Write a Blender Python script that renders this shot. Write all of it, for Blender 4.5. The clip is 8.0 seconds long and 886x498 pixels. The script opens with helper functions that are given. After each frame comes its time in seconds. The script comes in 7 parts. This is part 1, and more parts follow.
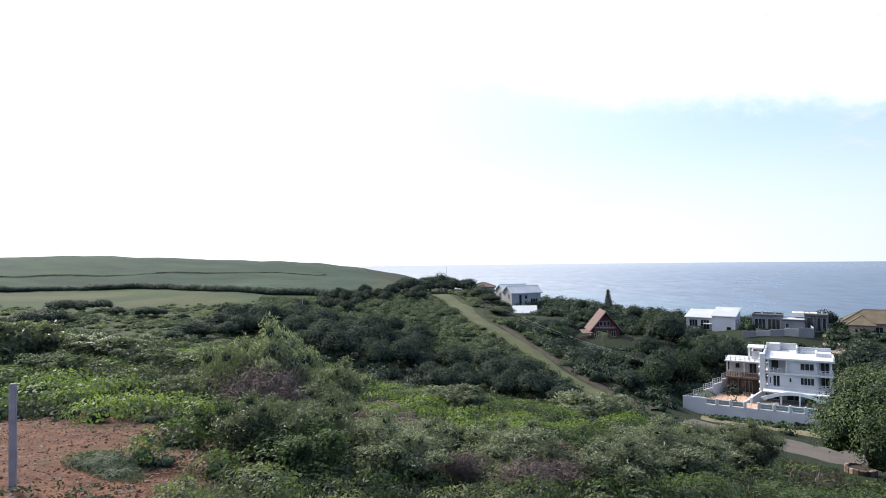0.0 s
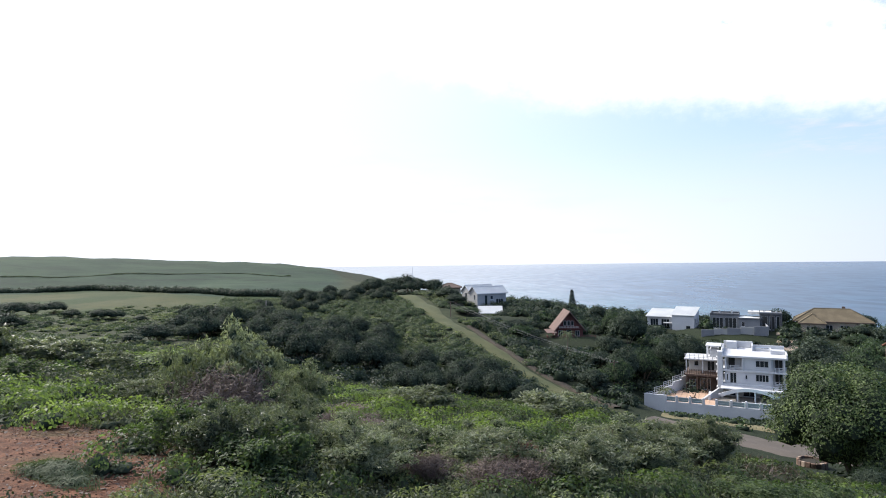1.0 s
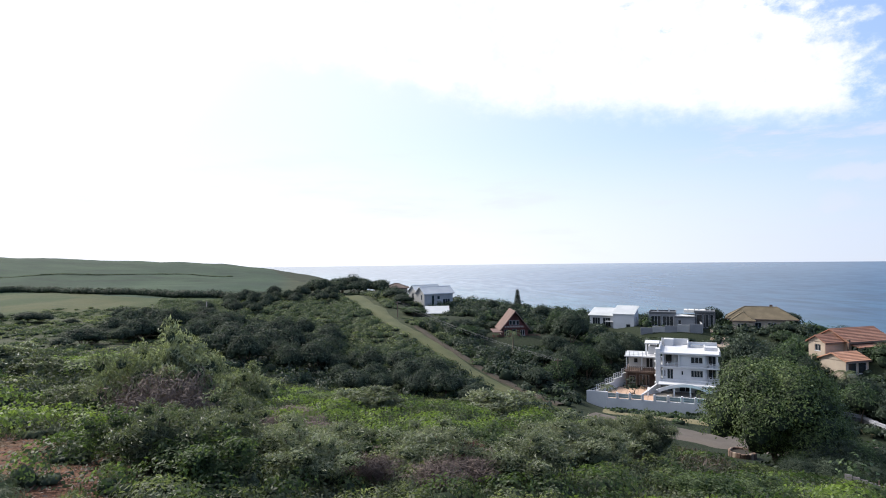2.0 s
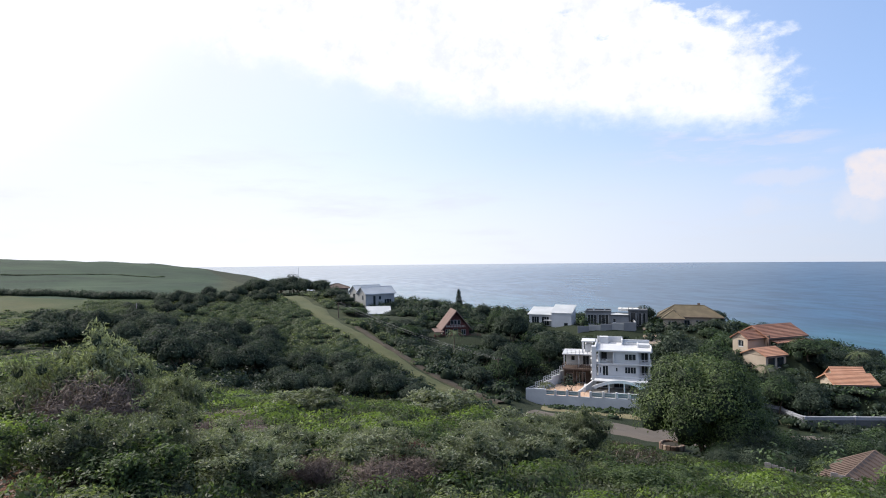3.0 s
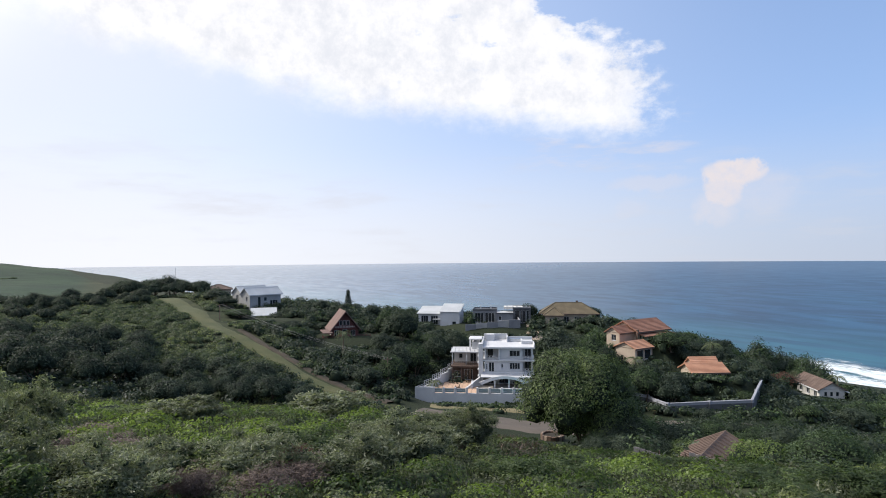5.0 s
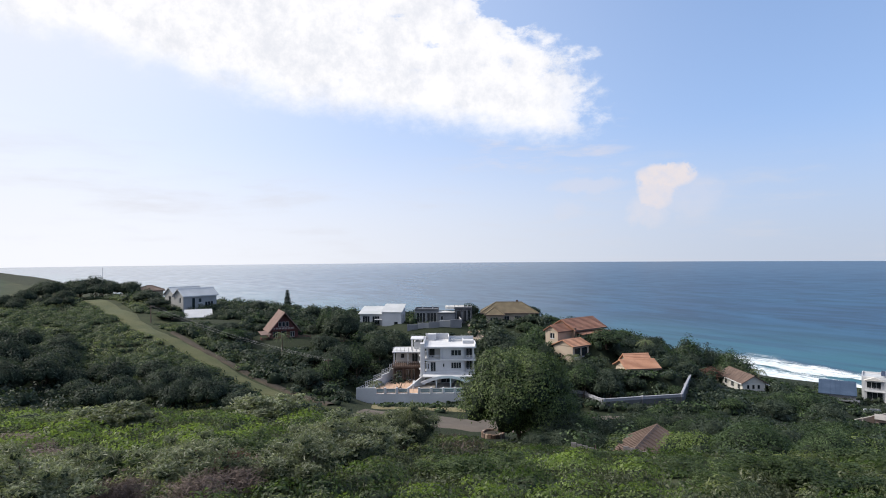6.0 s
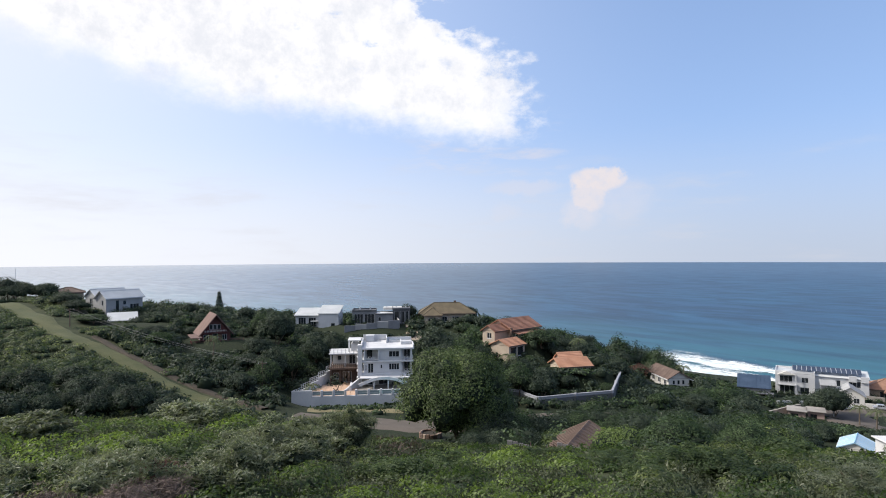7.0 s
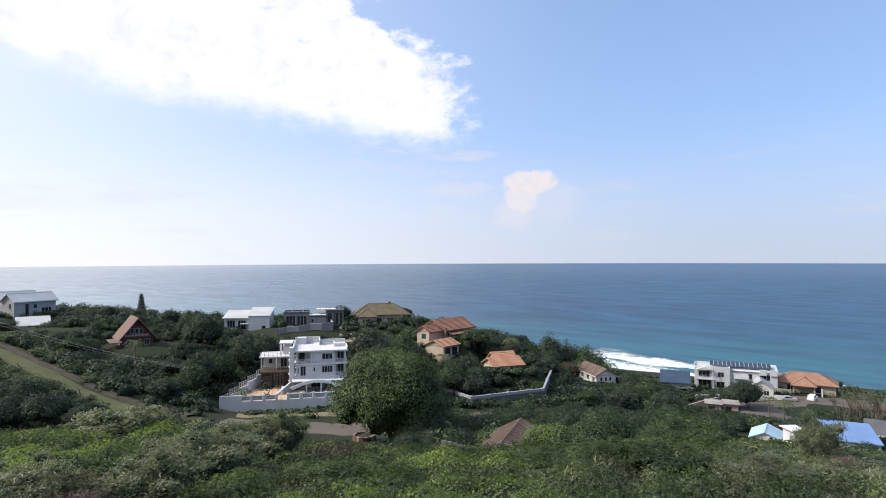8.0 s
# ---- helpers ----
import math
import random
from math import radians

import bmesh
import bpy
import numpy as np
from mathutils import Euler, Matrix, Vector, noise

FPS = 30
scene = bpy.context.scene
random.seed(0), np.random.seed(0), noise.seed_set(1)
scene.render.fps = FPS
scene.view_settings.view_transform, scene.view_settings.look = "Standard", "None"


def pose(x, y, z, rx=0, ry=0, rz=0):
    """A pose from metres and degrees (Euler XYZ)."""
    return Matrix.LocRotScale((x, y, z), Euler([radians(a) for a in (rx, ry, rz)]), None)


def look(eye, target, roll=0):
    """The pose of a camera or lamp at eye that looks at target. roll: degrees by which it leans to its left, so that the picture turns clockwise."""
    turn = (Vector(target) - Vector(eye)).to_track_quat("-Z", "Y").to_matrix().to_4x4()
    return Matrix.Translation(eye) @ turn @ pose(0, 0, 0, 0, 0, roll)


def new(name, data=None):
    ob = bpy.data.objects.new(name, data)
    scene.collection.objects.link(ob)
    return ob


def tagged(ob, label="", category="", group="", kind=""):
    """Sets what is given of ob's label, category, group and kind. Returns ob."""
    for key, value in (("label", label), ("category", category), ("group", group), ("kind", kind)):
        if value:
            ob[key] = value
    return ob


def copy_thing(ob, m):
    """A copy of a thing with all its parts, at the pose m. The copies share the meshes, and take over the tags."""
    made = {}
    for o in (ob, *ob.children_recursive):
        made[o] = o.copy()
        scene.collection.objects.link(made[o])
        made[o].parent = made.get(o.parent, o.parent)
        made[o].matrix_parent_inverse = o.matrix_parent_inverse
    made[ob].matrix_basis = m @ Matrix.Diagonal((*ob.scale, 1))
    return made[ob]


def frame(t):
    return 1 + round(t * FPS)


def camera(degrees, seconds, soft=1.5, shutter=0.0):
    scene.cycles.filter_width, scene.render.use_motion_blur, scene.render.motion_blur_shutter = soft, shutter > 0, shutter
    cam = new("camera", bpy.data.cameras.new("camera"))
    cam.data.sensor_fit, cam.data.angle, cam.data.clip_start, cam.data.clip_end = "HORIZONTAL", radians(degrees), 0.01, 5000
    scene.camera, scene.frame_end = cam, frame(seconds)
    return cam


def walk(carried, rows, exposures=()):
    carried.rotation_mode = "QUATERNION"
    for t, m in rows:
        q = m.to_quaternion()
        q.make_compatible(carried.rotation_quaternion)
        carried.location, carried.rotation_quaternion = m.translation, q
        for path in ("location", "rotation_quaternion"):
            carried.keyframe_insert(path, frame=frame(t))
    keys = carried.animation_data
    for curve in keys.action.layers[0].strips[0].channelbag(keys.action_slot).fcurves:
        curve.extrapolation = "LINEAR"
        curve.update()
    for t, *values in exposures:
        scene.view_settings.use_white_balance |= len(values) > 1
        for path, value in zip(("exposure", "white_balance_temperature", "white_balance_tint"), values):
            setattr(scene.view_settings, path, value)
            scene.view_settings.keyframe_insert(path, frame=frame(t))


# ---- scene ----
cam = camera(73.05, 8.0, soft=1.0)
EYE = (0.0, 0.0, 55.0)
# seconds, yaw, pitch, roll of the camera, which turns where it stands
PATH = [(0.0, 0.0, 0.92, 0.73), (0.5, -1.38, 0.92, 0.73), (1.0, -3.26, 0.94, 0.75), (1.5, -5.71, 0.93, 0.74), (3.0, -13.9, 0.84, 0.58),
        (3.5, -16.79, 0.82, 0.57), (4.0, -19.26, 0.8, 0.55), (5.5, -27.15, 0.69, 0.48), (6.0, -29.97, 0.68, 0.44), (6.5, -32.97, 0.69, 0.38),
        (7.0, -35.88, 0.71, 0.32), (7.5, -38.84, 0.74, 0.28), (8.0, -42.12, 0.77, 0.24)]
walk(cam, [(t, pose(*EYE, 90 + p, r, y)) for t, y, p, r in PATH],
     [(0.0, 0.17, 6280, 12), (1.5, 0.07, 6320, 12), (3.5, -0.11, 6420, 12), (5.5, -0.20, 6500, 12), (6.5, -0.20, 6520, 12), (8.0, -0.08, 6520, 12)])

# ---- world and sun ----
SUN_AZ, SUN_EL = -48.0, 40.0


def bearing(az, r, z=0.0):
    """The place r metres from the lookout at the bearing az, degrees to the right of +y."""
    a = radians(az)
    return Vector((r * math.sin(a), r * math.cos(a), z))


class Net:
    """Short hand for node trees."""

    def __init__(self, tree):
        self.tree = tree

    def node(self, kind):
        return self.tree.nodes.new(kind)

    def put(self, socket, value):
        if isinstance(value, bpy.types.NodeSocket):
            self.tree.links.new(value, socket)
        elif value is not None:
            if socket.type == "RGBA" and len(value) == 3:
                value = (*value, 1)
            socket.default_value = value

    def math(self, op, a, b=None, c=None, clamp=False):
        n = self.node("ShaderNodeMath")
        n.operation, n.use_clamp = op, clamp
        for s, v in zip(n.inputs, (a, b, c)):
            self.put(s, v)
        return n.outputs[0]

    def ramp(self, x, lo, hi, to0=0.0, to1=1.0):
        n = self.node("ShaderNodeMapRange")
        n.interpolation_type = "SMOOTHSTEP"
        for s, v in zip(n.inputs, (x, lo, hi, to0, to1)):
            self.put(s, v)
        return n.outputs[0]

    def mix(self, f, a, b, blend="MIX"):
        n = self.node("ShaderNodeMix")
        n.data_type, n.blend_type = "RGBA", blend
        for s, v in zip((n.inputs[0], n.inputs[6], n.inputs[7]), (f, a, b)):
            self.put(s, v)
        return n.outputs[2]

    def noise(self, vec, scale, detail=3.0, rough=0.55, distort=0.0):
        n = self.node("ShaderNodeTexNoise")
        self.put(n.inputs["Vector"], vec)
        for key, v in (("Scale", scale), ("Detail", detail), ("Roughness", rough), ("Distortion", distort)):
            self.put(n.inputs[key], v)
        return n.outputs["Fac"]

    def scaled(self, vec, s):
        n = self.node("ShaderNodeMapping")
        self.put(n.inputs["Vector"], vec)
        n.inputs["Scale"].default_value = s
        return n.outputs[0]


def make_world():
    world = bpy.data.worlds.new("sky")
    scene.world = world
    world.use_nodes = True
    world.node_tree.nodes.clear()
    n = Net(world.node_tree)
    way = n.node("ShaderNodeTexCoord").outputs["Generated"]
    split = n.node("ShaderNodeSeparateXYZ")
    n.put(split.inputs[0], way)
    x, y, z = split.outputs
    up = n.math("MAXIMUM", n.math("ADD", n.math("MULTIPLY", z, 0.62), 0.2), 0.012)
    join = n.node("ShaderNodeCombineXYZ")
    for s, v in zip(join.inputs, (x, y, up)):
        n.put(s, v)
    sky = n.node("ShaderNodeTexSky")
    sky.sky_type, sky.sun_disc, sky.sun_elevation, sky.sun_rotation = "NISHITA", False, radians(SUN_EL), radians(SUN_AZ)
    sky.altitude, sky.air_density, sky.dust_density, sky.ozone_density = 60.0, 1.0, 1.6, 1.0
    n.put(sky.inputs[0], join.outputs[0])
    blue = n.mix(1.0, sky.outputs[0], (SKY_TINT[0], SKY_TINT[1], SKY_TINT[2]), "MULTIPLY")
    # bearing and height of the way, in degrees
    az = n.math("MULTIPLY", n.math("ARCTAN2", x, y), 57.2958)
    el = n.math("MULTIPLY", n.math("ARCSINE", z), 57.2958)
    # bright sea haze round the sun and low over the water
    s = bearing(SUN_AZ, math.cos(radians(SUN_EL)), math.sin(radians(SUN_EL)))
    dot = n.node("ShaderNodeVectorMath")
    dot.operation = "DOT_PRODUCT"
    n.put(dot.inputs[0], way)
    dot.inputs[1].default_value = s
    near = n.ramp(dot.outputs["Value"], 0.32, 0.92)
    glare = n.math("POWER", n.ramp(dot.outputs["Value"], 0.70, 1.0), 2.0)
    low = n.math("MULTIPLY", n.ramp(el, 11.0, 0.0), n.ramp(az, 75.0, -5.0))
    haze = n.math("ADD", n.math("MULTIPLY", near, 1.0), n.math("MULTIPLY", low, 0.45), clamp=True)
    col = n.mix(haze, blue, HAZE)
    pale = n.math("MULTIPLY", n.ramp(az, 62.0, 10.0), 0.45)
    col = n.mix(pale, col, (7.7, 8.5, 10.0))
    band = n.mix(n.ramp(az, -5.0, 72.0), (10.8, 11.1, 11.6), (6.0, 6.8, 8.1))
    col = n.mix(n.math("MULTIPLY", n.ramp(el, 13.0, -2.0), 0.97), col, band)
    # cloud sheet: lower edge sinks to the right, ends in puffs
    wob = n.noise(way, 5.0, 6.0, 0.6)
    fine = n.noise(n.scaled(way, (1, 1, 1.6)), 26.0, 6.0, 0.65)
    ruff = n.math("ADD", n.math("MULTIPLY", n.math("SUBTRACT", wob, 0.5), 9.0), n.math("MULTIPLY", n.math("SUBTRACT", fine, 0.5), 4.0))
    edge = n.math("SUBTRACT", n.math("ADD", 13.6, n.math("MULTIPLY", n.math("MAXIMUM", n.math("SUBTRACT", 16.0, az), 0.0), 0.2)), n.math("ADD", n.math("MULTIPLY", ruff, 0.7), n.ramp(az, 16.0, 36.0, 0.0, 2.2)))
    over = n.ramp(n.math("SUBTRACT", el, edge), -1.2, 2.6)
    brow = n.math("SUBTRACT", n.math("ADD", 46.0, n.math("MULTIPLY", ruff, 1.3)), n.math("MULTIPLY", n.math("MAXIMUM", n.math("SUBTRACT", el, 18.5), 0.0), 1.5))
    left = n.ramp(n.math("SUBTRACT", brow, az), -2.5, 9.0)
    # small rippled puffs with blue between them towards the thin end and along the top
    cell = n.node("ShaderNodeTexVoronoi")
    cell.feature = "SMOOTH_F1"
    n.put(cell.inputs["Vector"], n.scaled(way, (1.0, 1.0, 1.5)))
    cell.inputs["Scale"].default_value, cell.inputs["Smoothness"].default_value = 34.0, 0.6
    ripple = n.math("ADD", n.math("MULTIPLY", fine, 0.7), n.math("MULTIPLY", n.math("SUBTRACT", 0.7, cell.outputs["Distance"]), 0.45))
    thin = n.math("MULTIPLY", n.ramp(az, 22.0, 42.0), n.ramp(el, 12.0, 20.0, 0.25, 1.0))
    rent = n.math("MULTIPLY", n.math("MULTIPLY", n.ramp(n.noise(n.scaled(way, (1, 1, 2.2)), 9.0, 5.0, 0.6), 0.48, 0.64), n.ramp(az, 14.0, 26.0)), n.ramp(el, 15.5, 19.0))
    puffs = n.ramp(n.math("SUBTRACT", n.math("ADD", ripple, n.math("MULTIPLY", left, 0.75)), n.math("ADD", n.math("MULTIPLY", thin, 0.20), n.math("MULTIPLY", rent, 0.34))), 0.60, 0.98)
    sheet = n.math("MULTIPLY", n.math("MULTIPLY", over, left), puffs)
    # a heap cloud over the sea: a round head on a slanting faint stem
    curl = n.math("MULTIPLY", n.math("SUBTRACT", n.noise(way, 40.0, 6.0, 0.65), 0.5), 2.6)
    caz, cel = n.math("ADD", az, curl), n.math("ADD", el, n.math("MULTIPLY", curl, 0.6))

    def puff(a, e, ra, re, soft):
        u = n.math("DIVIDE", n.math("SUBTRACT", caz, a), ra)
        v = n.math("DIVIDE", n.math("SUBTRACT", cel, e), re)
        return n.ramp(n.math("ADD", n.math("MULTIPLY", u, u), n.math("MULTIPLY", v, v)), 1.0 + soft, 1.0 - soft)

    head = n.math("MAXIMUM", puff(50.4, 7.0, 2.5, 1.15, 0.45), n.math("MULTIPLY", puff(49.7, 5.6, 1.6, 1.5, 0.6), 0.85))
    stem = n.math("MULTIPLY", puff(48.9, 4.0, 1.7, 1.4, 0.8), 0.42)
    tail = n.math("MULTIPLY", puff(52.6, 5.3, 2.4, 1.9, 0.9), 0.25)
    heap = n.math("MAXIMUM", n.math("MAXIMUM", head, stem), tail)
    wisps = n.math("MAXIMUM", n.math("MULTIPLY", puff(43.6, 6.5, 3.0, 0.7, 0.8), 0.35), n.math("MULTIPLY", puff(41.8, 4.2, 1.4, 0.7, 0.9), 0.18))
    streaks = n.math("MULTIPLY", n.math("MULTIPLY", n.ramp(n.noise(n.scaled(way, (1.0, 1.0, 5.0)), 12.0, 5.0, 0.6), 0.48, 0.72), n.ramp(el, 6.5, 9.0)), n.math("MULTIPLY", n.ramp(el, 14.0, 10.5), n.math("MULTIPLY", n.ramp(az, 30.0, 37.0), n.ramp(az, 50.0, 44.0))))
    # thin veils
    veil = n.math("MULTIPLY", n.ramp(n.noise(n.scaled(way, (1.5, 1.5, 9.0)), 3.0, 5.0, 0.6), 0.5, 0.85), n.ramp(el, 14.0, 6.0, 0.0, 0.5))
    col = n.mix(veil, col, (8.0, 8.0, 8.4))
    col = n.mix(n.math("MAXIMUM", wisps, n.math("MULTIPLY", streaks, 0.5)), col, (8.8, 8.5, 8.9))
    col = n.mix(n.math("MULTIPLY", heap, n.ramp(n.noise(way, 60.0, 4.0, 0.6), 0.3, 0.6, 0.72, 0.95)), col, (9.5, 8.9, 9.0))
    shade = n.ramp(n.noise(way, 17.0, 5.0, 0.7), 0.3, 0.62)
    col = n.mix(n.math("MULTIPLY", sheet, 0.96), col, n.mix(shade, (9.6, 9.9, 10.4), (12.0, 12.0, 12.0)))
    col = n.mix(glare, col, (34.0, 33.0, 31.0))
    bg = n.node("ShaderNodeBackground")
    n.put(bg.inputs["Color"], col)
    bg.inputs["Strength"].default_value = 0.1
    n.put(n.node("ShaderNodeOutputWorld").inputs[0], bg.outputs[0])


SKY_TINT = (2.58, 2.62, 2.74)
HAZE = (11.0, 11.2, 11.4)
make_world()
sun = new("sun", bpy.data.lights.new("sun", "SUN"))
sun.data.energy, sun.data.angle, sun.data.color = 4.8, radians(0.6), (1.0, 0.94, 0.84)
sun.matrix_world = look(tuple(bearing(SUN_AZ, 200, 250)), tuple(bearing(SUN_AZ, 200, 250) - bearing(SUN_AZ, math.cos(radians(SUN_EL)), math.sin(radians(SUN_EL)))))

# ---- materials ----
def material(name):
    m = bpy.data.materials.new(name)
    m.use_nodes = True
    m.node_tree.nodes.clear()
    return m, Net(m.node_tree)


def finish(m, n, shader):
    n.put(n.node("ShaderNodeOutputMaterial").inputs[0], shader)
    return m


def bsdf(n, colour, rough=0.8, metal=0.0, bump=None, depth=0.05, spec=0.5):
    p = n.node("ShaderNodeBsdfPrincipled")
    n.put(p.inputs["Base Color"], colour)
    n.put(p.inputs["Roughness"], rough)
    n.put(p.inputs["Metallic"], metal)
    p.inputs["Specular IOR Level"].default_value = spec
    if bump is not None:
        b = n.node("ShaderNodeBump")
        b.inputs["Strength"].default_value = 0.6
        b.inputs["Distance"].default_value = depth
        n.put(b.inputs["Height"], bump)
        n.put(p.inputs["Normal"], b.outputs[0])
    return p.outputs[0]


def surface(name, a, b, grain=6.0, stain=0.35, rough=0.8, metal=0.0, depth=0.01, spec=0.4):
    """A painted, plastered or weathered surface: two tones mixed at two scales, and a fine relief."""
    m, n = material(name)
    co = n.node("ShaderNodeTexCoord").outputs["Object"]
    big = n.ramp(n.noise(co, stain, 4.0), 0.35, 0.7)
    small = n.noise(co, grain, 5.0, 0.65)
    f = n.math("ADD", n.math("MULTIPLY", big, 0.6), n.math("MULTIPLY", n.math("SUBTRACT", small, 0.35), 0.9), clamp=True)
    f = n.math("ADD", f, n.math("MULTIPLY", n.math("SUBTRACT", n.node("ShaderNodeObjectInfo").outputs["Random"], 0.5), 0.25), clamp=True)
    return finish(m, n, bsdf(n, n.mix(f, a, b), rough, metal, small, depth, spec))


def leaf(name, dark, mid, light, gloss=0.45, through_light=0.45, spec=0.5):
    """Leaves: each has its own tone, and they let some light pass."""
    m, n = material(name)
    geo = n.node("ShaderNodeNewGeometry")
    own = geo.outputs["Random Per Island"]
    patch = n.math("ADD", n.math("MULTIPLY", n.noise(geo.outputs["Position"], 0.2, 3.0), 0.45), n.math("MULTIPLY", n.noise(geo.outputs["Position"], 0.75, 2.0), 0.55))
    f = n.math("ADD", n.math("MULTIPLY", own, 0.52), n.math("MULTIPLY", n.ramp(patch, 0.36, 0.64), 0.40))
    f = n.math("ADD", f, n.math("MULTIPLY", n.node("ShaderNodeObjectInfo").outputs["Random"], 0.18), clamp=True)
    col = n.mix(n.ramp(f, 0.5, 1.0), n.mix(n.ramp(f, 0.0, 0.5), dark, mid), light)
    shine = bsdf(n, col, gloss, spec=spec)
    t = n.node("ShaderNodeBsdfTranslucent")
    n.put(t.inputs[0], n.mix(1.0, col, (1.2, 1.3, 0.68), "MULTIPLY"))
    mix = n.node("ShaderNodeMixShader")
    mix.inputs[0].default_value = through_light
    n.put(mix.inputs[1], shine)
    n.put(mix.inputs[2], t.outputs[0])
    return finish(m, n, mix.outputs[0])


def make_ground_material():
    m, n = material("ground")
    pos = n.node("ShaderNodeNewGeometry").outputs["Position"]
    big = n.noise(pos, 0.02, 5.0, 0.6)
    mid = n.noise(pos, 0.25, 5.0, 0.6)
    fine = n.noise(pos, 3.0, 5.0, 0.7)
    grass = n.mix(n.ramp(big, 0.35, 0.65), (0.026, 0.037, 0.016), (0.046, 0.053, 0.024))
    grass = n.mix(n.ramp(mid, 0.38, 0.62), grass, (0.017, 0.026, 0.012))
    grass = n.mix(n.math("MULTIPLY", n.ramp(fine, 0.45, 0.75), 0.5), grass, (0.052, 0.050, 0.027))
    soil = n.mix(n.ramp(fine, 0.35, 0.7), (0.068, 0.028, 0.016), (0.168, 0.078, 0.044))
    litter = n.noise(pos, 14.0, 4.0, 0.7)
    soil = n.mix(n.math("MULTIPLY", n.ramp(litter, 0.46, 0.62), 0.8), soil, (0.042, 0.021, 0.015))
    soil = n.mix(n.math("MULTIPLY", n.ramp(mid, 0.54, 0.68), 0.8), soil, (0.078, 0.060, 0.032))
    split = n.node("ShaderNodeSeparateXYZ")
    n.put(split.inputs[0], pos)
    # farm land on the far hill: a pale pasture, then sugar cane
    away = n.math("SQRT", n.math("ADD", n.math("MULTIPLY", split.outputs[0], split.outputs[0]), n.math("MULTIPLY", split.outputs[1], split.outputs[1])))
    away = n.math("ADD", away, n.math("MULTIPLY", n.math("SUBTRACT", n.noise(pos, 0.012, 3.0), 0.5), 40.0))
    slant = n.math("ADD", split.outputs[0], n.math("MULTIPLY", split.outputs[1], 0.10))
    leftward, meadow = n.ramp(slant, 2.0, -10.0), n.ramp(slant, -8.0, -22.0)
    # the cane comes nearer towards the spur
    turn = n.math("MULTIPLY", n.math("ARCTAN2", split.outputs[0], split.outputs[1]), 57.2958)
    brim = n.math("SUBTRACT", away, n.math("ADD", n.ramp(turn, -28.0, -18.0, 306.0, 243.0), n.ramp(turn, -20.0, -9.0, 0.0, -30.0)))
    pasture = n.mix(n.ramp(big, 0.4, 0.6), (0.023, 0.042, 0.012), (0.052, 0.058, 0.022))
    pasture = n.mix(n.math("MULTIPLY", n.ramp(mid, 0.5, 0.7), 0.5), pasture, (0.022, 0.033, 0.016))
    grass = n.mix(n.math("MULTIPLY", meadow, n.ramp(away, 160.0, 195.0)), grass, pasture)
    rows = n.noise(n.scaled(pos, (0.5, 2.0, 1.0)), 0.35, 4.0, 0.7)
    # cane blue raised a little in place of distance haze
    cane = n.mix(n.ramp(rows, 0.35, 0.65), (0.011, 0.030, 0.018), (0.018, 0.042, 0.024))
    cane = n.mix(n.ramp(big, 0.4, 0.62), cane, (0.024, 0.050, 0.026))
    cane = n.mix(n.math("MULTIPLY", n.ramp(n.noise(n.scaled(pos, (1.0, 2.4, 1.0)), 0.03, 4.0, 0.65, 0.8), 0.45, 0.62), 0.6), cane, (0.009, 0.022, 0.015))
    grass = n.mix(n.math("MULTIPLY", leftward, n.ramp(brim, 0.0, 4.0)), grass, cane)
    # darker ground where the coastal thicket grows, on the sea side of the firebreak
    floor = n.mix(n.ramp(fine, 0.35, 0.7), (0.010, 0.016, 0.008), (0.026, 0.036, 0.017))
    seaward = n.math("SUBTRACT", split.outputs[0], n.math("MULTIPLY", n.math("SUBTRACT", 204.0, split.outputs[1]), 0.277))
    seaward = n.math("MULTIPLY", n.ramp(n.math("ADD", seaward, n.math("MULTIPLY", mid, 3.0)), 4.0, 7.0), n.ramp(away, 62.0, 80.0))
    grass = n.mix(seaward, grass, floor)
    dx = n.math("DIVIDE", n.math("ADD", split.outputs[0], 8.6), 5.0)
    dy = n.math("DIVIDE", n.math("SUBTRACT", split.outputs[1], 9.0), 6.1)
    d = n.math("ADD", n.math("MULTIPLY", dx, dx), n.math("MULTIPLY", dy, dy))
    bare = n.ramp(n.math("ADD", d, n.math("MULTIPLY", n.math("SUBTRACT", mid, 0.5), 1.2)), 1.25, 0.85)
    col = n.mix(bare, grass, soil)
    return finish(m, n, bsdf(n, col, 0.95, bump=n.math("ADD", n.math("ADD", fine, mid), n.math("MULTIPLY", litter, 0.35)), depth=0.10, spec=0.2))


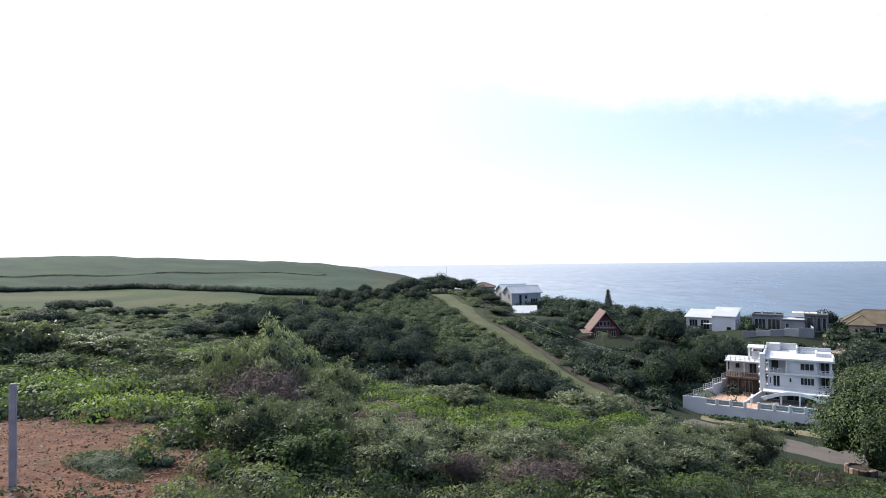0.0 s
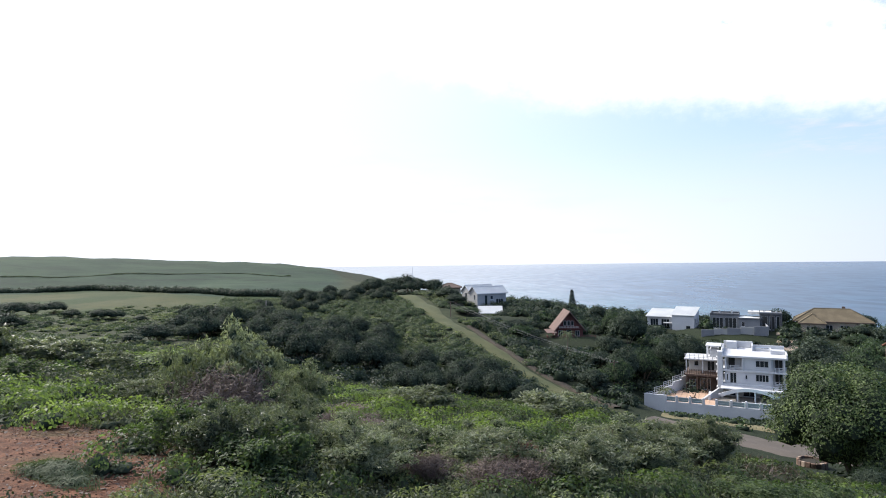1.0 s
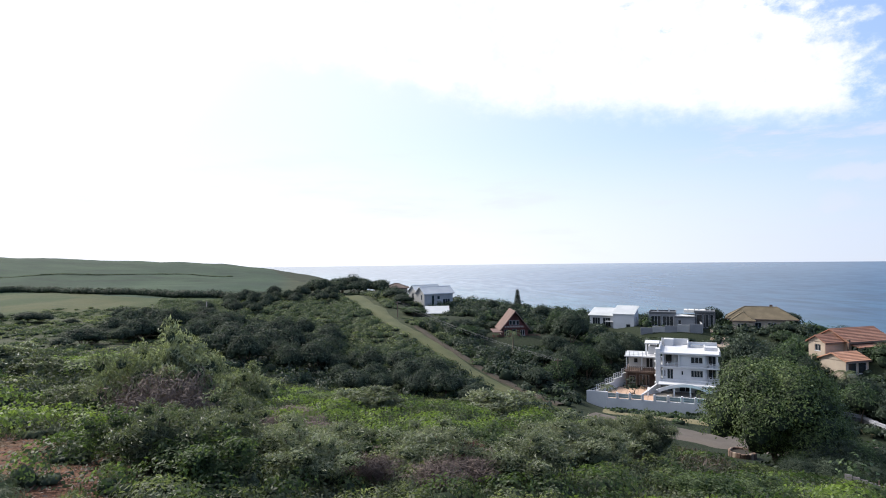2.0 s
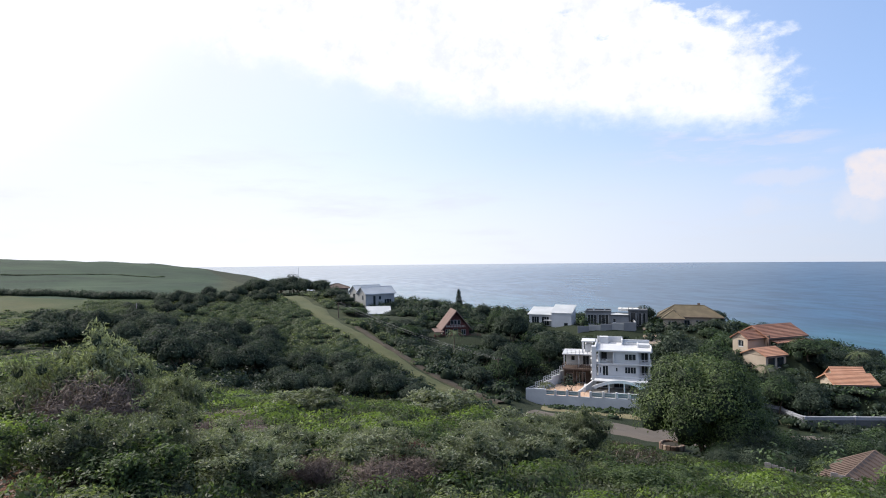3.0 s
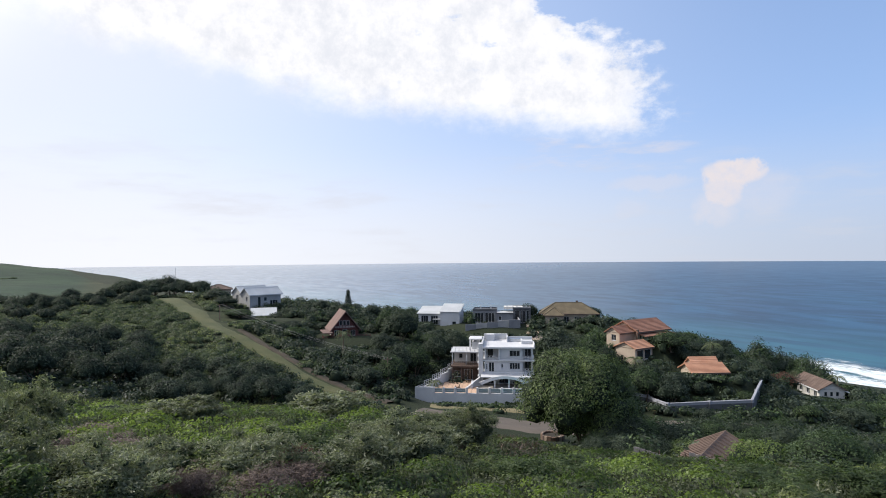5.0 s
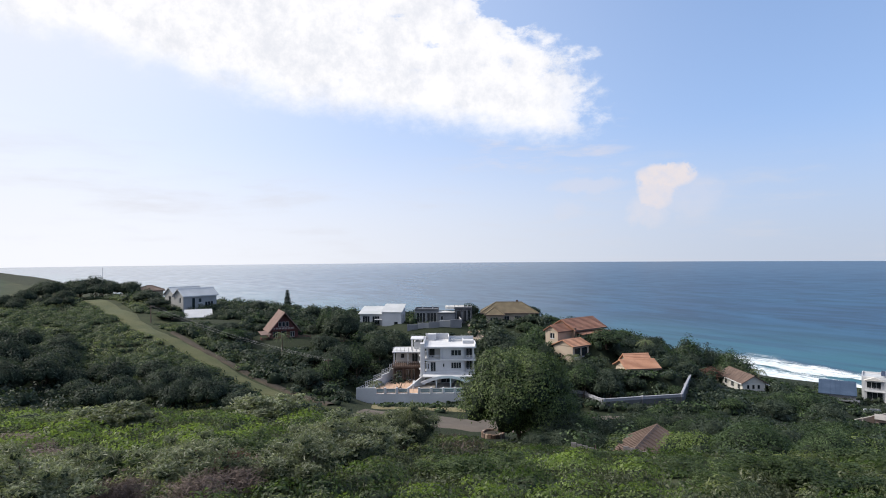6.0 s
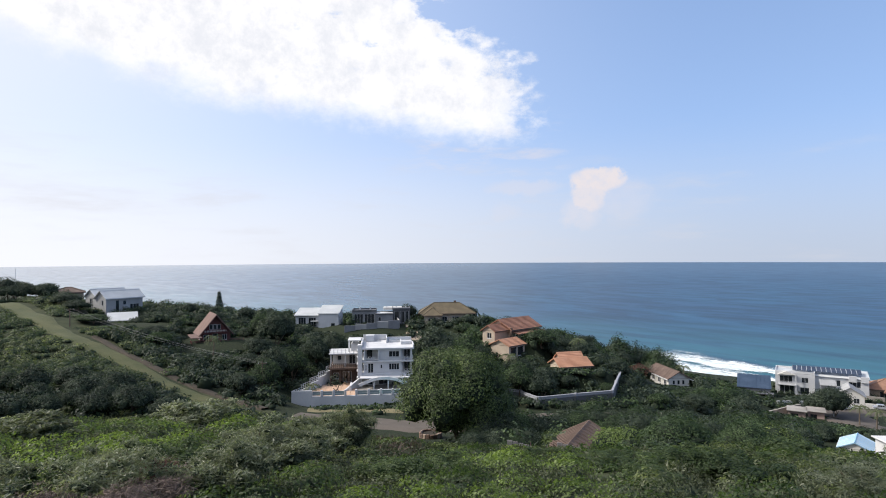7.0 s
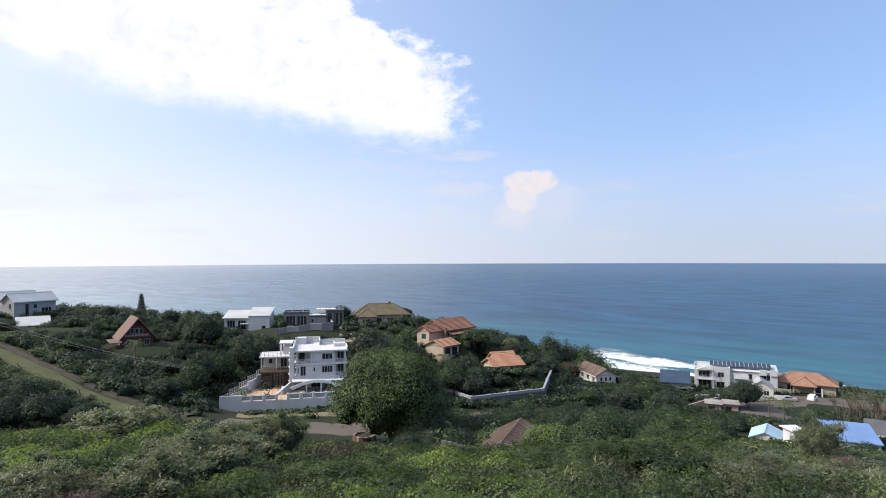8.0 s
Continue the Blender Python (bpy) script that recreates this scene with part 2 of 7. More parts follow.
def make_sea_material():
    m, n = material("sea")
    pos = n.node("ShaderNodeNewGeometry").outputs["Position"]
    swell = n.noise(n.scaled(pos, (0.012, 0.004, 0.01)), 1.0, 4.0, 0.6, 0.6)
    chop = n.noise(n.scaled(pos, (0.12, 0.05, 0.1)), 1.0, 5.0, 0.65)
    split = n.node("ShaderNodeSeparateXYZ")
    n.put(split.inputs[0], pos)
    out = n.math("ADD", split.outputs[0], n.math("ADD", n.math("MULTIPLY", split.outputs[1], 0.25), n.math("MULTIPLY", swell, 90.0)))
    deep = n.mix(n.ramp(swell, 0.35, 0.65), (0.001, 0.040, 0.092), (0.002, 0.058, 0.118))
    streak = n.noise(n.scaled(pos, (1.0, 0.35, 1.0)), 0.035, 6.0, 0.7, 0.5)
    deep = n.mix(n.ramp(streak, 0.40, 0.62), deep, (0.001, 0.022, 0.050))
    # shelving sand under the nearer water, with darker lines where the swell rises
    band = n.noise(n.scaled(pos, (0.055, 0.009, 0.05)), 1.0, 4.0, 0.55, 0.4)
    shallow = n.mix(n.ramp(band, 0.45, 0.60), (0.014, 0.098, 0.124), (0.005, 0.050, 0.080))
    col = n.mix(n.ramp(out, 350.0, 620.0), shallow, deep)
    h = n.math("ADD", n.math("MULTIPLY", swell, 3.0), n.math("MULTIPLY", chop, 0.8))
    # smoother to the left, where brighter mirrored sky stands in for haze over water
    turn = n.math("MULTIPLY", n.math("ARCTAN2", split.outputs[0], split.outputs[1]), 57.2958)
    rough = n.math("ADD", n.math("SUBTRACT", n.ramp(turn, 0.0, 52.0, 0.13, 0.40), n.ramp(out, 700.0, 3000.0, 0.0, 0.07)), n.math("MULTIPLY", n.math("SUBTRACT", streak, 0.5), 0.16))
    return finish(m, n, bsdf(n, col, rough, bump=h, depth=0.2, spec=0.5))


def make_foam_material():
    """Broken foam: white where the water is churned, clear water between the streaks."""
    m, n = material("foam")
    pos = n.node("ShaderNodeNewGeometry").outputs["Position"]
    f = n.noise(n.scaled(pos, (0.10, 0.035, 0.1)), 1.0, 9.0, 0.72, 1.2)
    g = n.noise(n.scaled(pos, (0.5, 0.22, 0.3)), 1.0, 6.0, 0.7, 0.8)
    v = n.math("ADD", n.math("MULTIPLY", f, 0.55), n.math("MULTIPLY", g, 0.45))
    white = bsdf(n, n.mix(n.ramp(v, 0.42, 0.58), (0.44, 0.53, 0.57), (0.72, 0.75, 0.76)), 0.75, bump=v, depth=0.8)
    clear = n.node("ShaderNodeBsdfTransparent")
    mix = n.node("ShaderNodeMixShader")
    # churned in the middle of a bank, broken streaks towards its rims
    reach = n.node("ShaderNodeAttribute")
    reach.attribute_name = "reach"
    n.put(mix.inputs[0], n.ramp(n.math("ADD", v, n.math("MULTIPLY", reach.outputs["Fac"], 0.42)), 0.59, 0.77))
    n.put(mix.inputs[1], clear.outputs[0])
    n.put(mix.inputs[2], white)
    return finish(m, n, mix.outputs[0])


def make_glass(name, tint=(0.02, 0.025, 0.03)):
    m, n = material(name)
    return finish(m, n, bsdf(n, tint, 0.06, spec=0.6))


GROUND = make_ground_material()
SEA = make_sea_material()
FOAM = make_foam_material()
PANE = make_glass("window_glass")
CLEAR = make_glass("pool_fence_glass", (0.22, 0.29, 0.31))
WHITE = surface("white_render", (0.455, 0.465, 0.490), (0.580, 0.588, 0.605), 4.0, 0.3, 0.85)
WALLWHITE = surface("bluish_grey_white_wall", (0.230, 0.240, 0.275), (0.320, 0.330, 0.365), 4.0, 0.3, 0.9)
OFFWHITE = surface("offwhite_plaster", (0.500, 0.490, 0.470), (0.620, 0.610, 0.580), 4.0, 0.3, 0.85)
CREAM = surface("cream_plaster", (0.330, 0.270, 0.215), (0.440, 0.370, 0.300), 4.0, 0.4, 0.85)
GREY = surface("grey_plaster", (0.260, 0.265, 0.270), (0.360, 0.365, 0.370), 4.0, 0.3, 0.85)
MIDGREY = surface("slate_grey_paint", (0.14, 0.15, 0.17), (0.22, 0.23, 0.25), 4.0, 0.3, 0.8)
DARKGREY = surface("charcoal_paint", (0.06, 0.065, 0.075), (0.11, 0.115, 0.125), 4.0, 0.3, 0.7)
PALEROOF = surface("pale_sheet_roof", (0.42, 0.44, 0.45), (0.55, 0.56, 0.57), 3.0, 0.25, 0.5, 0.1)
TERRACOTTA = surface("terracotta_tile", (0.215, 0.100, 0.066), (0.315, 0.165, 0.112), 5.0, 0.5, 0.85, depth=0.03)
PALETERRA = surface("pale_terracotta_tile", (0.380, 0.190, 0.115), (0.500, 0.280, 0.185), 5.0, 0.5, 0.85, depth=0.03)
DULLTERRA = surface("dull_terracotta_tile", (0.200, 0.108, 0.074), (0.290, 0.170, 0.118), 5.0, 0.5, 0.85, depth=0.03)
BROWNTILE = surface("brown_tile", (0.090, 0.062, 0.052), (0.150, 0.108, 0.090), 5.0, 0.5, 0.85, depth=0.03)
TANTILE = surface("olive_brown_tile", (0.092, 0.074, 0.046), (0.150, 0.120, 0.076), 5.0, 0.5, 0.85, depth=0.03)
RUST = surface("red_brown_timber", (0.085, 0.030, 0.030), (0.150, 0.058, 0.052), 8.0, 0.8, 0.8)
ROOFRED = surface("faded_brown_roof", (0.108, 0.068, 0.060), (0.172, 0.114, 0.100), 6.0, 0.7, 0.85)
BLUEROOF = surface("pale_blue_sheet_roof", (0.120, 0.205, 0.400), (0.160, 0.265, 0.480), 3.0, 0.3, 0.6)
SKYROOF = surface("light_blue_sheet_roof", (0.22, 0.40, 0.56), (0.32, 0.52, 0.68), 3.0, 0.3, 0.6)
NAVYROOF = surface("slate_blue_roof", (0.036, 0.058, 0.098), (0.060, 0.088, 0.138), 3.0, 0.3, 0.95, spec=0.1)
TARMAC = surface("worn_asphalt", (0.082, 0.069, 0.058), (0.128, 0.108, 0.092), 5.0, 0.25, 0.9, depth=0.02)
PAVER = surface("terracotta_paving", (0.40, 0.26, 0.18), (0.54, 0.38, 0.28), 5.0, 0.6, 0.85)
CONCRETE = surface("concrete", (0.20, 0.185, 0.17), (0.32, 0.30, 0.28), 5.0, 0.4, 0.9)
# earth darkened to carry the tree shade along the track
DIRT = surface("brown_earth_in_shade", (0.026, 0.022, 0.016), (0.052, 0.041, 0.030), 3.0, 0.3, 0.95, depth=0.06)
BROWNSTONE = surface("brown_fieldstone", (0.120, 0.078, 0.058), (0.235, 0.160, 0.122), 7.0, 2.0, 0.9, depth=0.03)
DUSTPINK = surface("dusty_pink_plaster", (0.26, 0.185, 0.165), (0.34, 0.255, 0.23), 4.0, 0.5, 0.9)
DRIVE = surface("tan_driveway", (0.27, 0.21, 0.165), (0.38, 0.30, 0.24), 5.0, 0.4, 0.9)
SOIL = surface("red_earth", (0.085, 0.042, 0.027), (0.165, 0.090, 0.058), 9.0, 1.0, 0.95)
MOWN = surface("mown_dry_grass", (0.040, 0.052, 0.018), (0.082, 0.082, 0.032), 2.2, 0.16, 0.95, depth=0.12)
DRYVERGE = surface("dry_grass_verge", (0.125, 0.110, 0.058), (0.215, 0.185, 0.105), 3.0, 0.5, 0.95, depth=0.06)
STEEL = surface("galvanised_steel", (0.45, 0.46, 0.47), (0.58, 0.59, 0.60), 12.0, 2.0, 0.5, 0.4)
WOODGREY = surface("weathered_grey_timber", (0.20, 0.18, 0.19), (0.34, 0.31, 0.31), 14.0, 3.0, 0.9)
TIMBER = surface("brown_timber", (0.075, 0.052, 0.042), (0.140, 0.098, 0.078), 9.0, 1.0, 0.8)
SOLAR = surface("solar_cell", (0.03, 0.04, 0.06), (0.05, 0.06, 0.09), 5.0, 1.0, 0.25)
BARK = surface("bark", (0.09, 0.07, 0.05), (0.17, 0.135, 0.10), 10.0, 1.0, 0.95, depth=0.03)
RUBBER = surface("black_rubber", (0.02, 0.02, 0.02), (0.035, 0.035, 0.035), 9.0, 1.0, 0.8)
CARWHITE = surface("white_car_paint", (0.70, 0.71, 0.72), (0.80, 0.80, 0.80), 1.0, 0.3, 0.25)
CARSILVER = surface("silver_car_paint", (0.40, 0.42, 0.45), (0.52, 0.54, 0.56), 1.0, 0.3, 0.3, 0.4)
POOL = surface("pool_water", (0.18, 0.45, 0.48), (0.25, 0.55, 0.56), 2.0, 0.5, 0.1)

# green leaf colours below: blue raised to stand in for haze in the air
LEAF_WOOD = leaf("leaf_dark_coastal", (0.014, 0.023, 0.018), (0.033, 0.049, 0.036), (0.080, 0.106, 0.072), 0.6, 0.22, 0.22)
LEAF_TREE = leaf("leaf_fig", (0.014, 0.026, 0.009), (0.046, 0.076, 0.020), (0.150, 0.200, 0.058), 0.5, 0.12, 0.3)
LEAF_LIME = leaf("leaf_lime_mat", (0.056, 0.087, 0.026), (0.111, 0.158, 0.050), (0.194, 0.255, 0.099), 0.55, 0.48, 0.3)
LEAF_GREEN = leaf("leaf_mid_green", (0.014, 0.026, 0.014), (0.036, 0.062, 0.028), (0.100, 0.148, 0.066), 0.6, 0.24, 0.22)
LEAF_OLIVE = leaf("leaf_grey_olive", (0.044, 0.054, 0.034), (0.109, 0.128, 0.080), (0.275, 0.300, 0.214), 0.45, 0.40, 0.4)
LEAF_DRY = leaf("leaf_dry_twig", (0.050, 0.034, 0.030), (0.096, 0.068, 0.059), (0.170, 0.130, 0.110), 0.8, 0.1)
LEAF_RUST = leaf("leaf_withered_red", (0.060, 0.026, 0.020), (0.105, 0.046, 0.034), (0.160, 0.082, 0.056), 0.8, 0.15)
LEAF_SAGE = leaf("leaf_scrub", (0.058, 0.078, 0.037), (0.100, 0.126, 0.062), (0.160, 0.180, 0.100), 0.65, 0.3, 0.25)
# darkened so that the gaps between bushes read as shaded
LEAF_MAT = leaf("leaf_low_tangle_shade", (0.028, 0.037, 0.025), (0.052, 0.065, 0.041), (0.098, 0.111, 0.072), 0.7, 0.25, 0.2)
LEAF_SPUR = leaf("leaf_dull_spur_scrub", (0.040, 0.060, 0.034), (0.070, 0.096, 0.054), (0.118, 0.140, 0.083), 0.65, 0.3, 0.25)
LEAF_NEAR = leaf("leaf_near_green", (0.020, 0.036, 0.018), (0.056, 0.086, 0.038), (0.145, 0.192, 0.092), 0.55, 0.52, 0.3)
LEAF_BRUSH = leaf("leaf_near_brush", (0.039, 0.052, 0.032), (0.092, 0.112, 0.068), (0.200, 0.224, 0.143), 0.55, 0.52, 0.3)
# core colours: painted shade inside the plants, lightened a little to match veiling glare
HEART = leaf("inner_leaf_soft_shade", (0.035, 0.050, 0.032), (0.048, 0.064, 0.042), (0.068, 0.086, 0.059), 0.95, 0.2, 0.05)
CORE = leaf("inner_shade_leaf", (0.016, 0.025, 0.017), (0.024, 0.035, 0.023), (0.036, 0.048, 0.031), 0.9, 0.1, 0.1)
SCRUBHEART = leaf("inner_scrub_shade_leaf", (0.036, 0.050, 0.033), (0.050, 0.066, 0.043), (0.070, 0.088, 0.054), 0.95, 0.1, 0.05)

# ---- the lie of the land ----
RADII = np.array([60.0, 85.0, 115.0, 150.0, 190.0, 240.0, 320.0, 450.0])
BEARINGS, PROFILES, NEARFALL, BROW = [], [], [], []


def profile(az, fall, brow, *heights):
    """Heights of the land along one bearing at RADII, how steeply the near slope falls and how far off its brow lies."""
    BEARINGS.append(az), PROFILES.append(heights), NEARFALL.append(fall), BROW.append(min(brow, 52.0))


profile(-180, 0.02, 60, 51, 50, 50, 49, 48, 47, 46, 46)
profile(-110, 0.03, 50, 50.5, 50, 49, 48, 47, 47, 48, 52)
profile(-60, 0.05, 42, 49.3, 47.0, 45.5, 45, 45, 44.5, 45.5, 58.5)
profile(-36, 0.055, 40, 48.3, 45.4, 44, 43.6, 43, 42.5, 43.5, 60.2)
profile(-30, 0.068, 40, 47.3, 44.1, 42.6, 42, 41.3, 41.5, 43, 60.4)
profile(-19, 0.101, 42, 45.2, 41.5, 40.4, 40.8, 41.5, 42.5, 44.5, 57.0)
profile(-11, 0.1415, 44, 43.0, 38.3, 37.4, 39.4, 41.5, 42, 45.5, 52.8)
profile(-3, 0.1725, 44, 41.0, 35.2, 34.0, 38, 42.5, 44, 43, 43)
profile(3, 0.186, 44, 40.3, 34.2, 33.7, 38.5, 42.8, 42.5, 36, 20)
profile(9, 0.1955, 43, 39.6, 33.6, 33, 37.3, 39.8, 39, 28, 5)
profile(15, 0.204, 41, 38.9, 33, 31, 34.5, 38, 36, 22, -5)
profile(24, 0.227, 36, 36.8, 30.8, 27.8, 30.5, 34.5, 32, 15, -6)
profile(32, 0.238, 31, 34.6, 29.8, 27.2, 31.5, 34.5, 30, 10, -6)
profile(42, 0.238, 27, 34.4, 29.6, 28.5, 32.5, 33, 24, 2, -6)
profile(50, 0.236, 26, 34.4, 29.8, 28, 28.5, 27.5, 16, -1, -6)
profile(57, 0.220, 26, 34.8, 30.0, 26.5, 22.5, 19.5, 9, -2, -6)
profile(66, 0.205, 28, 35.2, 29.5, 23.5, 17.5, 13.5, 7, -3, -6)
profile(76, 0.188, 29, 35.6, 28.5, 23, 17, 13.6, 9, -3, -6)
profile(100, 0.18, 30, 37, 28.5, 22.5, 17, 14, 9, -3, -6)
profile(140, 0.10, 40, 45, 42, 39, 36, 33, 30, 26, 24)
profile(180, 0.02, 60, 51, 50, 50, 49, 48, 47, 46, 46)

AZ_STEP, R_STEP = 1.0, 4.0
R_GRID = np.arange(0.0, 640.0, R_STEP)
AZ_GRID = np.arange(-180.0, 181.0, AZ_STEP)


def soften(a, passes, axis):
    for _ in range(passes):
        pad = [(1, 1) if k == axis else (0, 0) for k in range(2)]
        b = np.pad(a, pad, mode="edge")
        a = (np.take(b, range(0, a.shape[axis]), axis) + 2 * a + np.take(b, range(2, a.shape[axis] + 2), axis)) / 4
    return a


def make_heights():
    fall = np.interp(AZ_GRID, BEARINGS, NEARFALL)
    brow = np.interp(AZ_GRID, BEARINGS, BROW)
    rows = np.array(PROFILES)
    cols = np.array([np.interp(AZ_GRID, BEARINGS, rows[:, k]) for k in range(len(RADII))]).T
    out = np.zeros((len(AZ_GRID), len(R_GRID)))
    for i, az in enumerate(AZ_GRID):
        end = -7.0 if -70 < az < 125 else 30.0
        rr = np.concatenate([[0.0, brow[i] / 2, brow[i]], RADII, [640.0]])
        zz = np.concatenate([[52.4, 52.4 - brow[i] / 2 * fall[i], 52.4 - brow[i] * fall[i]], cols[i], [end]])
        out[i] = np.interp(R_GRID, rr, zz)
    return soften(soften(out, 2, 1), 4, 0)


HEIGHTS = make_heights()


def waves(x, y):
    """Uneven ground: a few crossed waves of several lengths."""
    w = 0.20 * np.sin(x / 5.1 + 1.3 * np.sin(y / 7.7)) + 0.16 * np.sin(y / 4.3 + 1.1 * np.sin(x / 6.1 + 2.0))
    w += 0.07 * np.sin(x / 1.3 + y / 1.9) + 0.05 * np.sin(y / 0.9 - x / 1.4)
    return w + 0.5 * np.sin(x / 31.0 + 0.7) * np.sin(y / 27.0 + 1.9)


def height(x, y):
    """Height of the ground over the sea, for numbers or arrays."""
    x, y = np.asarray(x, float), np.asarray(y, float)
    r, az = np.hypot(x, y), np.degrees(np.arctan2(x, y))
    i = np.clip((az + 180.0) / AZ_STEP, 0, len(AZ_GRID) - 1.001)
    j = np.clip(r / R_STEP, 0, len(R_GRID) - 1.001)
    a, b = i.astype(int), j.astype(int)
    u, v = i - a, j - b
    z = (1 - u) * ((1 - v) * HEIGHTS[a, b] + v * HEIGHTS[a, b + 1]) + u * ((1 - v) * HEIGHTS[a + 1, b] + v * HEIGHTS[a + 1, b + 1])
    top = np.clip(r / 6.5, 0, 1)
    z = 52.0 + (z - 52.0) * top * top * (3 - 2 * top)
    for px, py, rad, pz in PADS:
        k = np.clip((rad * 1.5 - np.hypot(x - px, y - py)) / (rad * 0.5), 0, 1)
        z = z + (pz - z) * k * k * (3 - 2 * k)
    return z + waves(x, y) * np.clip((r - 2) / 10, 0, 1) * np.clip((r + 60) / 200, 0.35, 1)


def ground_z(x, y):
    return float(height(x, y))


def mesh_object(name, verts, faces, mat, smooth=False, parent=None):
    me = bpy.data.meshes.new(name)
    me.from_pydata(verts, [], faces)
    me.materials.append(mat)
    if smooth:
        me.polygons.foreach_set("use_smooth", [True] * len(me.polygons))
    ob = new(name, me)
    ob.parent = parent
    return ob


def make_ground():
    az = np.unique(np.concatenate([np.arange(-180, -40, 4.0), np.arange(-40, 84, 0.5), np.arange(84, 180, 4.0)]))
    r = np.concatenate([[0.0], 1.2 * 1.042 ** np.arange(0, 152), [900.0, 1500.0, 2600.0, 4800.0]])
    r = np.unique(r[(r < 640) | (r >= 900)])
    A, R = np.meshgrid(np.radians(az), r, indexing="ij")
    x, y = R * np.sin(A), R * np.cos(A)
    z = height(x, y)
    na, nr = len(az), len(r)
    idx = np.arange(na * nr).reshape(na, nr)
    nxt = np.roll(idx, -1, axis=0)
    faces = np.stack([idx[:, :-1], idx[:, 1:], nxt[:, 1:], nxt[:, :-1]], -1).reshape(-1, 4)
    ob = mesh_object("ground", np.stack([x, y, z], -1).reshape(-1, 3).tolist(), faces[:, ::-1].tolist(), GROUND, True)
    return tagged(ob, "hilly grass and red earth falling to the sea", "ground", kind="structure")


def make_sea():
    r = np.array([150.0, 260, 300, 350, 420, 520, 700, 1000, 1500, 2300, 3400, 4950])
    az = np.radians(np.arange(0, 360, 2.0))
    A, R = np.meshgrid(az, r, indexing="ij")
    idx = np.arange(A.size).reshape(A.shape)
    nxt = np.roll(idx, -1, axis=0)
    faces = np.stack([idx[:, :-1], idx[:, 1:], nxt[:, 1:], nxt[:, :-1]], -1).reshape(-1, 4)[:, ::-1]
    v = np.stack([R * np.sin(A), R * np.cos(A), 0 * R], -1).reshape(-1, 3)
    ob = mesh_object("water", v.tolist(), faces.tolist(), SEA, True)
    return tagged(ob, "calm blue sea with small swell reaching the horizon", "sea", kind="structure")


def ribbon(name, points, width, mat, label, lift=0.12, category="", skew=None, steps=6):
    """A sheet of that width along the points, lying on the ground."""
    pts = [Vector((x, y, 0)) for x, y in points]
    fine = []
    for i in range(len(pts) - 1):
        p0, p1, p2, p3 = pts[max(i - 1, 0)], pts[i], pts[i + 1], pts[min(i + 2, len(pts) - 1)]
        for k in range(steps):
            t = k / steps
            fine.append(0.5 * (2 * p1 + (p2 - p0) * t + (2 * p0 - 5 * p1 + 4 * p2 - p3) * t * t + (3 * p1 - p0 - 3 * p2 + p3) * t ** 3))
    fine.append(pts[-1])
    verts, faces, cross = [], [], 7
    for i, p in enumerate(fine):
        d = (fine[min(i + 1, len(fine) - 1)] - fine[max(i - 1, 0)]).normalized()
        side = Vector((d.y, -d.x, 0))
        w = (width[0] + (width[1] - width[0]) * i / len(fine)) * (1 + 0.08 * math.sin(i * 1.7) + 0.05 * math.sin(i * 0.6))
        for k in range(cross):
            q = p + side * w * (k / (cross - 1) - 0.5)
            dip = 0.4 if k in (0, cross - 1) else 0.0
            verts.append((q.x, q.y, ground_z(q.x, q.y) + lift - dip))
    for i in range(len(fine) - 1):
        for k in range(cross - 1):
            a = i * cross + k
            faces.append((a, a + 1, a + cross + 1, a + cross))
    ob = mesh_object(name, verts, faces, mat, True)
    return tagged(ob, label, category or name, kind="structure")


# level places: x, y, radius, height
PADS = [(58, 110, 13, 27.4), (25, 189.5, 8.5, 40.0), (23.5, 175, 6.5, 37.2), (39, 148, 8, 35.0), (76, 163, 9, 34.2), (88, 152, 12, 35.5), (105, 144, 11, 35.8),
        (95, 106, 9, 34.3), (97, 87, 7, 31.0), (142, 96, 10, 20.3), (183, 66, 18, 13.6), (205, 78, 18, 12.5), (211, 60, 14, 12.8), (46, 40, 6, 33.0),
        (112, 42, 5, 22.5), (115, 29, 8, 23.0), (154.5, 67.5, 6.5, 15.2)]
make_ground()
make_sea()
BREAK = [(-1.4, 202), (0.2, 193), (5.4, 169), (9.8, 149), (14.0, 138.5), (18.6, 127), (21.5, 117.5), (24.4, 108.5), (26.8, 101.5), (29.6, 95.0)]
firebreak = ribbon("firebreak", BREAK, (5.8, 3.4), MOWN, "mown dry grass firebreak running down the spur", 0.25)
dirt_track = ribbon("dirt_track", [(14.6, 147), (17.9, 136.5), (22.0, 126), (25.0, 117.5), (28.2, 108.5), (31.0, 102), (33.6, 96)], (1.6, 2.2), DIRT, "bare brown earth track beside the firebreak, tree shade in its colour", 0.3)
verge = ribbon("verge", [(42, 98), (52, 92.5), (64, 86), (76, 78)], (7.4, 7.4), DRYVERGE, "dry grass verge between the villa wall and the road", 0.15)
road = ribbon("road", [(36, 90.5), (43.5, 83.5), (50.5, 77.5), (59, 71.5), (72, 66), (88, 60), (104, 54)], (11.0, 8.5), TARMAC, "worn grey asphalt road with pale edges", 0.22)
road_low = ribbon("road_low", [(152, 48), (166, 60), (179, 66.5), (193, 60), (202, 49), (207, 36)], (16, 17), TARMAC, "grey asphalt turning circle by the beach houses", 0.2)

# ---- building kit ----
def part(name, bm, mat, parent, label=""):
    me = bpy.data.meshes.new(name)
    bm.to_mesh(me)
    bm.free()
    me.materials.append(mat)
    ob = new(name, me)
    ob.parent = parent
    if label:
        tagged(ob, label)
    return ob


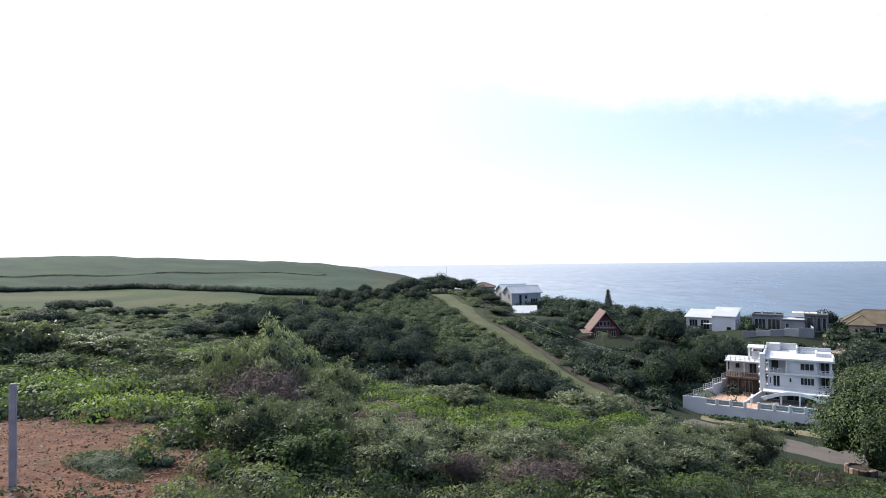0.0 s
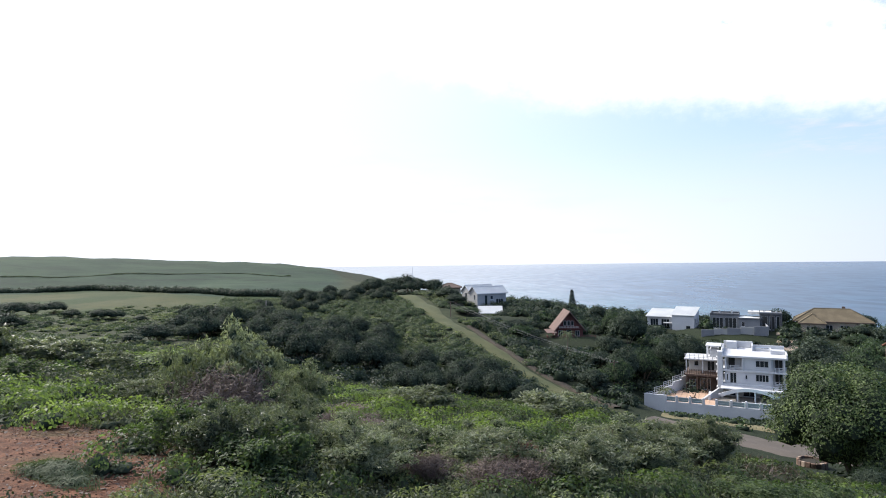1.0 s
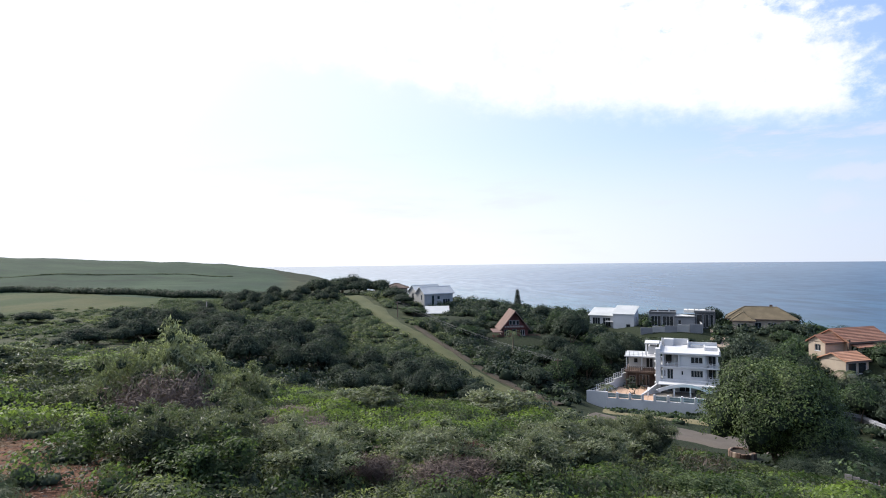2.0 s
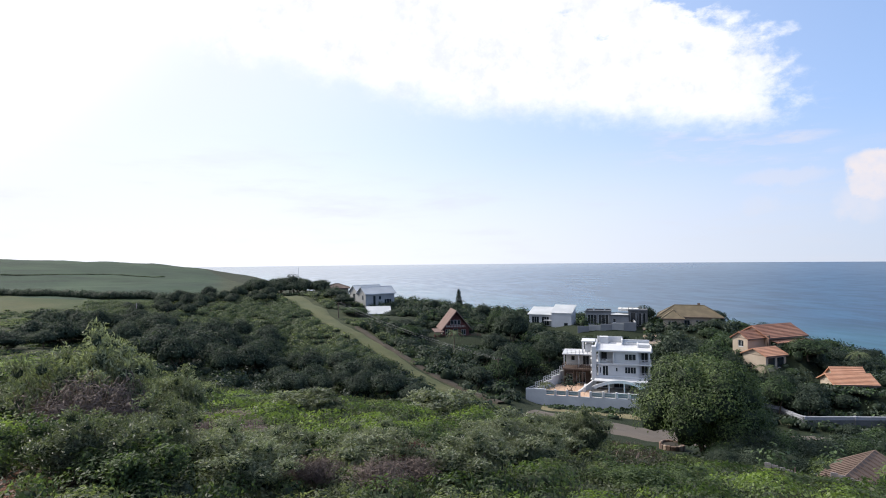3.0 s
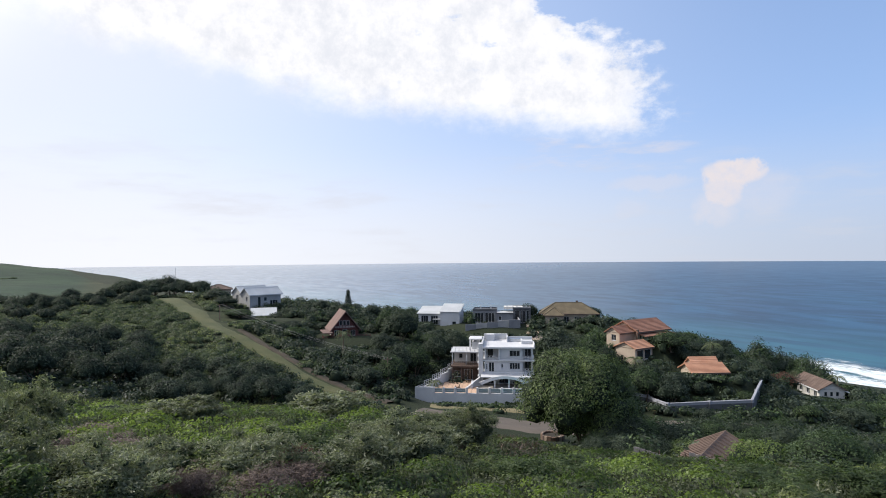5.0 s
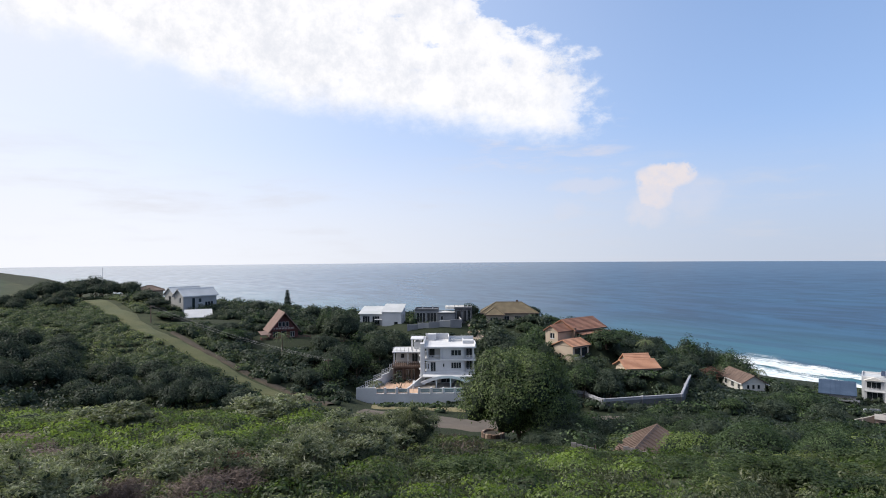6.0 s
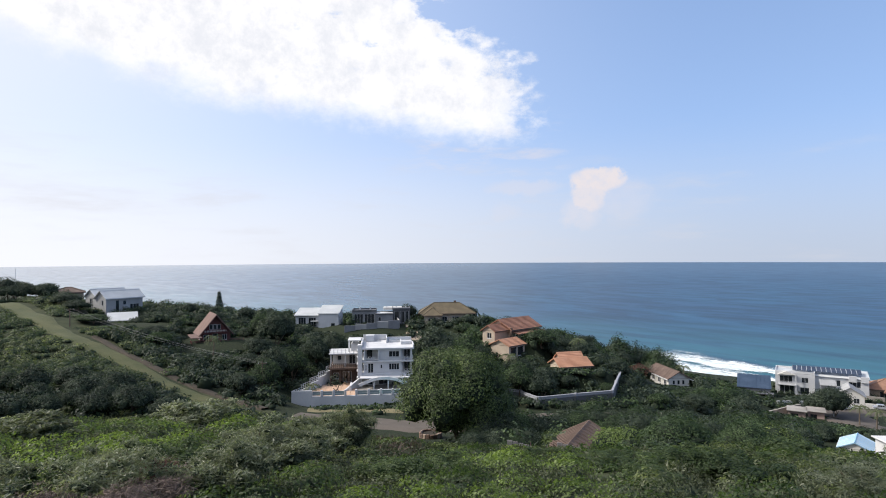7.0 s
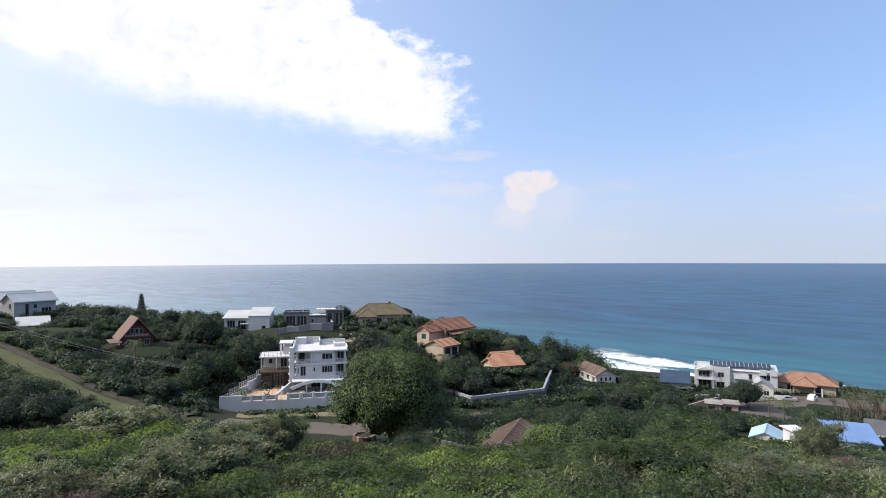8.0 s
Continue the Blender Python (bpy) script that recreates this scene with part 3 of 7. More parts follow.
def solid(bm, x0, x1, y0, y1, z0, z1, bevel=0.0):
    m = Matrix.Translation(((x0 + x1) / 2, (y0 + y1) / 2, (z0 + z1) / 2)) @ Matrix.Diagonal((abs(x1 - x0), abs(y1 - y0), abs(z1 - z0), 1))
    made = bmesh.ops.create_cube(bm, size=1.0, matrix=m)["verts"]
    if bevel:
        edges = list({e for v in made for e in v.link_edges})
        bmesh.ops.bevel(bm, geom=edges, offset=bevel, segments=1, affect="EDGES")
    return bm


def prism(bm, loop, shift):
    """A solid between the loop of points and the same loop moved by shift."""
    a = [bm.verts.new(p) for p in loop]
    b = [bm.verts.new(Vector(p) + Vector(shift)) for p in loop]
    bm.faces.new(a), bm.faces.new(b[::-1])
    for i in range(len(a)):
        j = (i + 1) % len(a)
        bm.faces.new((a[j], a[i], b[i], b[j]))
    bmesh.ops.recalc_face_normals(bm, faces=bm.faces)
    return bm


class Building:
    """A building whose front stands along its own x axis and faces its own -y."""

    def __init__(self, name, label, x, y, z, turn, category="house", group=""):
        self.root = tagged(new(name), label, category, group)
        self.root.matrix_world = pose(x, y, z, 0, 0, turn)

    def box(self, name, x0, x1, y0, y1, z0, z1, mat, bevel=0.03, parent=None, label=""):
        return part(name, solid(bmesh.new(), x0, x1, y0, y1, z0, z1, bevel), mat, parent or self.root, label)

    def turned(self, side, at, u, v, depth):
        """A point of a wall: u along it, v up, depth inwards from its outer face."""
        return {"front": (u, at + depth, v), "back": (u, at - depth, v), "left": (at + depth, u, v), "right": (at - depth, u, v)}[side]

    def slab(self, bm, side, at, u0, u1, v0, v1, d0, d1):
        p, q = self.turned(side, at, u0, v0, d0), self.turned(side, at, u1, v1, d1)
        lo, hi = [min(a, b) for a, b in zip(p, q)], [max(a, b) for a, b in zip(p, q)]
        solid(bm, lo[0], hi[0], lo[1], hi[1], lo[2], hi[2])

    def wall(self, side, at, u0, u1, v0, v1, mat, holes=(), thick=0.25, frame_mat=None, name="wall"):
        """A wall with real openings; each hole is u0, u1, v0, v1 and how many lights across, 0 for an open bay."""
        us = sorted({u0, u1, *[h[0] for h in holes], *[h[1] for h in holes]})
        vs = sorted({v0, v1, *[h[2] for h in holes], *[h[3] for h in holes]})
        bm = bmesh.new()
        for a, b in zip(us, us[1:]):
            for c, d in zip(vs, vs[1:]):
                mu, mv = (a + b) / 2, (c + d) / 2
                if not any(h[0] < mu < h[1] and h[2] < mv < h[3] for h in holes):
                    self.slab(bm, side, at, a, b, c, d, 0.0, thick)
        bmesh.ops.remove_doubles(bm, verts=bm.verts, dist=0.001)
        made = part(name, bm, mat, self.root)
        for h in holes:
            if h[4]:
                self.window(side, at, h, frame_mat or WHITE)
        return made

    def window(self, side, at, h, mat):
        a, b, c, d, n = h
        bm, t = bmesh.new(), 0.07
        self.slab(bm, side, at, a, b, d - t, d, 0.08, 0.16)
        self.slab(bm, side, at, a, b, c, c + t, 0.08, 0.16)
        for k in range(n + 1):
            u = a + (b - a - t) * k / n
            self.slab(bm, side, at, u, u + t, c + t, d - t, 0.08, 0.16)
        win = part("window" if c > 0.3 else "glazed_door", bm, mat, self.root)
        for k in range(n):
            bm = bmesh.new()
            u = a + (b - a - t) * k / n
            self.slab(bm, side, at, u + t, u + (b - a - t) / n, c + t, d - t, 0.11, 0.135)
            part("pane", bm, PANE, win, "dark reflecting glass")
        bm = bmesh.new()
        self.slab(bm, side, at, a - 0.05, b + 0.05, c - 0.07, c, -0.06, 0.08)
        part("sill", bm, mat, win)
        return win

    def shell(self, x0, x1, y0, y1, z0, z1, mat, front=(), left=(), right=(), back=(), frame_mat=None):
        """Four walls, butted at the corners."""
        t = 0.25
        self.wall("front", y0, x0, x1, z0, z1, mat, front, t, frame_mat)
        self.wall("back", y1, x0, x1, z0, z1, mat, back, t, frame_mat)
        self.wall("left", x0, y0 + t, y1 - t, z0, z1, mat, left, t, frame_mat)
        self.wall("right", x1, y0 + t, y1 - t, z0, z1, mat, right, t, frame_mat)

    def gable(self, x0, x1, y0, y1, ze, zr, mat, wall_mat, over=0.45, courses=0, fascia=None):
        """A gable roof whose ridge runs along x: two slopes, a ridge cap and the gable walls."""
        ym, t = (y0 + y1) / 2, 0.16
        k = (zr - ze) / (ym - y0)
        for sgn, y in ((-1, y0), (1, y1)):
            ye, zo = y + sgn * over, ze - k * over
            bm = prism(bmesh.new(), [(x0 - over, ye, zo), (x0 - over, ym, zr), (x0 - over, ym, zr + t), (x0 - over, ye, zo + t)], (x1 - x0 + 2 * over, 0, 0))
            slope = part("roof_slope", bm, mat, self.root)
            if courses:
                at = [(ye + (ym - ye) * c / courses, zo + t + (zr - zo) * c / courses) for c in range(courses + 1)]
                for (ya, za), (yb, zb) in zip(at, at[1:]):
                    part("tile_course", prism(bmesh.new(), [(x0 - over, ya, za - 0.02), (x0 - over, yb, zb - 0.02), (x0 - over, ya, za + 0.07)], (x1 - x0 + 2 * over, 0, 0)), mat, slope)
            bm = bmesh.new()
            solid(bm, x0 - over, x1 + over, min(ye, ye + sgn * 0.05), max(ye, ye + sgn * 0.05), zo - 0.12, zo + t)
            part("fascia", bm, fascia or WHITE, self.root)
        for x, s in ((x0, 0.25), (x1, -0.25)):
            bm = prism(bmesh.new(), [(x, y0, ze), (x, y1, ze), (x, ym, zr - 0.02)], (s, 0, 0))
            part("gable_wall", bm, wall_mat, self.root)
        bm = prism(bmesh.new(), [(x0 - over, ym - 0.22, zr + t - 0.1), (x0 - over, ym + 0.22, zr + t - 0.1), (x0 - over, ym, zr + t + 0.09)], (x1 - x0 + 2 * over, 0, 0))
        part("ridge_cap", bm, mat, self.root)

    def hip(self, x0, x1, y0, y1, ze, zr, mat, over=0.5, fascia=None):
        """A hipped roof with its longer side along x or y, as a solid with thickness, ridge and hip caps."""
        x0, x1, y0, y1 = x0 - over, x1 + over, y0 - over, y1 + over
        w, d = x1 - x0, y1 - y0
        h = min(w, d) / 2 * 0.999
        a, b = ((x0 + h, (y0 + y1) / 2), (x1 - h, (y0 + y1) / 2)) if w >= d else (((x0 + x1) / 2, y0 + h), ((x0 + x1) / 2, y1 - h))
        corner = [(x0, y0), (x1, y0), (x1, y1), (x0, y1)]
        bm = bmesh.new()
        base = [bm.verts.new((x, y, ze - 0.18)) for x, y in corner]
        ring = [bm.verts.new((x, y, ze)) for x, y in corner]
        top = [bm.verts.new((*a, zr)), bm.verts.new((*b, zr))]
        bm.faces.new(base[::-1])
        for i in range(4):
            j = (i + 1) % 4
            bm.faces.new((base[i], base[j], ring[j], ring[i]))
        A, B = top
        if w >= d:
            bm.faces.new((ring[0], ring[1], B, A)), bm.faces.new((ring[1], ring[2], B)), bm.faces.new((ring[2], ring[3], A, B)), bm.faces.new((ring[3], ring[0], A))
            ends = (A, B, B, A)
        else:
            bm.faces.new((ring[0], ring[1], A)), bm.faces.new((ring[1], ring[2], B, A)), bm.faces.new((ring[2], ring[3], B)), bm.faces.new((ring[3], ring[0], A, B))
            ends = (A, A, B, B)
        lines = [(tuple(r.co), tuple(e.co)) for r, e in zip(ring, ends)] + [(tuple(A.co), tuple(B.co))]
        bmesh.ops.recalc_face_normals(bm, faces=bm.faces)
        roof = part("roof", bm, mat, self.root)
        for p, q in lines:
            bm = bmesh.new()
            p, q = Vector(p), Vector(q)
            m = (q - p).to_track_quat("Z", "Y").to_matrix().to_4x4()
            m.translation = (p + q) / 2
            bmesh.ops.create_cone(bm, cap_ends=True, segments=6, radius1=0.13, radius2=0.13, depth=(q - p).length + 0.1, matrix=m)
            part("ridge_cap", bm, mat, roof)
        for u0, u1, v0, v1 in ((x0, x1, y0 - 0.04, y0), (x0, x1, y1, y1 + 0.04), (x0 - 0.04, x0, y0, y1), (x1, x1 + 0.04, y0, y1)):
            self.box("fascia", u0, u1, v0, v1, ze - 0.2, ze + 0.02, fascia or WHITE, 0.0, roof)
        return roof

    def sheet(self, x0, x1, y0, y1, z_front, z_back, mat, ribs=0, name="roof", thick=0.14, over=0.3):
        """A single sloping roof, low at the front or the back, with raised ribs."""
        x0, x1, y0, y1 = x0 - over, x1 + over, y0 - over, y1 + over
        bm = prism(bmesh.new(), [(x0, y0, z_front), (x0, y1, z_back), (x0, y1, z_back + thick), (x0, y0, z_front + thick)], (x1 - x0, 0, 0))
        roof = part(name, bm, mat, self.root)
        for k in range(ribs):
            x = x0 + (x1 - x0) * (k + 0.5) / ribs
            bm = prism(bmesh.new(), [(x, y0, z_front + thick - 0.01), (x, y1, z_back + thick - 0.01), (x, y1, z_back + thick + 0.06), (x, y0, z_front + thick + 0.06)], (0.08, 0, 0))
            part("seam", bm, mat, roof)
        return roof

    def flat(self, x0, x1, y0, y1, z, mat, rim=0.4, t=0.2, rim_mat=None):
        """A flat roof behind a parapet."""
        self.box("roof", x0 + t, x1 - t, y0 + t, y1 - t, z - 0.2, z, mat, 0.0)
        for a in ((x0, x1, y0, y0 + t), (x0, x1, y1 - t, y1), (x0, x0 + t, y0 + t, y1 - t), (x1 - t, x1, y0 + t, y1 - t)):
            self.box("parapet", *a, z - 0.25, z + rim, rim_mat or mat, 0.02)

    def rail(self, points, h=0.95, gap=1.2, mat=None, bars=3, infill=None):
        """A balustrade along the points: posts, rails and, where given, glass between."""
        mat = mat or WHITE
        run = part("balustrade", bmesh.new(), mat, self.root)
        for a, b in zip(points, points[1:]):
            a, b = Vector(a), Vector(b)
            n = max(1, round((b - a).length / gap))
            for k in range(n + 1):
                p = a.lerp(b, k / n)
                part("post", solid(bmesh.new(), p.x - 0.05, p.x + 0.05, p.y - 0.05, p.y + 0.05, p.z, p.z + h, 0.01), mat, run)
            for r in range(bars):
                bm = bmesh.new()
                limb(bm, a + Vector((0, 0, h * (r + 1) / bars - 0.03)), b + Vector((0, 0, h * (r + 1) / bars - 0.03)), 0.035, 0.035, 5)
                part("rail", bm, mat, run)
            if infill:
                d = (b - a).normalized() * 0.08
                s = Vector((-d.y, d.x, 0)).normalized() * 0.012
                bm = prism(bmesh.new(), [a + d + s + Vector((0, 0, 0.1)), b - d + s + Vector((0, 0, 0.1)), b - d + s + Vector((0, 0, h - 0.08)), a + d + s + Vector((0, 0, h - 0.08))], -2 * s)
                part("glass_panel", bm, infill, run)
        return run


def limb(bm, a, b, ra, rb, sides=6):
    """A tapered round bar from a to b."""
    a, b = Vector(a), Vector(b)
    m = (b - a).to_track_quat("Z", "Y").to_matrix().to_4x4()
    m.translation = (a + b) / 2
    bmesh.ops.create_cone(bm, cap_ends=True, segments=sides, radius1=ra, radius2=rb, depth=(b - a).length * 1.02, matrix=m)


# ---- the white villa and its walled terrace ----
def make_villa():
    v = Building("villa", "white three-storey flat-roofed villa with balconies and roof terrace", 57.4, 107.6, 29.0, -30)
    # ground floor set back behind an arched veranda
    v.shell(0.3, 10.0, 1.2, 11, -0.3, 2.1, OFFWHITE, front=[(1.2, 2.2, 0.0, 1.9, 1), (3.4, 5.6, 0.0, 1.9, 2), (6.6, 8.6, 0.0, 1.9, 2)], left=[(3, 4.2, 0.0, 1.9, 1)])
    v.box("floor_slab", 0.0, 10.4, -0.35, 11.1, 2.1, 2.5, WHITE)
    # middle floor
    v.wall("front", 0.0, 0.5, 8.0, 2.5, 4.75, WHITE, [(1.3, 2.4, 2.55, 4.5, 2), (0.75, 1.05, 3.0, 4.2, 1), (3.8, 4.2, 3.4, 4.2, 1), (5.5, 7.6, 3.1, 4.4, 4)])
    v.wall("front", 1.6, 8.25, 10.2, 2.5, 4.75, OFFWHITE, [(8.6, 9.9, 2.55, 4.5, 2)])
    v.wall("right", 8.25, 0.25, 1.6, 2.5, 4.75, WHITE)
    v.wall("left", 0.5, 0.25, 10.9, 2.5, 7.3, WHITE, [(2, 3, 3.0, 4.3, 1), (5, 6.2, 3.0, 4.3, 1), (2.5, 4, 5.4, 6.7, 2)])
    v.wall("right", 10.2, 1.85, 10.9, 2.5, 7.3, WHITE, [(3, 4.5, 3.1, 4.4, 2), (3, 4.5, 5.5, 6.8, 2)])
    v.wall("back", 10.9, 0.75, 9.95, 2.5, 7.3, WHITE)
    v.box("floor_slab", -0.1, 10.5, -0.45, 10.9, 4.75, 5.05, WHITE)
    # top floor: recessed balcony, windows, corner balcony
    v.wall("front", 1.5, 0.75, 3.6, 5.05, 7.3, OFFWHITE, [(1.0, 2.2, 5.1, 7.0, 1)])
    v.wall("right", 3.6, 0.25, 1.5, 5.05, 7.3, WHITE)
    v.wall("front", 0.0, 3.6, 8.0, 5.05, 7.3, WHITE, [(5.5, 7.6, 5.7, 6.9, 3)])
    v.wall("front", 1.6, 8.25, 10.2, 5.05, 7.3, OFFWHITE, [(8.6, 9.9, 5.1, 7.0, 2)])
    v.wall("right", 8.25, 0.25, 1.6, 5.05, 7.3, WHITE)
    for x in (0.5, 3.3, 9.9):
        for z0, z1 in ((2.5, 4.75), (5.05, 7.3)):
            if not (z0 < 4 and x < 9):
                v.box("column", x, x + 0.28, -0.3, -0.02, z0, z1, WHITE)
    v.rail([(0.8, -0.3, 5.05), (3.3, -0.3, 5.05)], 0.8, 0.6)
    v.rail([(8.1, -0.35, 5.05), (10.35, -0.35, 5.05), (10.35, 1.5, 5.05)], 0.8, 0.6)
    v.rail([(8.1, -0.35, 2.5), (10.35, -0.35, 2.5), (10.35, 1.5, 2.5)], 0.8, 0.6)
    # stepped service tower on the corner
    v.box("tower", -0.75, 0.15, -0.55, 1.2, -0.3, 8.3, WHITE, 0.05)
    for k in range(5):
        v.box("tower_ledge", -0.95, -0.7, -0.4, 0.9, 1.6 + k * 1.35, 1.85 + k * 1.35, WHITE)
    # roof terrace with parapets, stair box and rails
    v.box("roof_slab", -0.2, 10.6, -0.6, 11.1, 7.3, 7.65, WHITE, 0.04)
    v.box("parapet", -0.2, 0.05, 1.2, 11.1, 7.65, 8.3, WHITE)
    v.box("parapet", 0.05, 5.2, 10.85, 11.1, 7.65, 8.9, WHITE)
    v.box("parapet", 5.2, 10.6, 10.85, 11.1, 7.65, 8.3, WHITE)
    v.box("parapet", 5.0, 5.25, 6.6, 10.85, 7.65, 8.7, WHITE)
    v.box("skylight_kerb", 5.7, 8.0, 7.0, 8.6, 7.65, 8.15, WHITE)
    v.box("skylight", 5.8, 7.9, 7.1, 8.5, 8.15, 8.22, PANE, 0.01, None, "dark glass skylight")
    v.box("parapet", 8.0, 10.6, 3.6, 3.85, 7.65, 8.3, WHITE)
    v.box("parapet", 10.35, 10.6, -0.6, 3.6, 7.65, 8.25, WHITE)
    v.box("parapet", 8.0, 8.25, 3.85, 7.0, 7.65, 8.4, WHITE)
    v.box("stair_box", 0.6, 2.4, 8.6, 10.6, 7.65, 9.0, WHITE)
    v.rail([(0.2, 1.4, 7.65), (0.2, 8.4, 7.65)], 0.9, 1.2)
    # arched veranda front
    bm = bmesh.new()
    n, x0, x1 = 18, 1.0, 8.8
    outer = [(x0 - 1.6 + (x1 - x0 + 2.4) * k / n, -3.2, 0.2 + 2.15 * math.sin(math.pi * (0.12 + 0.76 * k / n))) for k in range(n + 1)]
    inner = [(x0 - 1.0 + (x1 - x0 + 1.4) * k / n, -3.2, -0.1 + 1.9 * math.sin(math.pi * (0.12 + 0.76 * k / n))) for k in range(n + 1)]
    for k in range(n):
        prism(bm, [outer[k], outer[k + 1], inner[k + 1], inner[k]], (0, 0.35, 0))
    part("veranda_arch", bm, WHITE, v.root)
    v.box("veranda_roof", -0.2, 9.8, -3.0, -0.36, 1.95, 2.15, WHITE)
    for x in (2.4, 5.2, 8.0):
        v.box("veranda_post", x, x + 0.25, -3.0, -2.75, -0.3, 1.95, WHITE)
    # lower wing with timber deck beside the main block
    v.shell(-6.4, -0.76, 4.6, 10, -0.3, 3.0, TIMBER, front=[(-4.0, -2.2, 0.0, 2.2, 3), (-6.0, -4.8, 0.6, 1.9, 2)])
    v.box("deck", -6.6, -0.76, 2.0, 10.2, 3.0, 3.3, TIMBER, 0.02, None, "brown timber deck")
    for x in (-6.4, -4.5, -2.7, -0.95):
        v.box("deck_post", x, x + 0.16, 2.1, 2.26, -0.3, 3.0, TIMBER)
    v.rail([(-6.55, 2.1, 3.3), (-0.8, 2.1, 3.3)], 0.95, 0.4, TIMBER, 4)
    v.shell(-6.2, -0.76, 6.4, 10.2, 3.3, 5.8, OFFWHITE, front=[(-2.8, -1.5, 3.35, 5.3, 2), (-5.2, -4.4, 4.2, 5.2, 1)])
    v.box("wing_roof", -6.8, -0.76, 3.6, 10.6, 5.8, 6.02, WHITE)
    for x in (-6.5, -3.6):
        v.box("column", x, x + 0.22, 3.8, 4.02, 3.3, 5.8, WHITE)
    v.rail([(-6.6, 3.8, 6.02), (-0.9, 3.8, 6.02)], 0.9, 0.8, WHITE, 3)
    v.box("upper_canopy", -3.0, -0.25, 5.4, 9.8, 8.3, 8.5, WHITE)
    for y in (5.6, 9.5):
        v.box("canopy_post", -2.9, -2.7, y, y + 0.2, 6.02, 8.3, WHITE)
    v.shell(-2.4, -0.76, 7.0, 10.2, 6.02, 7.6, WHITE)
    return v


def make_terrace():
    v = Building("villa_terrace", "walled terracotta-paved terrace with pool in front of the villa", 57.4, 107.6, 29.0, -30, "terrace")
    def edge_x(y):
        return -12.45 + (y + 8.4) * 0.43

    plan = [(edge_x(-8.2), -8.2), (12.0, -8.2), (12.0, 12.0), (edge_x(12.0), 12.0)]
    part("platform", prism(bmesh.new(), [(x, y, -4.5) for x, y in plan], (0, 0, 4.18)), CONCRETE, v.root)
    part("paving_bed", prism(bmesh.new(), [(x, y, -0.32) for x, y in plan], (0, 0, 0.24)), CONCRETE, v.root)
    tile = solid(bmesh.new(), -0.48, 0.48, -0.48, 0.48, -0.03, 0.03, 0.02)
    me = bpy.data.meshes.new("paver")
    tile.to_mesh(me), tile.free()
    me.materials.append(PAVER)
    for i in range(12):
        for j in range(12):
            x, y = -11.4 + i, -7.4 + j
            if x > -0.8 or y > 4.2 or x < edge_x(y) + 0.7:
                continue
            ob = new("paver", me)
            ob.parent = v.root
            ob.location = (x, y, -0.04 + 0.006 * ((i * 7 + j * 3) % 3))
    # front wall: solid end, then low wall with piers and glass panels
    v.box("boundary_wall", -12.6, -9.0, -8.6, -8.25, -4.2, 1.2, WHITE)
    v.box("boundary_wall", -9.0, 12.4, -8.6, -8.25, -4.2, 0.1, WHITE)
    for k, x in enumerate((-9.0, -7.1, -4.9, -2.7, -0.7, 1.6, 3.9, 6.1, 8.4, 10.7)):
        v.box("pier", x - 0.18, x + 0.18, -8.66, -8.2, 0.1, 1.2, WHITE)
    for a, b in ((-9.0, -7.1), (-7.1, -4.9), (-4.9, -2.7), (-0.7, 1.6), (1.6, 3.9), (3.9, 6.1), (6.1, 8.4), (8.4, 10.7)):
        v.rail([(a + 0.2, -8.42, 0.12), (b - 0.2, -8.42, 0.12)], 0.9, 3.0, WHITE, 2, CLEAR)
    # side wall running back along the boundary, climbing, with rails on it
    for k in range(6):
        y = -8.25 + k * 3.0
        a, b = Vector((edge_x(y), y, 0)), Vector((edge_x(y + 3.0), y + 3.0, 0))
        top = 0.15 + k * 0.55
        part("side_wall", prism(bmesh.new(), [(a.x, a.y, -4.2), (b.x, b.y, -4.2), (b.x, b.y, top), (a.x, a.y, top)], (-0.28, 0.1, 0)), WHITE, v.root)
        v.rail([(a.x - 0.14, a.y + 0.1, top), (b.x - 0.14, b.y, top)], 1.0, 0.75, WHITE, 3)
    v.box("steps_wall", -2.2, -1.8, -4.0, -0.6, -0.06, 0.9, WHITE)
    bm = prism(bmesh.new(), [(-3.6, -4.6, -0.06), (-0.6, -0.6, -0.06), (-0.6, -0.6, 1.7)], (0.25, -0.25, 0))
    part("stair_wall", bm, WHITE, v.root)
    v.box("pool", 3.5, 10.5, -7.4, -4.0, -0.06, 0.02, POOL, 0.0, None, "turquoise pool water")
    v.box("pool_edge", 3.2, 10.8, -7.7, -7.42, -0.06, 0.06, WHITE)
    v.box("pool_edge", 3.2, 10.8, -3.98, -3.7, -0.06, 0.06, WHITE)
    v.box("pool_edge", 3.2, 3.48, -7.42, -3.98, -0.06, 0.06, WHITE)
    return v


make_villa()
make_terrace()


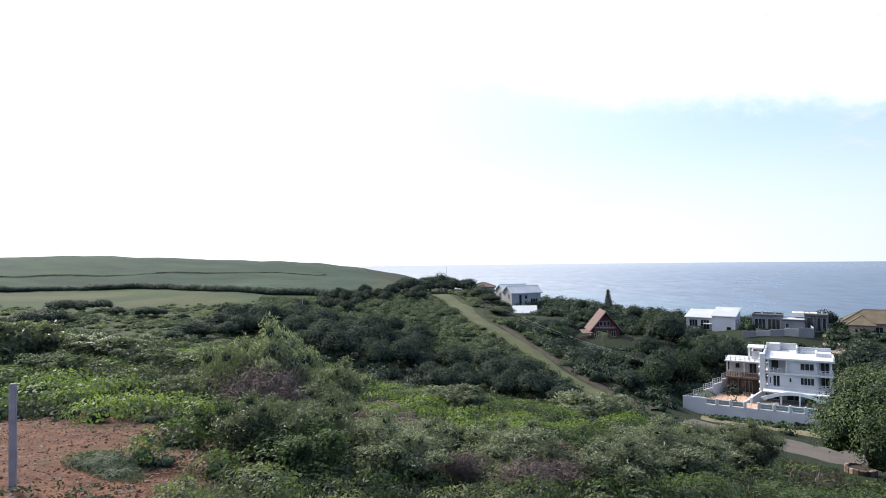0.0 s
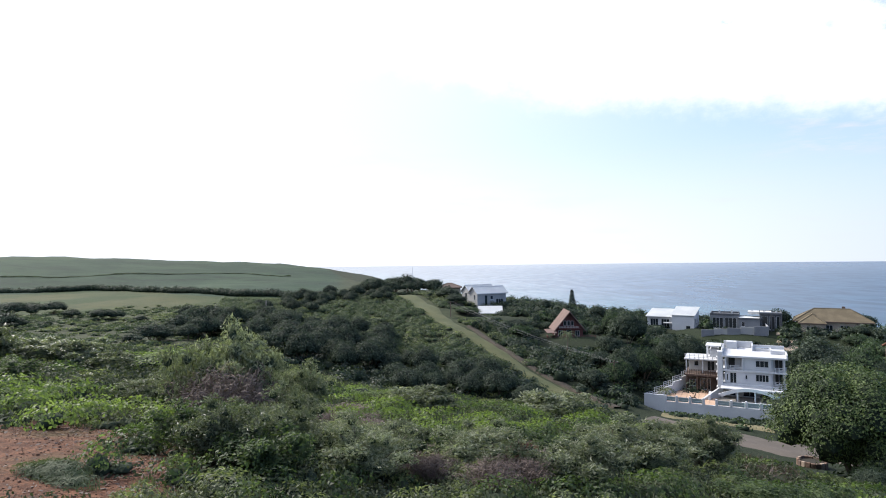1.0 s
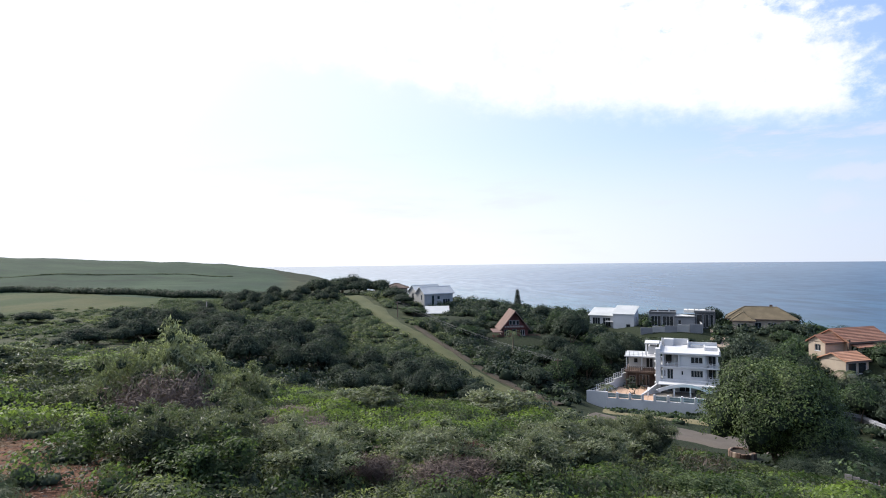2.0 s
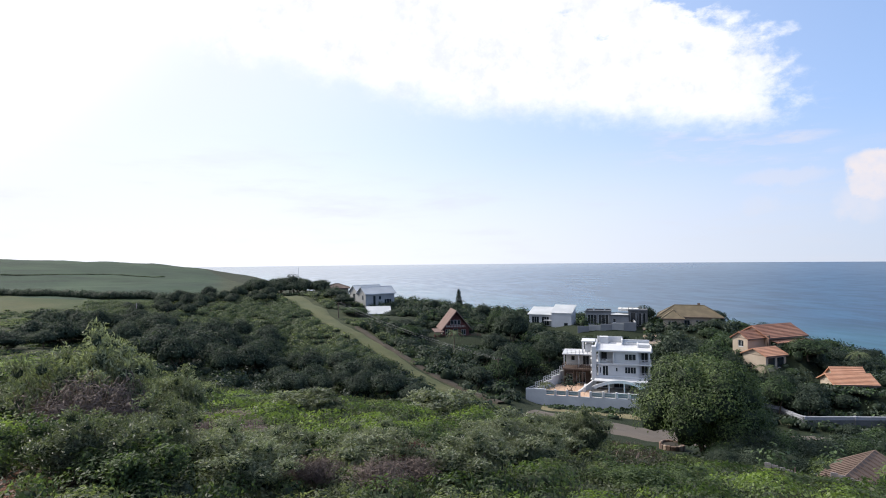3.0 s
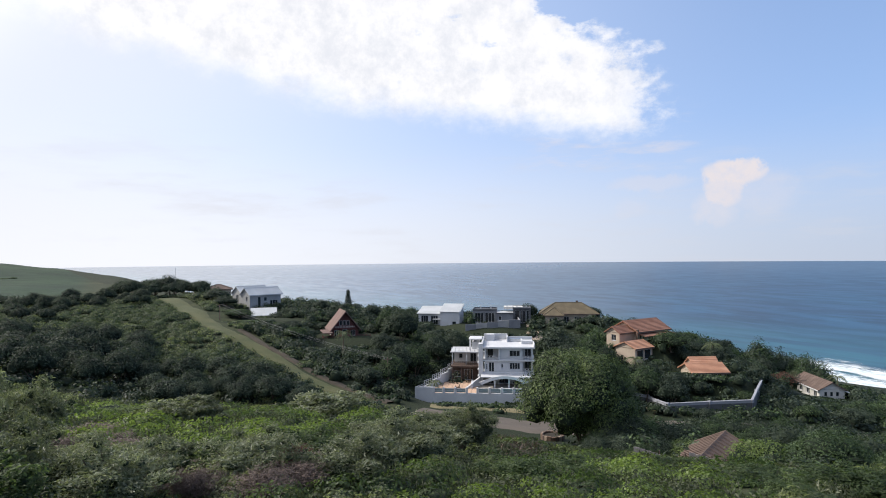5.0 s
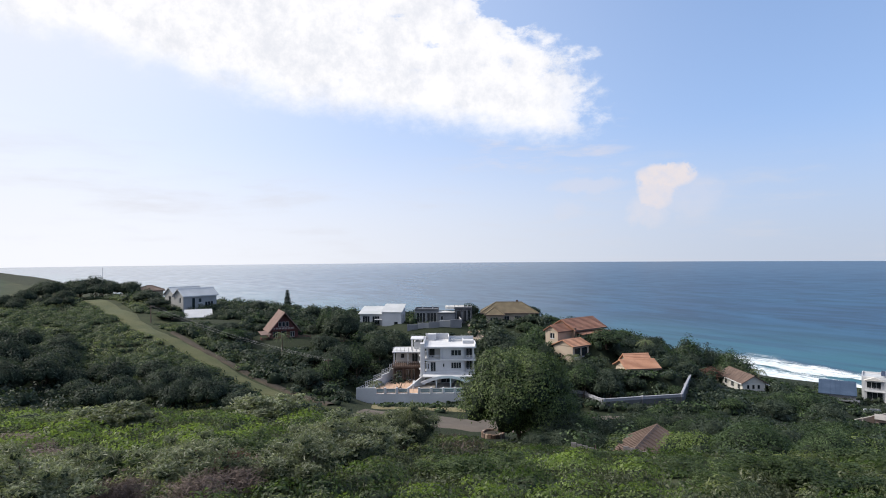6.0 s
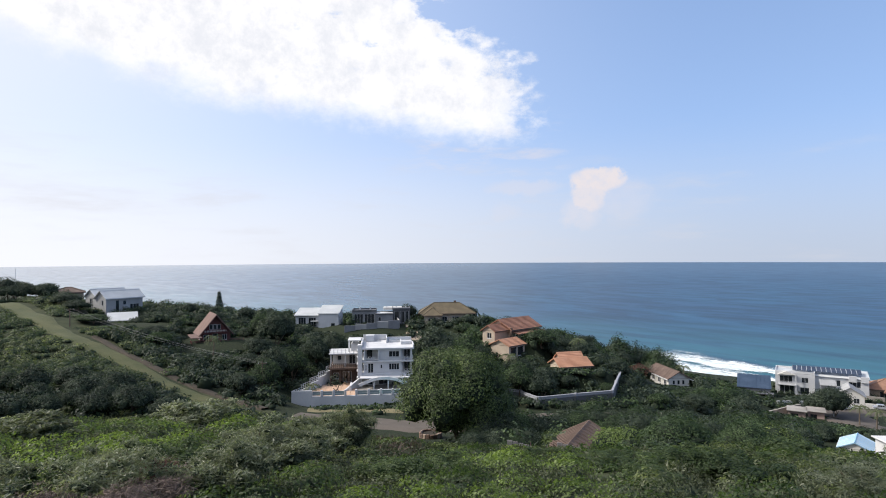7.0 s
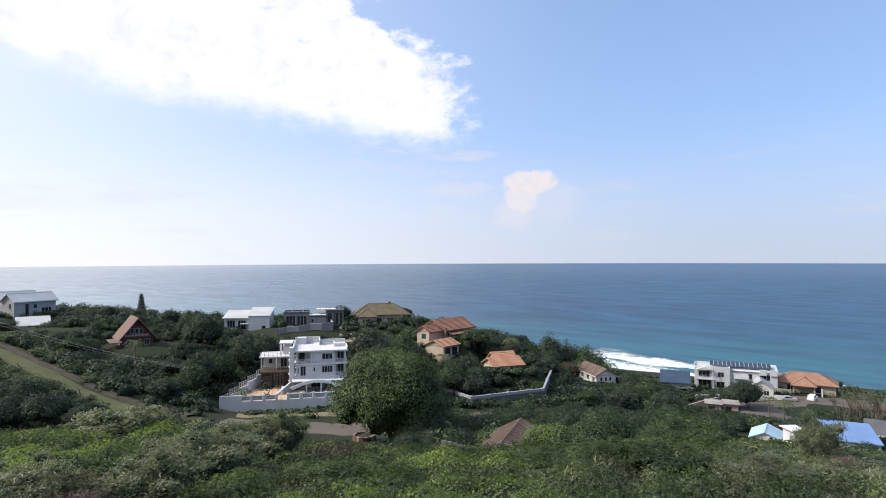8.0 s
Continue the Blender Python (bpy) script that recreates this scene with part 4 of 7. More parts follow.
# ---- houses on the ridge ----
def make_grey_house():
    g = Building("grey_house", "grey rendered double-gabled house with pale sheet roof", 20.8, 182.6, 39.8, 22)
    g.shell(0, 10.2, 0, 5, -2.5, 4.6, GREY, front=[(2.6, 3.6, 0.4, 3.8, 1), (6.6, 9.2, 0.2, 2.6, 3), (4.6, 5.6, 2.4, 3.6, 1)], left=[(1.4, 2.2, 2.4, 3.9, 1)])
    g.shell(0.0, 9.0, 5.02, 10.4, -2.5, 4.8, GREY, left=[(6.8, 8.2, 1.2, 4.2, 2)])
    g.gable(0, 10.2, 0, 5, 4.6, 6.3, PALEROOF, GREY, 0.5)
    g.gable(0, 9.0, 5.02, 10.4, 4.8, 6.6, PALEROOF, GREY, 0.4)
    g.rail([(3.0, -1.1, 0.0), (9.8, -1.1, 0.0)], 0.9, 1.1, STEEL)
    g.box("balcony", 2.8, 10.0, -1.2, -0.02, -0.25, 0.0, CONCRETE)
    g.box("chimney", 10.6, 11.0, 1.5, 2.2, -1.0, 3.2, GREY)
    c = Building("carport", "carport with a pale sloping sheet roof below the grey house", 20.3, 174.2, 37.1, -7, "carport")
    c.sheet(0, 6.6, 0, 4.2, 1.7, 3.5, PALEROOF, 9)
    for x in (0.1, 3.2, 6.4):
        c.box("post", x, x + 0.12, 0.1, 0.22, -1.5, 1.72, STEEL)
        c.box("post", x, x + 0.12, 3.9, 4.02, -1.5, 3.4, STEEL)
    c.box("back_wall", -0.1, 6.7, 4.1, 4.3, -1.5, 3.3, GREY)


def make_chalet():
    c = Building("chalet", "red-brown timber chalet with steep faded roof and veranda", 35.9, 145.3, 35.2, -5)
    w, d, zr, ze = 6.6, 8.0, 6.3, 2.1
    c.shell(0, w, 0.6, d, -2.0, ze, RUST, front=[(0.6, 1.7, 0.2, 1.8, 2), (4.7, 5.8, 0.4, 1.7, 2), (2.6, 3.8, 0.0, 1.9, 1)], left=[(2, 3.4, 0.6, 1.7, 2)])
    bm = prism(bmesh.new(), [(0.2, 0.9, ze), (w - 0.2, 0.9, ze), (w / 2, 0.9, zr - 0.3)], (0, 0.2, 0))
    part("gable_wall", bm, RUST, c.root)
    for x in (1.9, 2.8, 3.7):
        c.box("window", x, x + 0.75, 0.8, 0.89, 2.9, 4.1, WHITE)
        c.box("pane", x + 0.08, x + 0.67, 0.77, 0.8, 2.98, 4.02, PANE, 0.0)
    for s in (-1, 1):
        x_e = w / 2 + s * (w / 2 + 0.6)
        bm = prism(bmesh.new(), [(w / 2, -0.3, zr), (x_e, -0.3, ze - 0.6), (x_e, -0.3, ze - 0.4), (w / 2, -0.3, zr + 0.25)], (0, d + 0.8, 0))
        roof = part("roof_slope", bm, ROOFRED, c.root)
        for k in range(9):
            f = (k + 0.5) / 9
            x, z = w / 2 + (x_e - w / 2) * f, zr + 0.25 + (ze - 0.65 - zr) * f
            bm = bmesh.new()
            limb(bm, (x, -0.32, z), (x, d + 0.5, z), 0.05, 0.05, 4)
            part("course", bm, ROOFRED, roof)
        bm = bmesh.new()
        limb(bm, (w / 2, -0.36, zr + 0.1), (x_e, -0.36, ze - 0.5), 0.13, 0.13, 4)
        part("barge_board", bm, ROOFRED, c.root)
    c.box("veranda_deck", -2.4, 9.2, -2.0, 0.58, -0.25, -0.05, TIMBER)
    c.rail([(-2.3, 0.4, -0.05), (-2.3, -1.9, -0.05), (9.1, -1.9, -0.05)], 0.85, 0.9, RUST, 3)
    c.box("balcony", 0.3, 6.1, -0.25, 0.55, 2.15, 2.3, RUST, 0.02)
    c.rail([(0.4, -0.2, 2.3), (6.0, -0.2, 2.3)], 0.7, 0.7, RUST, 3)
    c.box("gable_band", 0.75, 5.65, 0.5, 0.58, 2.35, 2.75, OFFWHITE, 0.01)
    c.sheet(-2.2, -0.4, -1.6, 3.0, 1.4, 1.7, ROOFRED, 0, "lean_to_roof")
    for x in (-2.2, 2.2, 5.5, 8.9):
        c.box("stilt", x, x + 0.18, -1.9, -1.72, -3.0, -0.25, TIMBER)


def make_white_house():
    h = Building("white_house", "white plastered house with pale single-pitch roofs", 72.6, 162.3, 34.2, -37)
    h.shell(0, 5.8, 0, 6.5, -2.0, 4.3, WHITE, front=[(3.6, 4.8, 0.2, 1.6, 1)], right=[(1, 2, 2.2, 3.4, 1), (3.6, 4.6, 2.2, 3.4, 1)])
    h.sheet(0, 5.8, 0, 6.5, 4.3, 6.2, PALEROOF, 8)
    for x, s in ((0.0, 0.25), (5.8, -0.25)):
        part("gable_wall", prism(bmesh.new(), [(x, 0.0, 4.3), (x, 6.5, 4.3), (x, 6.5, 6.2)], (s, 0, 0)), WHITE, h.root)
    h.shell(-7.2, -0.02, 2.0, 8.0, -2.0, 3.6, WHITE, front=[(-6.4, -4.2, 0.4, 3.0, 3), (-3.4, -1.2, 0.4, 3.0, 3)])
    h.sheet(-7.2, -0.02, 1.4, 8.0, 3.6, 5.3, PALEROOF, 9)
    h.box("canopy", -2.4, -0.1, 0.2, 1.95, 2.0, 2.18, WHITE)


def make_dark_house():
    h = Building("dark_modern_house", "charcoal flat-roofed modern house with large glazing", 79.5, 154.8, 35.4, -31)
    h.shell(0, 7.0, 1.0, 8, -2, 3.6, MIDGREY, front=[(0.6, 3.2, 0.4, 3.1, 3), (3.6, 6.4, 0.4, 3.1, 3)])
    h.flat(0, 7.0, 1.0, 8, 3.85, DARKGREY, 0.35)
    h.shell(7.0, 11.8, -1.5, 5, -2, 3.0, MIDGREY, front=[(7.6, 8.4, 1.2, 2.4, 1)])
    h.flat(6.8, 12.0, -1.7, 5.2, 3.3, PALEROOF, 0.12, 0.2, DARKGREY)
    h.shell(11.8, 16.6, 0.6, 8, -2, 4.2, DARKGREY, front=[(12.2, 13.6, 0.4, 3.8, 1), (13.9, 15.2, 0.4, 3.8, 1), (15.5, 16.3, 0.4, 3.8, 1)], right=[(1.4, 4.0, 0.5, 3.8, 2)])
    h.flat(11.6, 16.8, 0.2, 8.2, 4.5, DARKGREY, 0.2)
    h.box("roof_plant", 9.0, 14.5, 3.2, 7.0, 4.0, 4.7, OFFWHITE)
    for x in (2.0, 5.0, 9.8, 12.6, 15.4):
        h.box("vent", x, x + 0.4, 4.0, 4.4, 3.8, 4.9, STEEL)
    for x in (11.7, 14.2, 16.5):
        h.box("column", x, x + 0.25, -0.7, -0.45, -2.0, 4.3, DARKGREY)
    g = Building("garden_wall", "grey plastered garden walls stepping along a driveway", 74.0, 148.5, 33.0, -27, "wall")
    for k in range(5):
        g.box("wall", k * 3.0, k * 3.0 + 3.0, 0.25 * (k % 2), 0.25 * (k % 2) + 0.25, -2.0, 3.2 + 0.3 * k, GREY if k % 2 else MIDGREY)
    g.box("wall", 14.9, 15.2, 0.5, 9.0, -2.0, 4.4, GREY)
    d = Building("driveway", "steep concrete driveway up to the ridge houses", 82.5, 130.5, 31.5, -32, "driveway")
    tagged(d.root, kind="structure")
    bm = prism(bmesh.new(), [(0, 0, 0), (4.2, 0, 0), (4.2, 16, 4.2), (0, 16, 4.2)], (0, 0, -0.8))
    part("slab", bm, DRIVE, d.root)


def make_hip_house():
    h = Building("hip_roof_house", "brown house with a broad tan tiled hip roof", 98.4, 146.0, 35.0, -34)
    h.shell(0, 13.5, 0.5, 8.5, -2.5, 3.0, CREAM, front=[(5.5, 7.0, 0.8, 2.3, 2), (8.5, 10.5, 0.8, 2.3, 3), (11.2, 12.4, 0.8, 2.3, 2)], right=[(2, 4, 0.8, 2.3, 2)])
    h.hip(-0.8, 14.8, 0.5, 8.5, 3.2, 6.1, TANTILE, 0.7, BROWNTILE)
    h.shell(0.2, 5.0, -3.2, 0.48, -2.5, 2.8, CREAM, front=[(1.4, 3.6, 0.6, 2.2, 3)])
    h.hip(0.2, 5.0, -3.2, 3.5, 3.0, 5.0, TANTILE, 0.6, BROWNTILE)
    h.box("chimney", 9.2, 9.9, 5.4, 6.1, 4.5, 6.6, BROWNTILE)


def make_orange_house():
    h = Building("orange_roof_house", "cream house with terracotta tiled gable roofs", 94.3, 103.5, 33.8, 8)
    h.shell(0, 10.5, 0, 7.2, -2, 4.1, CREAM, front=[(0.8, 2.6, 2.0, 3.6, 2), (4.0, 6.4, 1.2, 3.6, 3), (7.4, 9.6, 1.2, 3.6, 2)], left=[(5.2, 6.2, 2.4, 3.5, 1)])
    h.gable(0, 10.5, 0, 7.2, 4.2, 6.1, TERRACOTTA, CREAM, 0.6, 10, BROWNTILE)
    h.shell(-4.8, -0.02, 0.9, 4.6, -2, 4.0, CREAM, front=[(-3.6, -1.6, 1.0, 2.2, 2)], left=[(1.9, 3.2, 2.3, 3.6, 2)])
    h.gable(-4.8, -0.02, 0.9, 4.6, 4.1, 5.2, TERRACOTTA, CREAM, 0.4, 6, BROWNTILE)
    h.box("chimney", -0.55, -0.1, -0.5, -0.05, -1.0, 4.6, TIMBER)
    h.sheet(0.6, 10.3, -1.8, -0.1, 3.1, 3.5, TERRACOTTA, 0, "veranda_roof")
    for x in (0.8, 4.0, 7.2, 10.0):
        h.box("veranda_post", x, x + 0.18, -1.7, -1.52, -2, 3.2, TIMBER)
    g = Building("orange_roof_garage", "cream garage with a low terracotta tiled roof", 87.9, 97.2, 33.0, 8, "garage")
    g.shell(0, 5.4, 0, 5.2, -1.5, 2.3, CREAM, front=[(0.6, 2.6, 0.0, 2.0, 1), (3.0, 5.0, 0.0, 2.0, 1)])
    g.gable(0, 5.4, 0, 5.2, 2.4, 3.5, PALETERRA, CREAM, 0.4, 7, BROWNTILE)
    s = Building("small_orange_house", "small cream cottage with pale terracotta roof among trees", 91.3, 85.2, 29.9, -22)
    s.shell(0, 6.6, 0, 5.4, -1.5, 2.3, CREAM, front=[(0.8, 2.2, 0.8, 2.0, 2), (4.0, 5.6, 0.8, 2.0, 2)])
    s.gable(0, 6.6, 0, 5.4, 2.4, 3.6, PALETERRA, CREAM, 0.5, 9, BROWNTILE)
    s.shell(2.6, 7.6, 5.45, 8.6, -1.5, 2.7, CREAM)
    s.gable(2.6, 7.6, 5.45, 8.6, 2.8, 4.0, PALETERRA, CREAM, 0.4, 6, BROWNTILE)


def make_cottage():
    c = Building("cottage", "off-white gabled cottage with brown tiled roof near the beach", 138.4, 91.7, 20.3, 60)
    # built with its ridge along x: its left end is the gable that looks at the lookout
    c.root.matrix_world = pose(143.2, 89.0, 20.3, 0, 0, 60)
    c.shell(0, 12.5, 0, 5.6, -2, 2.6, OFFWHITE, left=[(1.2, 1.9, 1.1, 2.2, 1), (2.5, 3.2, 1.1, 2.2, 1), (3.8, 4.5, 1.1, 2.2, 1)],
            back=[(1.2, 2.6, 0.8, 2.1, 2), (4.5, 6.0, 0.8, 2.1, 2), (8.0, 9.6, 0.8, 2.1, 2)])
    c.gable(0, 12.5, 0, 5.6, 2.7, 4.3, BROWNTILE, OFFWHITE, 0.5, 9)
    c.box("balcony", -0.9, -0.02, -0.3, 5.9, -0.4, -0.2, OFFWHITE)
    c.sheet(1.0, 7.0, -3.4, -0.55, 0.9, 2.2, PALEROOF, 0, "lean_to_roof")
    for x in (1.1, 4.0, 6.8):
        c.box("post", x, x + 0.15, -3.3, -3.15, -2, 0.95, OFFWHITE)


def make_near_roof():
    h = Building("brown_roof_house", "low house under a weathered brown ribbed roof", 38.0, 38.6, 34.4, 29)
    h.root.matrix_world = pose(42.76, 35.94, 33.50, 0, 0, 28.1)
    h.shell(0, 9.8, 0, 5.3, -2.5, 2.2, TIMBER, front=[(1.4, 2.8, 0.6, 1.9, 2), (4.4, 5.8, 0.6, 1.9, 2)])
    h.gable(0, 9.8, 0, 5.3, 2.25, 3.66, BROWNTILE, TIMBER, 0.3, 0, TIMBER)
    for k in range(12):
        x = -0.1 + k * 0.905
        for y in (-0.28, 5.58):
            bm = bmesh.new()
            limb(bm, (x, y, 2.29), (x, 2.65, 3.84), 0.10, 0.10, 5)
            part("roof_rib", bm, BROWNTILE, h.root)
    f = Building("timber_fence", "weathered timber fence panels along the slope", 34.7, 38.7, 38.2, 314, "fence")
    f.root.matrix_world = pose(34.7, 38.7, 38.25, 0, 0, -46)
    for k in range(17):
        drop = 0.10 * (k % 9)
        f.box("board", k * 0.47, k * 0.47 + 0.44, 0, 0.05, -2.2, 0.9 - drop, WOODGREY, 0.01)
    for k in range(5):
        f.box("post", k * 1.95, k * 1.95 + 0.1, 0.06, 0.16, -2.2, 0.8, TIMBER, 0.01)


make_grey_house()
make_chalet()
make_white_house()
make_dark_house()
make_hip_house()
make_orange_house()
make_cottage()
make_near_roof()


# ---- low boundary wall, far roofs ----
def wall_run(name, label, points, h, t, mat, cap=None, category="wall", base=1.5):
    """A wall along x, y, z points: panels, with a coping and piers at the bends."""
    root = tagged(new(name), label, category)
    root.location = points[0]
    o = Vector(points[0])
    for a, b in zip(points, points[1:]):
        a, b = Vector(a) - o, Vector(b) - o
        s = Vector((-(b - a).y, (b - a).x, 0)).normalized() * t / 2
        up = Vector((0, 0, h))
        down = Vector((0, 0, -base))
        part("panel", prism(bmesh.new(), [a - s + down, b - s + down, b - s + up, a - s + up], 2 * s), mat, root)
        if cap:
            u = Vector((0, 0, 0.12))
            part("coping", prism(bmesh.new(), [a - s * 1.5 + up, b - s * 1.5 + up, b - s * 1.5 + up + u, a - s * 1.5 + up + u], 3 * s), cap, root)
    for p in points[1:-1]:
        p = Vector(p) - o
        part("pier", solid(bmesh.new(), p.x - t, p.x + t, p.y - t, p.y + t, p.z - base, p.z + h + 0.2 * bool(cap), 0.03), mat, root)
    return root


LINE = [(74.0, 84.5, 30.1), (76.6, 81.7, 29.7), (75.6, 78.4, 29.7), (74.8, 75.2, 29.9), (81.3, 72.5, 30.1), (87.7, 69.6, 30.3), (95.0, 74.4, 30.3), (103.5, 80.0, 30.2)]
wall_run("boundary_wall", "low white plastered boundary wall round a wooded garden", LINE, 0.36, 0.26, WALLWHITE, WALLWHITE, base=0.0)
# charcoal stands in for shade on the wall's lower face
wall_run("retaining_wall", "retaining wall under the boundary wall, its shade painted in charcoal", [(x, y, z - 1.6) for x, y, z in LINE], 1.59, 0.26, DARKGREY)


def far_roof(x, y, z, w, d, turn, mat, label, ridge=1.6):
    h = Building("ridge_house", label, x, y, z, turn)
    h.shell(0, w, 0, d, -3, 2.2, CREAM, front=[(w * 0.2, w * 0.4, 0.8, 1.9, 2), (w * 0.6, w * 0.8, 0.8, 1.9, 2)])
    h.hip(0, w, 0, d, 2.4, 2.4 + ridge, mat, 0.6, BROWNTILE)


far_roof(11.0, 228, 41.6, 8.5, 7, -4, BROWNTILE, "low brown-roofed house behind the crest trees")
far_roof(33.5, 211.5, 35.6, 12.0, 8, -10, ROOFRED, "long low house with a dull red-brown roof")
wall_run("terrace_wall", "grey stone terrace wall below the ridge houses", [(28.5, 183.0, 37.0), (31.5, 181.0, 36.6), (35.5, 181.5, 36.3)], 1.2, 0.4, CONCRETE)
wall_run("terrace_wall", "grey stone terrace wall below the ridge houses", [(30.0, 190.0, 37.6), (34.0, 188.0, 37.4), (39.0, 189.0, 37.0)], 1.4, 0.4, GREY)


# ---- beach houses ----
def make_solar_house():
    h = Building("solar_house", "white double-storey beach house with rooftop solar panels", 192.5, 90.5, 12.3, -66)
    h.shell(0, 10.5, 0, 9, -2, 6.2, WHITE, front=[(1.2, 4.6, 3.4, 5.4, 3), (1.2, 5.0, 0.3, 2.5, 3), (7.0, 8.8, 3.6, 5.2, 2), (6.6, 9.0, 0.2, 2.2, 2)])
    bm = prism(bmesh.new(), [(0.6, -1.2, 5.9), (5.6, -1.2, 5.9), (3.1, -1.2, 7.0)], (0, 1.15, 0))
    part("porch_gable", bm, OFFWHITE, h.root)
    h.box("balcony", 0.4, 5.8, -1.2, -0.02, 2.7, 3.0, WHITE)
    h.rail([(0.5, -1.1, 3.0), (5.7, -1.1, 3.0)], 0.9, 1.0, WHITE, 3)
    for x in (0.5, 5.4):
        h.box("column", x, x + 0.25, -1.15, -0.9, -2, 5.9, WHITE)
    h.flat(0, 10.5, 0, 9, 6.5, PALEROOF, 0.45, 0.25, WHITE)
    h.shell(10.52, 24, 1.5, 9, -2, 5.6, WHITE, front=[(11.5, 13.5, 3.2, 5.0, 2), (15, 17, 3.2, 5.0, 2), (19, 22, 3.2, 5.0, 3), (12, 14, 0.3, 2.3, 2)])
    h.sheet(10.52, 24, 1.5, 9, 5.7, 6.9, PALEROOF, 0)
    for i in range(14):
        for j in range(2):
            x, y = 4.6 + i * 1.28, 2.6 + j * 2.0
            z = 7.0 + 0.16 * (y - 2.6)
            bm = prism(bmesh.new(), [(x, y, z), (x + 1.14, y, z), (x + 1.14, y + 1.85, z + 0.5), (x, y + 1.85, z + 0.5)], (0, 0, -0.06))
            pan = part("solar_panel", bm, SOLAR, h.root, "dark solar panel in a pale frame")
            for u in (x - 0.04, x + 1.14):
                part("frame_bar", prism(bmesh.new(), [(u, y, z + 0.02), (u + 0.06, y, z + 0.02), (u + 0.06, y + 1.85, z + 0.52), (u, y + 1.85, z + 0.52)], (0, 0, -0.08)), STEEL, pan)
    for i in range(10):
        h.box("panel_stand", 4.8 + i * 1.9, 4.9 + i * 1.9, 4.6, 4.7, 6.2, 7.3, STEEL, 0.0)
    for x in (19.0, 22.0):
        h.box("parapet", x, x + 2.0, 1.1, 1.45, 4.8, 6.6, WHITE)
    b = Building("slate_blue_roof_house", "low house with a slate blue single-pitch roof", 177.3, 94.2, 12.4, -63)
    b.shell(0, 8.5, 0, 7, -2, 2.9, MIDGREY, front=[(0.8, 3.0, 0.4, 2.2, 2), (4.6, 7.4, 0.4, 2.2, 3)])
    b.sheet(0, 8.5, 0, 7, 3.0, 5.6, NAVYROOF, 8)
    b.box("lower_roof", -0.4, 9.4, -3.0, -0.32, 1.9, 2.1, DARKGREY)
    for x in (-0.2, 4.4, 9.1):
        b.box("post", x, x + 0.2, -2.9, -2.7, -2, 1.9, DARKGREY)
    p = Building("pale_gable_house", "small pale house with grey gabled roofs by the road", 187.0, 71.5, 13.0, -66)
    p.shell(0, 6.5, 0, 7, -2, 2.8, OFFWHITE, front=[(1, 2.6, 0.8, 2.2, 2), (4, 5.4, 0.8, 2.2, 2)])
    part("gable_wall", prism(bmesh.new(), [(0, 0, 2.8), (6.5, 0, 2.8), (3.25, 0, 4.9)], (0, 0.25, 0)), OFFWHITE, p.root)
    for s in (-1, 1):
        x_e = 3.25 + s * 3.75
        part("roof_slope", prism(bmesh.new(), [(3.25, -0.4, 5.0), (x_e, -0.4, 2.6), (x_e, -0.4, 2.75), (3.25, -0.4, 5.18)], (0, 8, 0)), GREY, p.root)
    p.shell(-3.5, -0.02, 2, 7, -2, 4.6, MIDGREY, front=[(-2.9, -1.0, 2.2, 3.8, 2)])
    p.sheet(-3.5, -0.02, 2, 7, 4.7, 5.3, GREY, 5)
    p.box("garden_wall", 6.6, 10.0, -0.6, -0.35, -2, 1.3, OFFWHITE)
    o = Building("terracotta_hip_house", "low house with a spreading terracotta tiled hip roof", 206.0, 70.5, 12.6, -74)
    o.shell(0, 16, 0, 9, -2, 2.4, CREAM, front=[(3.0, 5.0, 0.0, 2.0, 2), (10.2, 12.2, 0.0, 2.0, 1)])
    o.hip(0, 16, 0, 9, 2.6, 5.4, DULLTERRA, 0.8, BROWNTILE)
    o.hip(4.6, 10.6, -3.6, 4.0, 2.5, 4.6, DULLTERRA, 0.5, BROWNTILE)
    for x in (4.7, 10.2):
        o.box("porch_pier", x, x + 0.45, -3.5, -3.05, -2, 2.35, CREAM)
    o.box("garden_wall", -3.0, 4.4, -4.4, -4.15, -2, 1.2, CONCRETE)
    o.box("gate_pier", 12.2, 12.6, -4.4, -4.0, -2, 2.1, OFFWHITE)


def make_sheds():
    for k, (x, y, w, d, lab) in enumerate([(153.0, 69.0, 3.6, 4.6, "flat-roofed pale pink garage block"), (155.9, 65.8, 3.4, 4.6, "flat-roofed garage with a brown door")]):
        s = Building("garage_block", lab, x, y, 15.3, -66, "garage")
        s.shell(0, w, 0, d, -2.5, 1.9, DUSTPINK, front=[(0.5, w - 1.5, -0.6, 1.3, 2)], frame_mat=TIMBER)
        s.box("roof", -0.35, w + 0.35, -0.5, d + 0.35, 1.9, 2.08, CONCRETE)
    wall_run("yard_wall", "grey-brown plastered yard wall sweeping down to the road",
             [(149.6, 76.5, 14.2), (152.0, 74.2, 14.5), (154.5, 72.6, 15.0), (157.5, 71.2, 15.6), (161.0, 69.6, 16.0)], 1.3, 0.3, CONCRETE, CONCRETE)
    wall_run("kerb_wall", "low white painted wall beside the turning circle", [(172, 80.5, 13.2), (178, 76.5, 13.0), (182, 73.5, 13.2)], 1.4, 0.25, WHITE)


